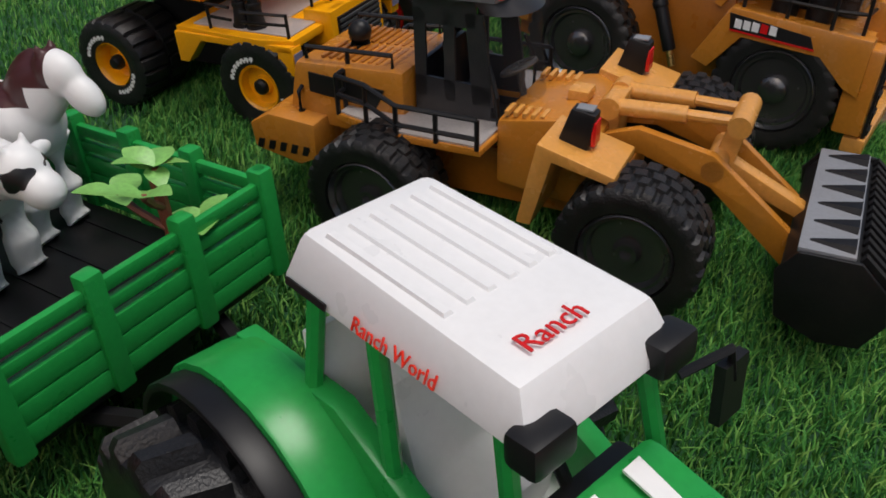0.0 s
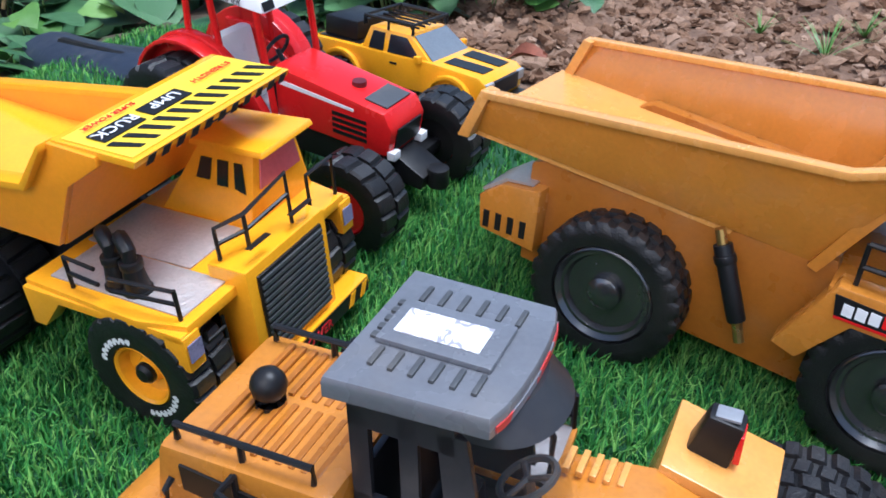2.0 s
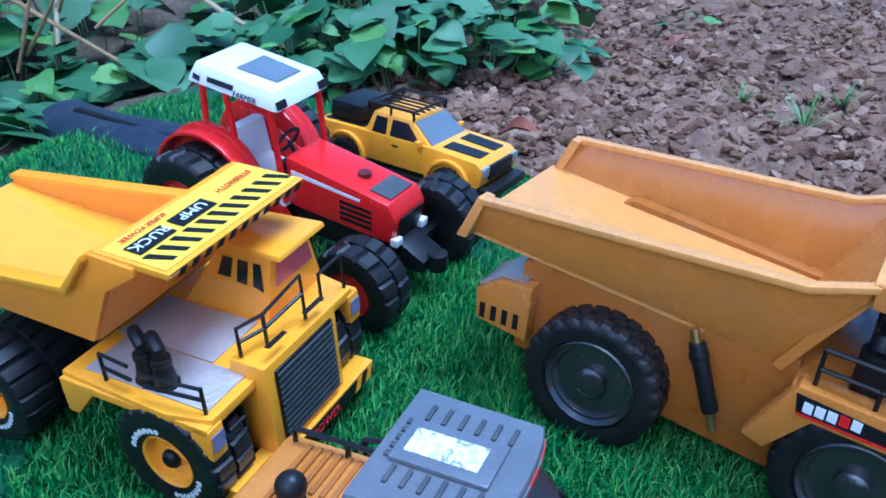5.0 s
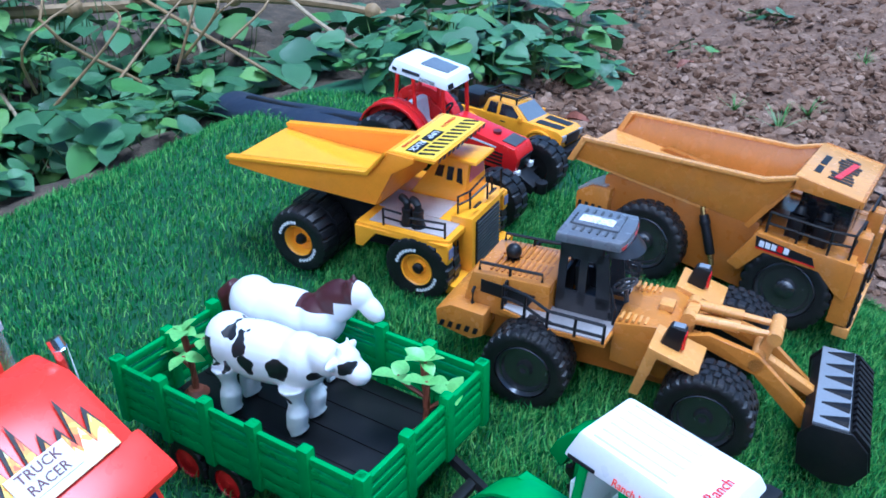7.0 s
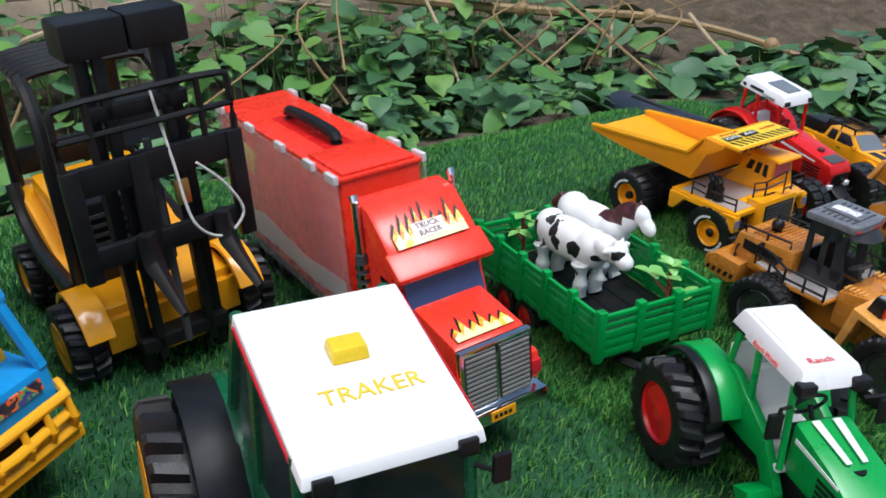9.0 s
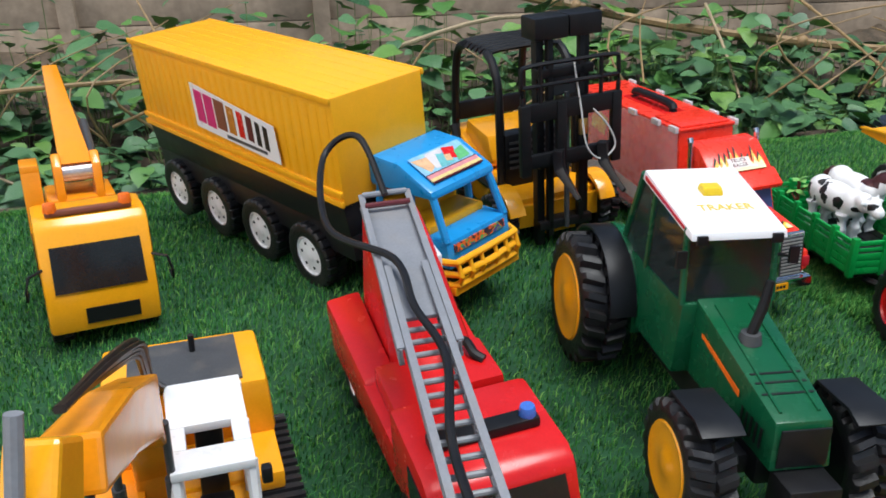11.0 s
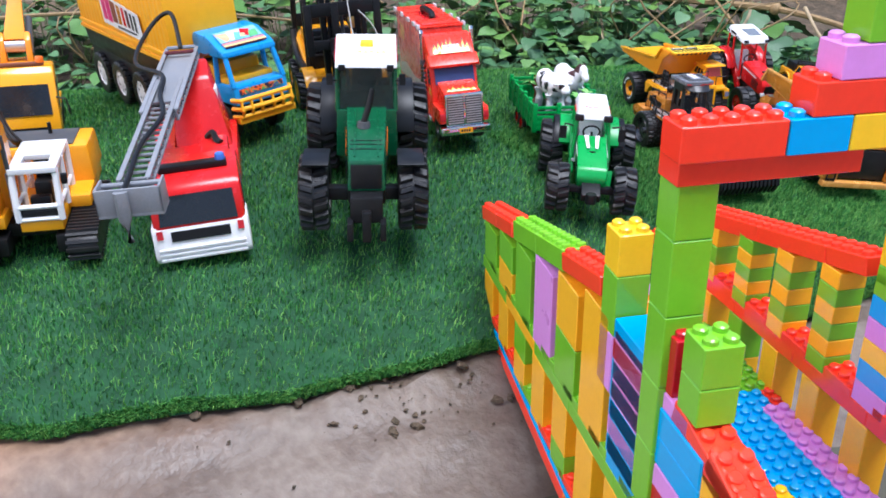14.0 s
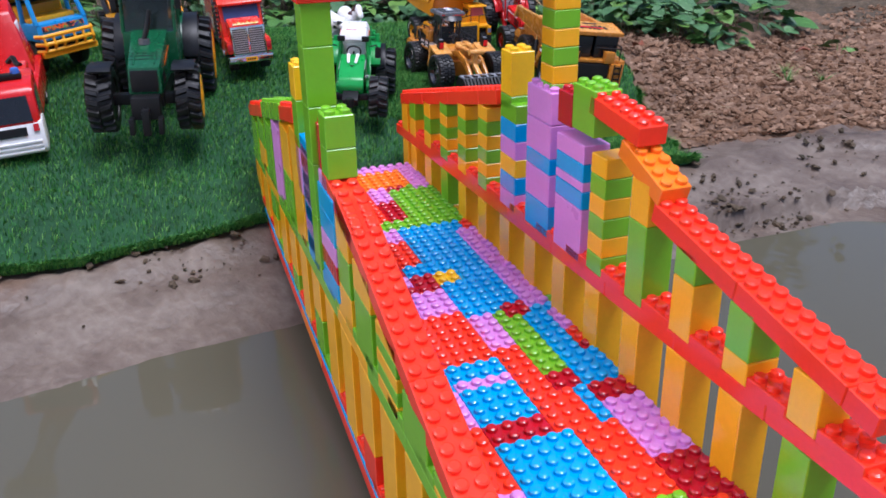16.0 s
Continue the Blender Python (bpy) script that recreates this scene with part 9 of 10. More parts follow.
# ---- clods on the ploughed soil and crumbs on the bank ----
def clods(name, count, place, size, seed, label, material="clod"):
    rng = random.Random(seed)
    src = bm_new()
    bmesh.ops.create_icosphere(src, subdivisions=1 if count > 9000 else 2, radius=1)
    base_v = [v.co.copy() for v in src.verts]
    base_f = [[v.index for v in f.verts] for f in src.faces]
    src.free()
    verts, faces = [], []
    for _ in range(count):
        x, y = place(rng)
        r = size * min(3.6, math.exp(rng.gauss(0, 0.85)))
        sx, sy, sz = r * rng.uniform(0.7, 1.4), r * rng.uniform(0.7, 1.4), r * rng.uniform(0.35, 0.8)
        q = Euler((rng.uniform(-0.5, 0.5), rng.uniform(-0.5, 0.5), rng.uniform(0, 6.28))).to_matrix()
        off = Vector((rng.uniform(0, 90), rng.uniform(0, 90), 0))
        o = Vector((x, y, ground(x, y) + sz * 0.18 + (max(0.0, crumbled(x, y)) * min(1.0, max(0.0, edge_right(x, y) * 9)) if name == "soil_clods" else 0.0)))
        k = len(verts)
        for v in base_v:
            d = 1 + 0.6 * noise.noise(v * 1.6 + off) + 0.5 * noise.noise(v * 3.9 + off)
            verts.append(o + q @ Vector((v.x * sx * d, v.y * sy * d, v.z * sz * d)))
        faces += [[i + k for i in f] for f in base_f]
    me = bpy.data.meshes.new(name)
    me.from_pydata(verts, [], faces)
    me.polygons.foreach_set("use_smooth", [False] * len(faces))
    me.materials.append(M[material])
    return tagged(new(name, me), label, "soil", kind="stuff")


def in_field(rng):
    while True:
        x, y = rng.uniform(-0.15, 1.7), rng.uniform(0.7, 3.2)
        if edge_right(x, y) > 0.02 and shore_distance(x, y) > 0.38 and not (x < 0.2 and y > 1.45):
            if rng.random() < 1.3 / (0.5 + y * 0.7):
                return x, y


def near_field(rng):
    while True:
        x, y = in_field(rng)
        if y < 1.75:
            return x, y


def on_bank(rng):
    while True:
        cx, cy, w = rng.choice(((0.62, 0.56, 0.05), (0.68, 0.49, 0.03), (0.70, 0.84, 0.07), (0.755, 0.59, 0.03), (0.06, -0.47, 0.05), (0.16, -0.33, 0.04), (0.24, -0.18, 0.06), (0.45, 0.8, 0.12)))
        x, y = rng.gauss(cx, w), rng.gauss(cy, w)
        if 0.04 < shore_distance(x, y) < 0.37 and not on_mat(x, y):
            return x, y


def crumbled(x, y):
    """Height of the broken clods: creased lumps at three sizes."""
    w = Vector((x + 0.02 * noise.noise(Vector((x * 24, y * 24, 1))), y + 0.02 * noise.noise(Vector((x * 24, y * 24, 6))), 0))
    big = max(0.0, 0.85 - noise.voronoi(w * 20)[0][0] * 1.5)
    mid = max(0.0, 0.85 - noise.voronoi(w * 46 + Vector((3, 1, 0)))[0][0] * 1.5)
    small = noise.noise(w * 120)
    patch = 0.35 + 0.65 * max(0.0, min(1.0, 0.5 + 1.6 * noise.noise(Vector((x * 9, y * 9, 4)))))
    return lumps(x, y) + (0.016 * big + 0.010 * mid) * patch + 0.0030 * small - 0.006


def in_crumble(x, y):
    return edge_right(x, y) > 0.006 + 0.012 * noise.noise(Vector((x * 30, y * 30, 2))) and shore_distance(x, y) > 0.385 and not (x < 0.05 and y > 1.55)


soil_sheet = sheet("ploughed_soil", -0.16, 1.5, 0.7, 2.3, 0.0075, in_crumble, 0.0, "soil", rough=lambda x, y: crumbled(x, y) * min(1.0, max(0.0, edge_right(x, y) * 9)))
tagged(soil_sheet, "freshly dug brown soil broken into crumbling clods", "soil", kind="structure")
clods("soil_clods", 9500, in_field, 0.0034, 5, "brown crumbly clods of ploughed soil")
clods("soil_clods", 4200, near_field, 0.0030, 9, "brown crumbly lumps of freshly dug soil")
clods("bank_crumbs", 320, on_bank, 0.0019, 6, "dark earth crumbs scattered on the bank", "litter")


# ---- creeper leaves behind the mat ----
M["leaf_dark"] = leaf_mat("creeper_leaf", (0.036, 0.100, 0.038), (0.092, 0.205, 0.076), 0.36)
M["leaf_light"] = leaf_mat("young_leaf", (0.06, 0.17, 0.03), (0.14, 0.27, 0.05))
M["stalk"] = mat("green_stalk", (0.14, 0.20, 0.06), 0.6)
M["cane"] = mat("dry_cane", (0.27, 0.175, 0.075), 0.6, vary=0.35, scale=14, bump=0.3, bump_scale=90)
M["cane_pale"] = mat("pale_dry_twig", (0.34, 0.26, 0.155), 0.7, vary=0.3, scale=20, bump=0.3, bump_scale=120)


def heart_leaf(k, length, material):
    """A heart-shaped leaf blade with lobes at the stalk, folded and waved."""
    key = ("heart", k, material)
    if key in MESHES:
        return MESHES[key]
    rng = random.Random(k)
    half = [(0.0, 0.0), (-0.13, 0.10), (-0.20, 0.24), (-0.15, 0.38), (0.02, 0.49), (0.22, 0.51), (0.44, 0.45), (0.64, 0.33), (0.82, 0.17), (0.93, 0.06), (1.0, 0.0)]
    if k % 2:
        half = [(0.0, 0.0), (-0.12, 0.12), (-0.17, 0.28), (-0.06, 0.44), (0.12, 0.52), (0.26, 0.44), (0.42, 0.46), (0.58, 0.34), (0.72, 0.28), (0.88, 0.11), (1.0, 0.0)]
    bm = bm_new()
    bend = rng.uniform(0.06, 0.22)
    fold = rng.uniform(0.02, 0.16)
    mid = [bm.verts.new((x * length, 0, -bend * length * x * x)) for x, _ in half]
    for s in (-1, 1):
        side = [mid[0]] + [bm.verts.new((x * length, s * y * length, fold * y * length - bend * length * x * x + rng.uniform(-0.02, 0.02) * length)) for x, y in half[1:-1]] + [mid[-1]]
        for i in range(len(half) - 1):
            vs = [mid[i], mid[i + 1], side[i + 1], side[i]]
            vs = [v for n_, v in enumerate(vs) if v not in vs[:n_]]
            if len(vs) > 2:
                bm.faces.new(vs if s > 0 else vs[::-1])
    MESHES[key] = mesh_of("leaf", bm, material)
    return MESHES[key]


def creeper(x, y, seed, n, spread, tall, size, light=0.25):
    rng = random.Random(seed)
    z0 = ground(x, y)
    th = thing("creeper_plant", pose(x, y, z0), "low creeping plant with broad green leaves on bare earth", "plant", "creepers behind the mat")
    spots = []
    for _ in range(n):
        a, r = rng.uniform(0, 6.28), spread * math.sqrt(rng.random())
        px, py = r * math.cos(a), r * math.sin(a)
        gz = ground(x + px, y + py) - z0
        h = gz + tall * rng.uniform(0.15, 1.0) * (1 - 0.4 * r / spread)
        spots.append((px, py, h, a))
        if len(spots) % 2:
            bm = bm_new()
            path(bm, [(px * 0.7, py * 0.7, gz), (px * 0.9, py * 0.9, (gz + h) * 0.5), (px, py, h)], 0.0012, 4)
            part("stalk", bm, "stalk", th)
    for px, py, h, a in spots:
        k = rng.randrange(6)
        ob = new("leaf", heart_leaf(k, 1.0, "leaf_light" if rng.random() < light else "leaf_dark"))
        ob.parent = th
        s = size * rng.choice((0.45, 0.6, 0.8, 1.0, 1.2, 1.45)) * rng.uniform(0.9, 1.1)
        ob.matrix_basis = pose(px, py, h, rng.uniform(-24, 24), rng.uniform(-12, 30), math.degrees(a) + rng.uniform(-60, 60)) @ Matrix.Diagonal((s, s, s, 1))
    return th


rng = random.Random(21)
SEEDS = 0
for q in range(15):
    t = q / 14
    bx, by = -1.95 + t * 1.55, -0.95 + t * 2.25
    for row, (off, tall, size) in enumerate(((0.09, 0.06, 0.044), (0.27, 0.14, 0.046), (0.50, 0.26, 0.047), (0.74, 0.36, 0.050))):
        SEEDS += 1
        cx, cy = bx - 0.82 * off + rng.uniform(-0.05, 0.05), by + 0.57 * off + rng.uniform(-0.05, 0.05)
        if edge_back(cx, cy) > 0.06:
            creeper(cx, cy, SEEDS, (34, 50, 52, 44)[row], (0.10, 0.15, 0.16, 0.17)[row], tall, size, (0.2, 0.25, 0.4, 0.5)[row])
for cx, cy, n, spread, tall, size in ((-0.52, 1.62, 40, 0.17, 0.10, 0.075), (-0.22, 1.60, 46, 0.17, 0.14, 0.062), (-0.02, 1.66, 46, 0.15, 0.12, 0.052), (0.14, 1.80, 30, 0.14, 0.10, 0.05), (-0.35, 1.92, 46, 0.2, 0.14, 0.065), (-0.05, 1.98, 40, 0.2, 0.14, 0.06), (-0.75, 1.50, 40, 0.17, 0.10, 0.075), (-0.70, 1.90, 46, 0.2, 0.18, 0.07), (-1.05, 1.62, 46, 0.2, 0.18, 0.07), (-1.35, 1.30, 46, 0.2, 0.2, 0.065), (-0.62, 1.30, 20, 0.10, 0.05, 0.065), (-0.98, 1.10, 34, 0.14, 0.10, 0.065), (-0.82, 1.28, 30, 0.13, 0.08, 0.07)):
    SEEDS += 1
    creeper(cx, cy, SEEDS, n, spread, tall, size, 0.15)
for cx, cy, n, spread, tall, size in ((-0.21, 1.39, 56, 0.10, 0.10, 0.036), (-0.08, 1.43, 64, 0.11, 0.12, 0.036), (0.03, 1.47, 56, 0.10, 0.12, 0.035), (0.12, 1.53, 44, 0.09, 0.10, 0.034), (-0.14, 1.53, 50, 0.13, 0.14, 0.042)):
    SEEDS += 1
    creeper(cx, cy, SEEDS, n, spread, tall, size, 0.3)
for cx, cy in ((0.42, 1.75), (0.62, 1.95)):
    SEEDS += 1
    creeper(cx, cy, SEEDS, 10, 0.07, 0.03, 0.03, 0.4)


# ---- dry canes and twigs ----
def dry_leaf(x, y, turn, length):
    th = thing("dry_leaf", pose(x, y, ground(x, y) + 0.014, 8, -14, turn), "curled reddish-brown dry leaf lying on soil", "dead leaf")
    bm = bm_new()
    rows = []
    for i in range(9):
        t = i / 8
        w = 0.23 * length * math.sin(math.pi * min(1, t * 0.93 + 0.05)) ** 0.75
        z = 0.10 * length * math.sin(math.pi * t)
        rows.append([bm.verts.new((t * length, v * w, z + 0.5 * w * v * v + 0.002 * math.sin(9 * t + 4 * v))) for v in (-1, -0.5, 0, 0.5, 1)])
    for p, q in zip(rows, rows[1:]):
        for k in range(4):
            bm.faces.new((p[k], q[k], q[k + 1], p[k + 1]))
    part("blade", bm, "dead_leaf", th)
    bm = bm_new()
    path(bm, [(-0.008, 0, -0.002), (0.0, 0, 0.0), (length * 0.5, 0, 0.101 * length)], 0.0008, 5)
    part("stalk", bm, "cane_pale", th)
    return th


def grass_tuft(x, y, seed, count, tall):
    rng = random.Random(seed)
    th = thing("grass_tuft", pose(x, y, ground(x, y)), "small tuft of thin green grass growing from soil", "grass")
    for _ in range(count):
        a, r = rng.uniform(0, 6.28), tall * rng.uniform(0.3, 0.9)
        h = tall * rng.uniform(0.5, 1.0)
        side = Vector((-math.sin(a), math.cos(a), 0)) * 0.0012
        bm = bm_new()
        pts = [Vector((r * t * math.cos(a), r * t * math.sin(a), h * (t - 0.35 * t * t))) for t in (0, 0.35, 0.7, 1.0)]
        rows = [(bm.verts.new(p - side * (1 - 0.9 * k / 3)), bm.verts.new(p + side * (1 - 0.9 * k / 3))) for k, p in enumerate(pts)]
        for p, q in zip(rows, rows[1:]):
            bm.faces.new((p[0], q[0], q[1], p[1]))
        part("grass_blade", bm, "leaf_light", th)
    return th


M["dead_leaf"] = mat("dry_leaf", (0.20, 0.060, 0.030), 0.6, vary=0.35, scale=40, bump=0.3, bump_scale=300)
dry_leaf(0.055, 1.192, -34, 0.056)
dry_leaf(0.34, 1.62, 20, 0.04)
for k, (gx, gy, tall) in enumerate(((0.45, 1.30, 0.07), (0.52, 1.36, 0.05), (0.40, 1.40, 0.045), (0.72, 1.62, 0.05))):
    grass_tuft(gx, gy, 40 + k, 26, tall)
rng = random.Random(77)
for _ in range(26):
    gx, gy = near_field(rng)
    z, a, n = ground(gx, gy) + 0.014, rng.uniform(0, 6.28), rng.uniform(0.012, 0.035)
    bm = bm_new()
    path(bm, curve_points([(0, 0, 0), (n * 0.5, rng.uniform(-0.006, 0.006), 0.004), (n, 0, 0.001)], 3), 0.0006, 5)
    straw = new("straw", mesh_of("straw", bm, "cane_pale"))
    straw.matrix_basis = pose(gx, gy, z, 0, 0, math.degrees(a))
    tagged(straw, "short pale dry straw lying on dug soil", "straw", "straws on the soil")


def cane(name, pts, r, material, label, knots=True):
    th = thing(name, Matrix.Identity(4), label, "branch")
    bm = bm_new()
    cp = curve_points(pts, 5)
    path(bm, cp, [r * (1 - 0.5 * i / len(cp)) for i in range(len(cp))], 7)
    part("stem", bm, material, th)
    if knots:
        for p in cp[3::6]:
            bm = bm_new()
            bmesh.ops.create_uvsphere(bm, u_segments=8, v_segments=6, radius=r * 1.35, matrix=Matrix.Translation(p))
            part("node", bm, material, th)
    return th


cane("bamboo_cane", [(-1.75, 1.10, 0.23), (-1.24, 1.48, 0.105), (-0.84, 1.71, 0.060), (-0.60, 1.78, 0.055), (-0.35, 1.80, 0.02), (-0.12, 1.78, -0.04)], 0.015, "cane", "dry yellow bamboo cane lying over the plants")
cane("bamboo_cane", [(-1.05, 1.80, 0.20), (-0.84, 1.72, 0.11), (-0.62, 1.58, 0.03), (-0.45, 1.50, -0.05)], 0.0055, "cane", "thin dry bamboo cane lying over the plants")
cane("dry_twig", [(-0.72, 1.82, 0.10), (-0.705, 1.80, 0.02), (-0.64, 1.62, -0.03), (-0.577, 1.46, -0.10)], 0.006, "cane_pale", "pale bent dry twig", False)
cane("dry_twig", [(-0.50, 1.78, 0.07), (-0.385, 1.695, 0.0), (-0.22, 1.60, -0.07)], 0.006, "cane_pale", "pale bent dry twig", False)
cane("dry_twig", [(-1.10, 1.45, 0.18), (-0.92, 1.30, 0.05), (-0.78, 1.16, -0.08)], 0.005, "cane_pale", "pale bent dry twig", False)
cane("dry_twig", [(-1.55, 0.55, 0.10), (-1.40, 0.90, 0.18), (-1.30, 1.25, 0.12), (-1.20, 1.50, 0.06)], 0.007, "cane_pale", "pale bent dry twig", False)
cane("dry_twig", [(-2.05, -0.60, 0.08), (-1.80, -0.20, 0.12), (-1.62, 0.25, 0.10), (-1.50, 0.60, 0.04)], 0.007, "cane", "dry yellow cane behind the toys")
cane("dry_twig", [(-1.95, -0.75, 0.16), (-1.75, -0.42, 0.03), (-1.62, -0.30, -0.04)], 0.005, "cane_pale", "pale bent dry twig", False)
for k in range(20):
    r2 = random.Random(100 + k)
    t = r2.random()
    bx, by = -2.15 + t * 1.6, -0.6 + t * 2.3
    cane("dry_twig", [(bx, by, r2.uniform(-0.05, 0.05)), (bx + r2.uniform(-0.15, 0.15), by + r2.uniform(-0.1, 0.2), r2.uniform(0.05, 0.18)), (bx + r2.uniform(-0.3, 0.3), by + r2.uniform(0.1, 0.5), r2.uniform(0.08, 0.28))], r2.uniform(0.002, 0.005), "cane", "thin dry brown twig", False)

# black hose lying at the corner of the mat
bm = bm_new()
path(bm, curve_points([(-0.50, 1.30, -0.045), (-0.42, 1.22, -0.03), (-0.30, 1.13, -0.012), (-0.18, 1.07, -0.020), (-0.06, 1.06, -0.045), (0.02, 1.07, -0.06)], 6), 0.040, 14)
tb = thing("black_tube", Matrix.Identity(4), "flattened blue-black rubber tube lying along the mat edge", "tube")
tube = part("tube_body", bm, "tube", tb)
tube.matrix_basis = Matrix.Diagonal((1, 1, 0.62, 1))
bm = bm_new()
path(bm, curve_points([(-0.46, 1.255, -0.010), (-0.36, 1.165, 0.004), (-0.26, 1.095, 0.012), (-0.17, 1.055, 0.008)], 6), 0.006, 6)
part("seam", bm, "black", tb).matrix_basis = Matrix.Diagonal((1, 1, 0.62, 1)) @ Matrix.Translation((0, 0, 0.012))


# ---- boards behind the plants ----
M["board"] = mat("weathered_board", (0.40, 0.31, 0.22), 0.85, vary=0.3, scale=5, bump=0.5, bump_scale=60, dirt=(0.12, 0.10, 0.07), dirt_amount=0.5)
fence = thing("board_wall", pose(-1.95, 1.72, -0.12, 0, 0, 51), "low weathered board wall behind the plants", "wall")
fence["kind"] = "structure"
for k in range(6):
    x = -2.6 + k * 0.9
    for j in range(2):
        bits(fence, "board", [(x, x + 0.892, -0.012, 0.012, 0.0 + 0.17 * j, 0.165 + 0.17 * j)], "board", bevel=0.003)
    bits(fence, "post", [(x - 0.03, x + 0.03, -0.045, -0.0125, 0.0, 0.42)], "board", bevel=0.004)


# ---- far hedge ----
M["hedge"] = island_mat("hedge_leaf", [(0.012, 0.035, 0.012), (0.03, 0.075, 0.025), (0.05, 0.11, 0.035), (0.09, 0.08, 0.05)], 0.7)
rngn = np.random.default_rng(8)
cnt = 26000
t = rngn.uniform(-1, 1, cnt)
hh = rngn.uniform(0, 1, cnt)
cx = -2.6 + 3.2 * t * 0.63 + rngn.normal(0, 0.22, cnt) - 0.2
cy = 2.4 + 3.2 * t * 0.78 + rngn.normal(0, 0.22, cnt)
top = 1.5 + 0.5 * np.sin(t * 9) + 0.25 * np.sin(t * 23)
cz = -0.1 + hh * top
size = rngn.uniform(0.03, 0.09, cnt)
d1 = rngn.normal(0, 1, (cnt, 3))
d1 /= np.linalg.norm(d1, axis=1)[:, None]
d2 = np.cross(d1, rngn.normal(0, 1, (cnt, 3)))
d2 /= np.linalg.norm(d2, axis=1)[:, None]
c3 = np.c_[cx, cy, cz]
s3 = size[:, None]
vv = np.stack([c3 - d1 * s3, c3 + d2 * s3 * 0.5, c3 + d1 * s3, c3 - d2 * s3 * 0.5], axis=1)
me = bpy.data.meshes.new("hedge")
me.vertices.add(cnt * 4)
me.vertices.foreach_set("co", vv.ravel())
me.loops.add(cnt * 4)
me.loops.foreach_set("vertex_index", np.arange(cnt * 4, dtype=np.int32))
me.polygons.add(cnt)
me.polygons.foreach_set("loop_start", np.arange(0, cnt * 4, 4, dtype=np.int32))
me.update(calc_edges=True)
me.materials.append(M["hedge"])
tagged(new("hedge", me), "dense green hedge behind the board wall", "hedge", kind="stuff")


# ---- the toys on the mat ----
yellow_dump_truck(seat(-0.175, 0.682, -26.3, 1.7, 0.0, 0.985))
mining_truck(seat(0.179, 0.669, -32, 5.5, -6.9, 1.02))
wheel_loader(seat(0.039, 0.458, -24, 3.2, -2.2, 0.958))
red_tractor(seat(-0.168, 0.897, -30.2, 6.2, -0.6, 0.932))
pickup(seat(-0.034, 0.991, -30, 6.0, -8.0, 0.98))
TRAILER = seat(-0.211, 0.350, -32.3, 1.1, -1.5, 1.0)
farm_trailer(TRAILER)
toy_cow(TRAILER @ pose(-0.022, -0.006, 0.0428, 0, 0, 8))
toy_horse(TRAILER @ pose(-0.040, 0.034, 0.0428, 0, 0, 10))
sprig(TRAILER @ pose(0.080, 0.031, 0.0428, 0, 0, 20) @ Matrix.Scale(1.1, 4), 1)
sprig(TRAILER @ pose(-0.094, -0.022, 0.0428, 0, 0, 120), 2)
ranch_tractor(seat(-0.029, 0.234, -45.5, -1.0, -3.3, 1.045))
red_truck(seat(-0.313, 0.164, -28.0, -2.1, 2.4, 0.905))
forklift(seat(-0.506, 0.052, -21.8, 0.3, 2.5, 0.985))
dark_tractor(seat(-0.263, -0.065, -35.3, -1.2, -2.0, 1.024))
LORRY = seat(-0.545, -0.197, -1.5, 0.6, 5.0, 0.986)
container_lorry(LORRY, LORRY.inverted() @ seat(-0.556, -0.172, 3.0, -0.8, 4.0, 0.87))
fire_engine(seat(-0.136, -0.435, -25.2, 3.5, 3.0, 1.06))
crane_lorry(seat(-0.733, -0.502, -17.2, -5.0, -1.9, 1.10))
excavator(seat(-0.372, -0.586, -25.6, 2.5, -1.0, 1.055))
road_roller(seat(-1.017, -0.657, -17))
yellow_dumper(seat(-0.500, -0.790, -17))


# ---- brick bridge ----
P_, H_ = 0.0157, 0.0192
BRICK = {
    "r": mat("red_brick", (0.90, 0.042, 0.012), 0.2, vary=0.05, scale=30, spec=0.6),
    "o": mat("orange_brick", (0.96, 0.47, 0.006), 0.2, vary=0.05, scale=30, spec=0.6),
    "g": mat("lime_brick", (0.19, 0.50, 0.016), 0.2, vary=0.05, scale=30, spec=0.6),
    "e": mat("emerald_brick", (0.01, 0.42, 0.05), 0.2, vary=0.05, scale=30, spec=0.6),
    "b": mat("blue_brick", (0.008, 0.36, 0.76), 0.2, vary=0.05, scale=30, spec=0.6),
    "p": mat("lilac_brick", (0.70, 0.27, 0.68), 0.3, vary=0.06, scale=30, spec=0.45),
    "y": mat("yellow_brick", (0.94, 0.56, 0.006), 0.2, vary=0.05, scale=30, spec=0.6),
    "d": mat("crimson_brick", (0.48, 0.006, 0.016), 0.2, vary=0.05, scale=30, spec=0.6),
    "t": mat("tangerine_brick", (0.94, 0.22, 0.008), 0.2, vary=0.05, scale=30, spec=0.6),
}


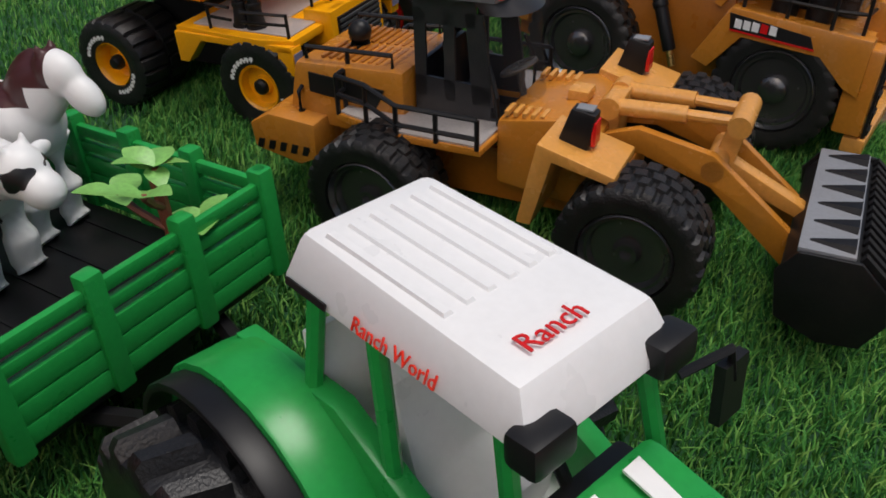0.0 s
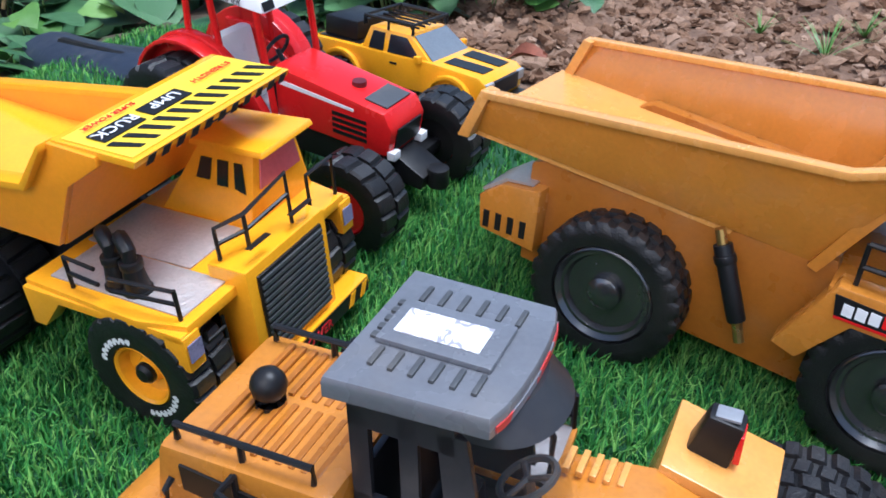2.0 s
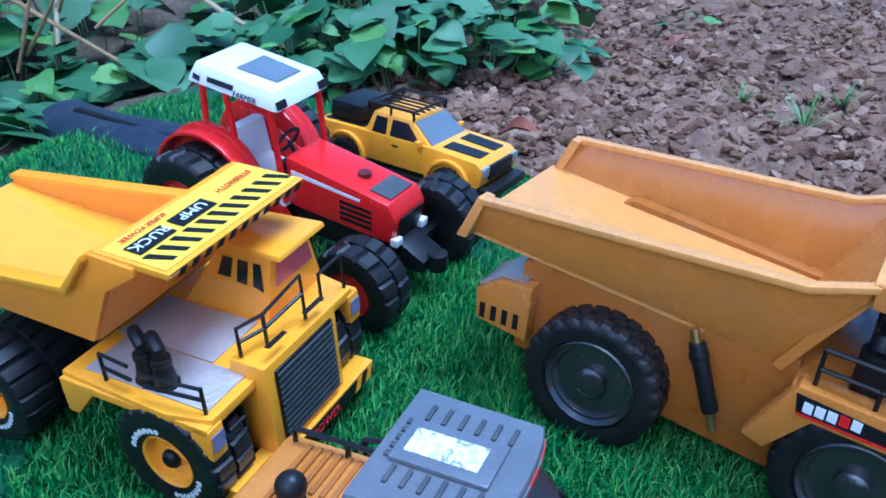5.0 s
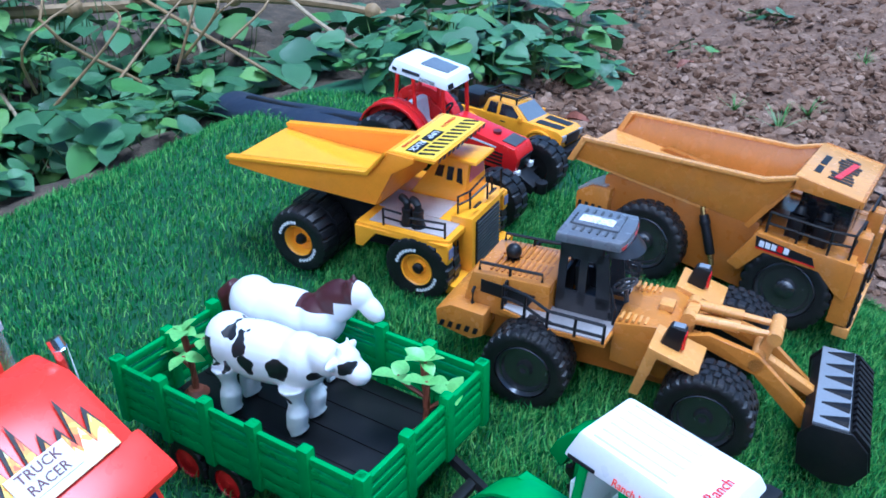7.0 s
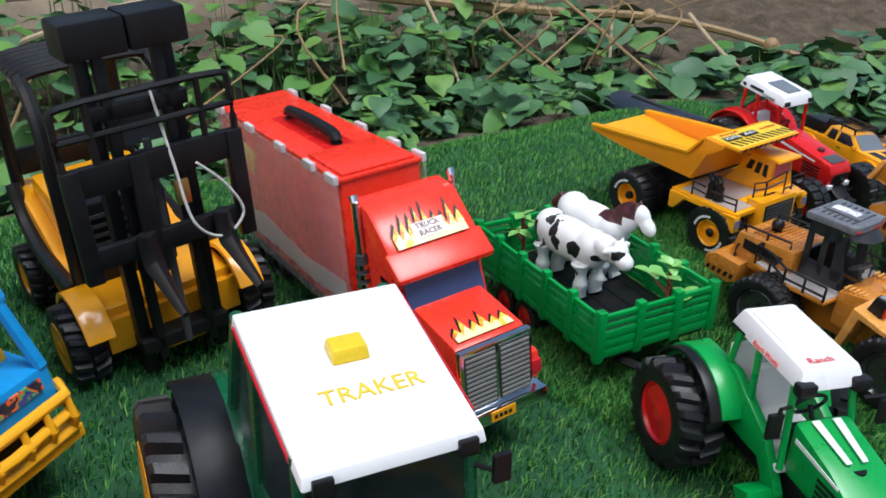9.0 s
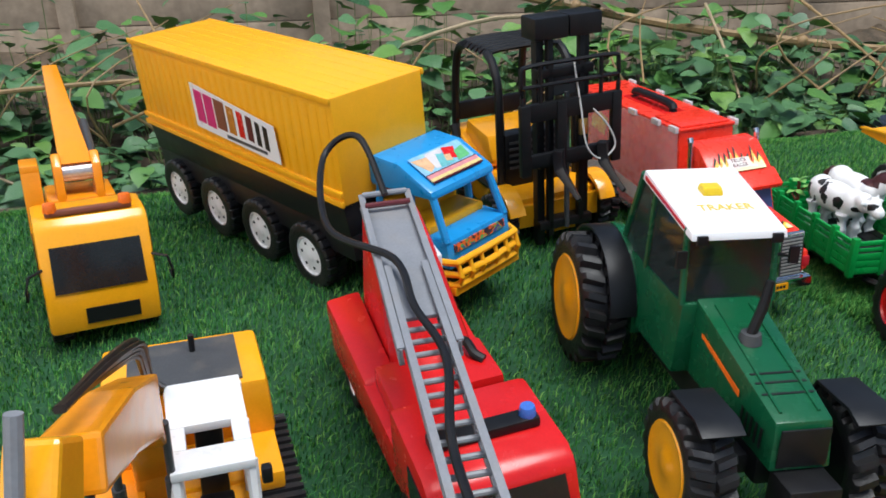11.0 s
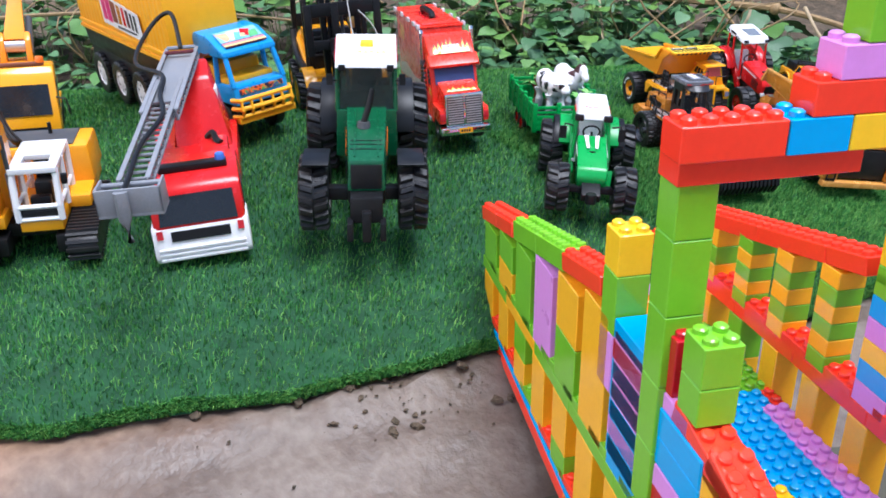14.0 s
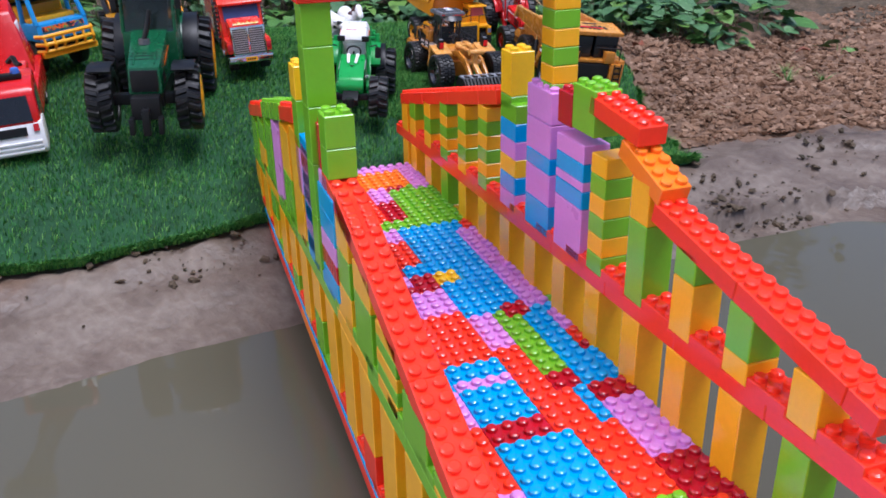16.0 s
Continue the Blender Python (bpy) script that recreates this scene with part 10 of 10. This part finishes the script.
def brick_mesh(nu, nv, h, c, studs=True):
    """A brick nu by nv studs, its low corner at the origin, with rounded edges and hollow-ended studs."""
    key = ("brick", nu, nv, round(h, 4), c, studs)
    if key in MESHES:
        return MESHES[key]
    bm = bm_new()
    g = 0.0003
    box(bm, g, nu * P_ - g, g, nv * P_ - g, 0, h - 0.0003)
    soften(bm, 0.0009, 1)
    if studs:
        for i in range(nu):
            for j in range(nv):
                c0 = ((i + 0.5) * P_, (j + 0.5) * P_)
                r, s, top = 0.0056, 12, h + 0.0048
                a = [2 * math.pi * k / s for k in range(s)]
                low = [bm.verts.new((c0[0] + r * math.cos(q), c0[1] + r * math.sin(q), h - 0.0006)) for q in a]
                mid = [bm.verts.new((c0[0] + r * math.cos(q), c0[1] + r * math.sin(q), top - 0.0013)) for q in a]
                hi = [bm.verts.new((c0[0] + (r - 0.0017) * math.cos(q), c0[1] + (r - 0.0017) * math.sin(q), top)) for q in a]
                for u, v in ((low, mid), (mid, hi)):
                    for k in range(s):
                        bm.faces.new((u[k], u[(k + 1) % s], v[(k + 1) % s], v[k]))
                bm.faces.new(hi)
    me = mesh_of("brick", bm, BRICK[c])
    MESHES[key] = me
    return me


bridge = thing("toy_bridge", pose(0.011, -0.001, 0, 0, 0, math.degrees(math.atan2(-0.471, 0.882))), "colourful toy brick bridge with studded deck over muddy pond", "toy bridge")


def section(name, label=""):
    ob = new(name)
    ob.empty_display_size = 0.02
    ob.parent = bridge
    if label:
        tagged(ob, label=label)
    return ob


def brick(host, s, n, z, nu, nv, c, h=H_, tilt=0.0, studs=True, lean=0.0):
    ob = new("brick", brick_mesh(nu, nv, h, c, studs))
    ob.parent = host
    ob.matrix_basis = pose(s, n, z, lean, -tilt, 0)
    return ob


def fill_deck():
    host = section("deck", "studded deck of mixed colours")
    rng = random.Random(11)
    U, V, u0 = 92, 15, 0.196
    v0 = -0.038
    z = -0.0605
    taken = {}
    def lay(u, v, nu, nv, c):
        cells = [(a, b) for a in range(u, u + nu) for b in range(v, v + nv)]
        if any(q in taken or q[0] >= U or q[1] >= V or q[1] < 0 for q in cells):
            return False
        for q in cells:
            taken[q] = c
        brick(host, u0 + u * P_, v0 + v * P_, z, nu, nv, c)
        return True
    known = [(0, 0, 2, 7, "p"), (0, 7, 2, 8, "p"), (2, 13, 6, 2, "p"), (2, 4, 5, 4, "t"), (2, 8, 5, 5, "t"), (2, 0, 5, 4, "r"), (8, 10, 10, 5, "g"), (7, 8, 4, 2, "p"), (11, 8, 5, 2, "d"), (8, 6, 8, 2, "r"), (7, 4, 3, 2, "b"), (16, 6, 2, 2, "g"), (16, 8, 2, 2, "g"),
             (18, 8, 2, 6, "b"), (20, 8, 4, 5, "b"), (24, 8, 4, 5, "b"), (18, 6, 3, 2, "p"), (21, 6, 5, 2, "r"), (20, 13, 8, 2, "p"), (18, 14, 2, 1, "r"), (28, 6, 3, 2, "d"), (28, 8, 2, 2, "y"), (26, 6, 2, 2, "b"), (28, 10, 2, 3, "b"), (30, 8, 6, 3, "b"), (30, 11, 5, 2, "b"), (28, 13, 8, 2, "p"), (31, 5, 4, 3, "p"), (35, 9, 2, 5, "d"), (37, 10, 8, 2, "g"), (37, 12, 6, 2, "b"), (37, 14, 3, 1, "p"),
             (36, 8, 5, 2, "p"), (35, 4, 7, 4, "r"), (41, 8, 6, 2, "r"), (42, 4, 2, 4, "b"), (44, 4, 1, 4, "p"), (43, 12, 4, 3, "b"), (45, 4, 4, 4, "b"), (45, 10, 2, 2, "d"), (47, 8, 4, 3, "r"), (45, 8, 2, 2, "p"), (49, 4, 2, 6, "r"), (47, 12, 2, 3, "d"), (49, 12, 6, 3, "p"), (51, 4, 8, 5, "b"), (51, 9, 7, 3, "r"), (55, 12, 4, 3, "d"), (59, 4, 4, 4, "b"), (59, 8, 5, 4, "p")]
    for k in known:
        lay(*k)
    kinds = [(4, 2), (2, 4), (4, 4), (2, 2), (6, 2), (8, 2), (3, 2), (2, 3), (1, 2), (2, 1), (1, 1)]
    for u in range(U):
        for v in range(V):
            if (u, v) in taken:
                continue
            ks = kinds[:6]
            rng.shuffle(ks)
            for nu, nv in ks + kinds[6:]:
                if lay(u, v, nu, nv, rng.choice("rbbppprdgtb")):
                    break
    # bearers under the deck
    for k in range(12):
        brick(host, u0 + k * 8 * P_, v0, z - H_, 8, 15, "brgo"[k % 4], studs=False)


def post(host, s, n, z0, z1, colours, nu=2, nv=2, studs=False):
    """A stack of bricks from z0 to z1, colours from the bottom up; a digit after a letter makes that brick as many times as high."""
    items = []
    for ch in colours:
        if ch.isdigit():
            items[-1][1] = int(ch)
        else:
            items.append([ch, 1])
    total = sum(w for _, w in items)
    z = z0
    for i, (c, w) in enumerate(items):
        h = (z1 - z0) * w / total
        brick(host, s, n, z, nu, nv, c, h, studs=studs and i == len(items) - 1)
        z += h


def rail_run(host, s0, z0, s1, z1, n, c, piece=8, nv=2, h=H_, colours=""):
    """Bricks end to end along a sloping line; z: their underside."""
    length = math.hypot(s1 - s0, z1 - z0)
    tilt = math.degrees(math.atan2(z1 - z0, s1 - s0))
    k, i = 0.0, 0
    while k < length - P_ * 0.5:
        nu = min(piece, max(1, round((length - k) / P_)))
        t = k / length
        brick(host, s0 + (s1 - s0) * t, n, z0 + (z1 - z0) * t, nu, nv, colours[i % len(colours)] if colours else c, h, tilt)
        k += nu * P_
        i += 1


def line(pts, s):
    for (a, za), (b, zb) in zip(pts, pts[1:]):
        if s <= b:
            return za + (zb - za) * (s - a) / (b - a)
    return pts[-1][1]


def bridge_side(n, left):
    host = section("left_railing" if left else "right_railing", "arched railing of stacked bricks")
    sp = 5 * P_
    top = [(0.135, 0.058), (0.60, 0.160)]
    down = [(0.775, 0.134), (1.50, -0.098)] if left else [(0.93, 0.158), (1.235, 0.092), (1.65, 0.002)]
    base = [(0.13, -0.104), (0.90, -0.176), (1.65, -0.24)]
    mid_z = [(0.13, -0.012), (1.65, -0.006)] if left else [(0.13, 0.000), (1.65, 0.062)]
    # base beams
    rail_run(host, 0.135, -0.104, 1.62, -0.236, n, "r", 8, colours="rrrt")
    rail_run(host, 0.135, -0.104 + H_, 1.62, -0.236 + H_, n, "b", 6, h=0.008, colours="bbb")
    # middle rail
    rail_run(host, 0.140, line(mid_z, 0.14), 1.60, line(mid_z, 1.6), n, "g" if left else "r", 8, colours="gogg" if left else "r", h=0.017)
    lower = ["o", "o", "og", "o", "go2", "o", "go", "o", "o", "ro2", "o", "o", "o2g", "o", "o", "go", "o", "o"]
    upper_l = ["g", "og", "g", "p", "go", "o", "bp", "b2p", "ogo", "g2o", "ogogo", "g", "og2", "g3o", "go", "o", "g", "o"]
    upper_r = ["og", "ogo", "gogog", "ogogo", "gogogo", "pbypbg", "b4p4b2p4", "p6b2pb2p2", "gogogo", "g2o", "o2g", "og2", "o", "og2", "go", "o", "g", "og"]
    s = 0.150 if left else 0.2225
    k = 0
    if not left:
        post(host, 0.178, n, line(base, 0.19) + H_ + 0.012, line(mid_z, 0.19), "o")
        post(host, 0.178, n, line(mid_z, 0.19) + 0.017, line(top, 0.19), "o")
    while s < 1.56:
        zb = line(base, s + P_) + H_ + 0.012
        zm = line(mid_z, s + P_)
        if zm > zb + 0.01:
            post(host, s, n, zb, zm, lower[k % len(lower)], 3 if left else 2)
        zt = line(top, s + P_) if s < 0.60 else (line(down, s + P_) if s > down[0][0] else (0.150 if left else 0.175))
        zu = zm + 0.017
        if zt > zu + 0.008 and (left or s < 1.22):
            wide = {5: 3, 6: 4, 7: 4}.get(k, 2) if not left else 4
            post(host, s, n, zu, zt, (upper_l if left else upper_r)[k % 18], wide)
        # studded spacers on the beams
        c = "rger"[k % 4] if left else "r"
        brick(host, s + 2 * P_, n, zb - 0.002, 3, 2, "rrgr"[k % 4], 0.012)
        brick(host, s + 2 * P_, n, zu - 0.001, 3, 2, "g" if left else "r", 0.012)
        s += sp
        k += 1
    # rising top rail, tower blocks, falling top rail
    if left:
        rail_run(host, 0.135, 0.058, 0.295, 0.095, n, "r", 5)
        rail_run(host, 0.295, 0.095, 0.475, 0.136, n, "g", 6, h=0.024)
        rail_run(host, 0.475, 0.138, 0.590, 0.163, n, "r", 8)
        post(host, 0.585, n, 0.080, 0.236, "p3g3y2", 2, 2, True)
        for q, (zz, cc) in enumerate(((0.02, "b"), (0.04, "p"), (0.06, "b"), (0.08, "b"), (0.10, "b"), (0.12, "d"), (0.14, "b"))):
            brick(host, 0.618, n, zz, 6, 2, cc, 0.0198, studs=False)
        for q, (zz, cc) in enumerate(((0.02, "b"), (0.042, "d"), (0.062, "p"), (0.084, "b"), (0.110, "b"))):
            brick(host, 0.712, n - 0.002, zz, 5, 2, cc, 0.026 if zz > 0.08 else 0.021, studs=False)
        brick(host, 0.700, n + 0.001, 0.150, 2, 2, "d", 0.050)
        brick(host, 0.742, n, 0.152, 2, 2, "g", 0.032, studs=False)
        brick(host, 0.742, n, 0.184, 2, 2, "g", 0.034)
        brick(host, 0.735, n, 0.134, 8, 2, "r", 0.022, -12)
        rail_run(host, 0.790, 0.131, 1.50, -0.098, n, "r", 8)
    else:
        rail_run(host, 0.175, 0.060, 0.600, 0.162, n, "r", 8)
        post(host, 0.615, n, 0.165, 0.236, "gy3", 2, 2, True)
        post(host, 0.2225 + 6 * sp, n, 0.1755, 0.212, "p", 4, 2, True)
        brick(host, 0.772, n, 0.186, 2, 2, "d", 0.036)
        brick(host, 0.805, n, 0.188, 3, 2, "g", 0.048)
        rail_run(host, 0.840, 0.212, 0.940, 0.202, n, "r", 7)
        rail_run(host, 0.900, 0.186, 0.972, 0.160, n, "t", 6)
        rail_run(host, 0.965, 0.143, 1.240, 0.094, n, "r", 8)


def bridge_gate():
    host = section("gate", "brick gateway over the deck")
    post(host, 0.690, -0.070, 0.030, 0.338, "g" * 5, 2, 2)
    post(host, 0.714, 0.196, 0.060, 0.338, "ogogogogogogog", 2, 2)
    z = 0.3385
    brick(host, 0.694, -0.074, z - H_, 2, 9, "r", H_, studs=False)
    brick(host, 0.712, 0.110, z - H_, 2, 8, "t", H_, studs=False)
    for v, w, c in ((-0.078, 5, "r"), (0.001, 3, "b"), (0.048, 3, "y"), (0.095, 3, "b"), (0.142, 6, "r")):
        brick(host, 0.702, v, z, 2, w, c, 0.026)
    brick(host, 0.702, 0.016, z + 0.026, 2, 7, "r", 0.024)
    brick(host, 0.702, 0.032, z + 0.050, 2, 5, "p", 0.024)
    brick(host, 0.702, 0.048, z + 0.074, 2, 3, "g", 0.040)
    brick(host, 0.702, 0.056, z + 0.114, 2, 2, "g", 0.030)


fill_deck()
bridge_side(-0.0645, True)
bridge_side(0.190, False)
bridge_gate()
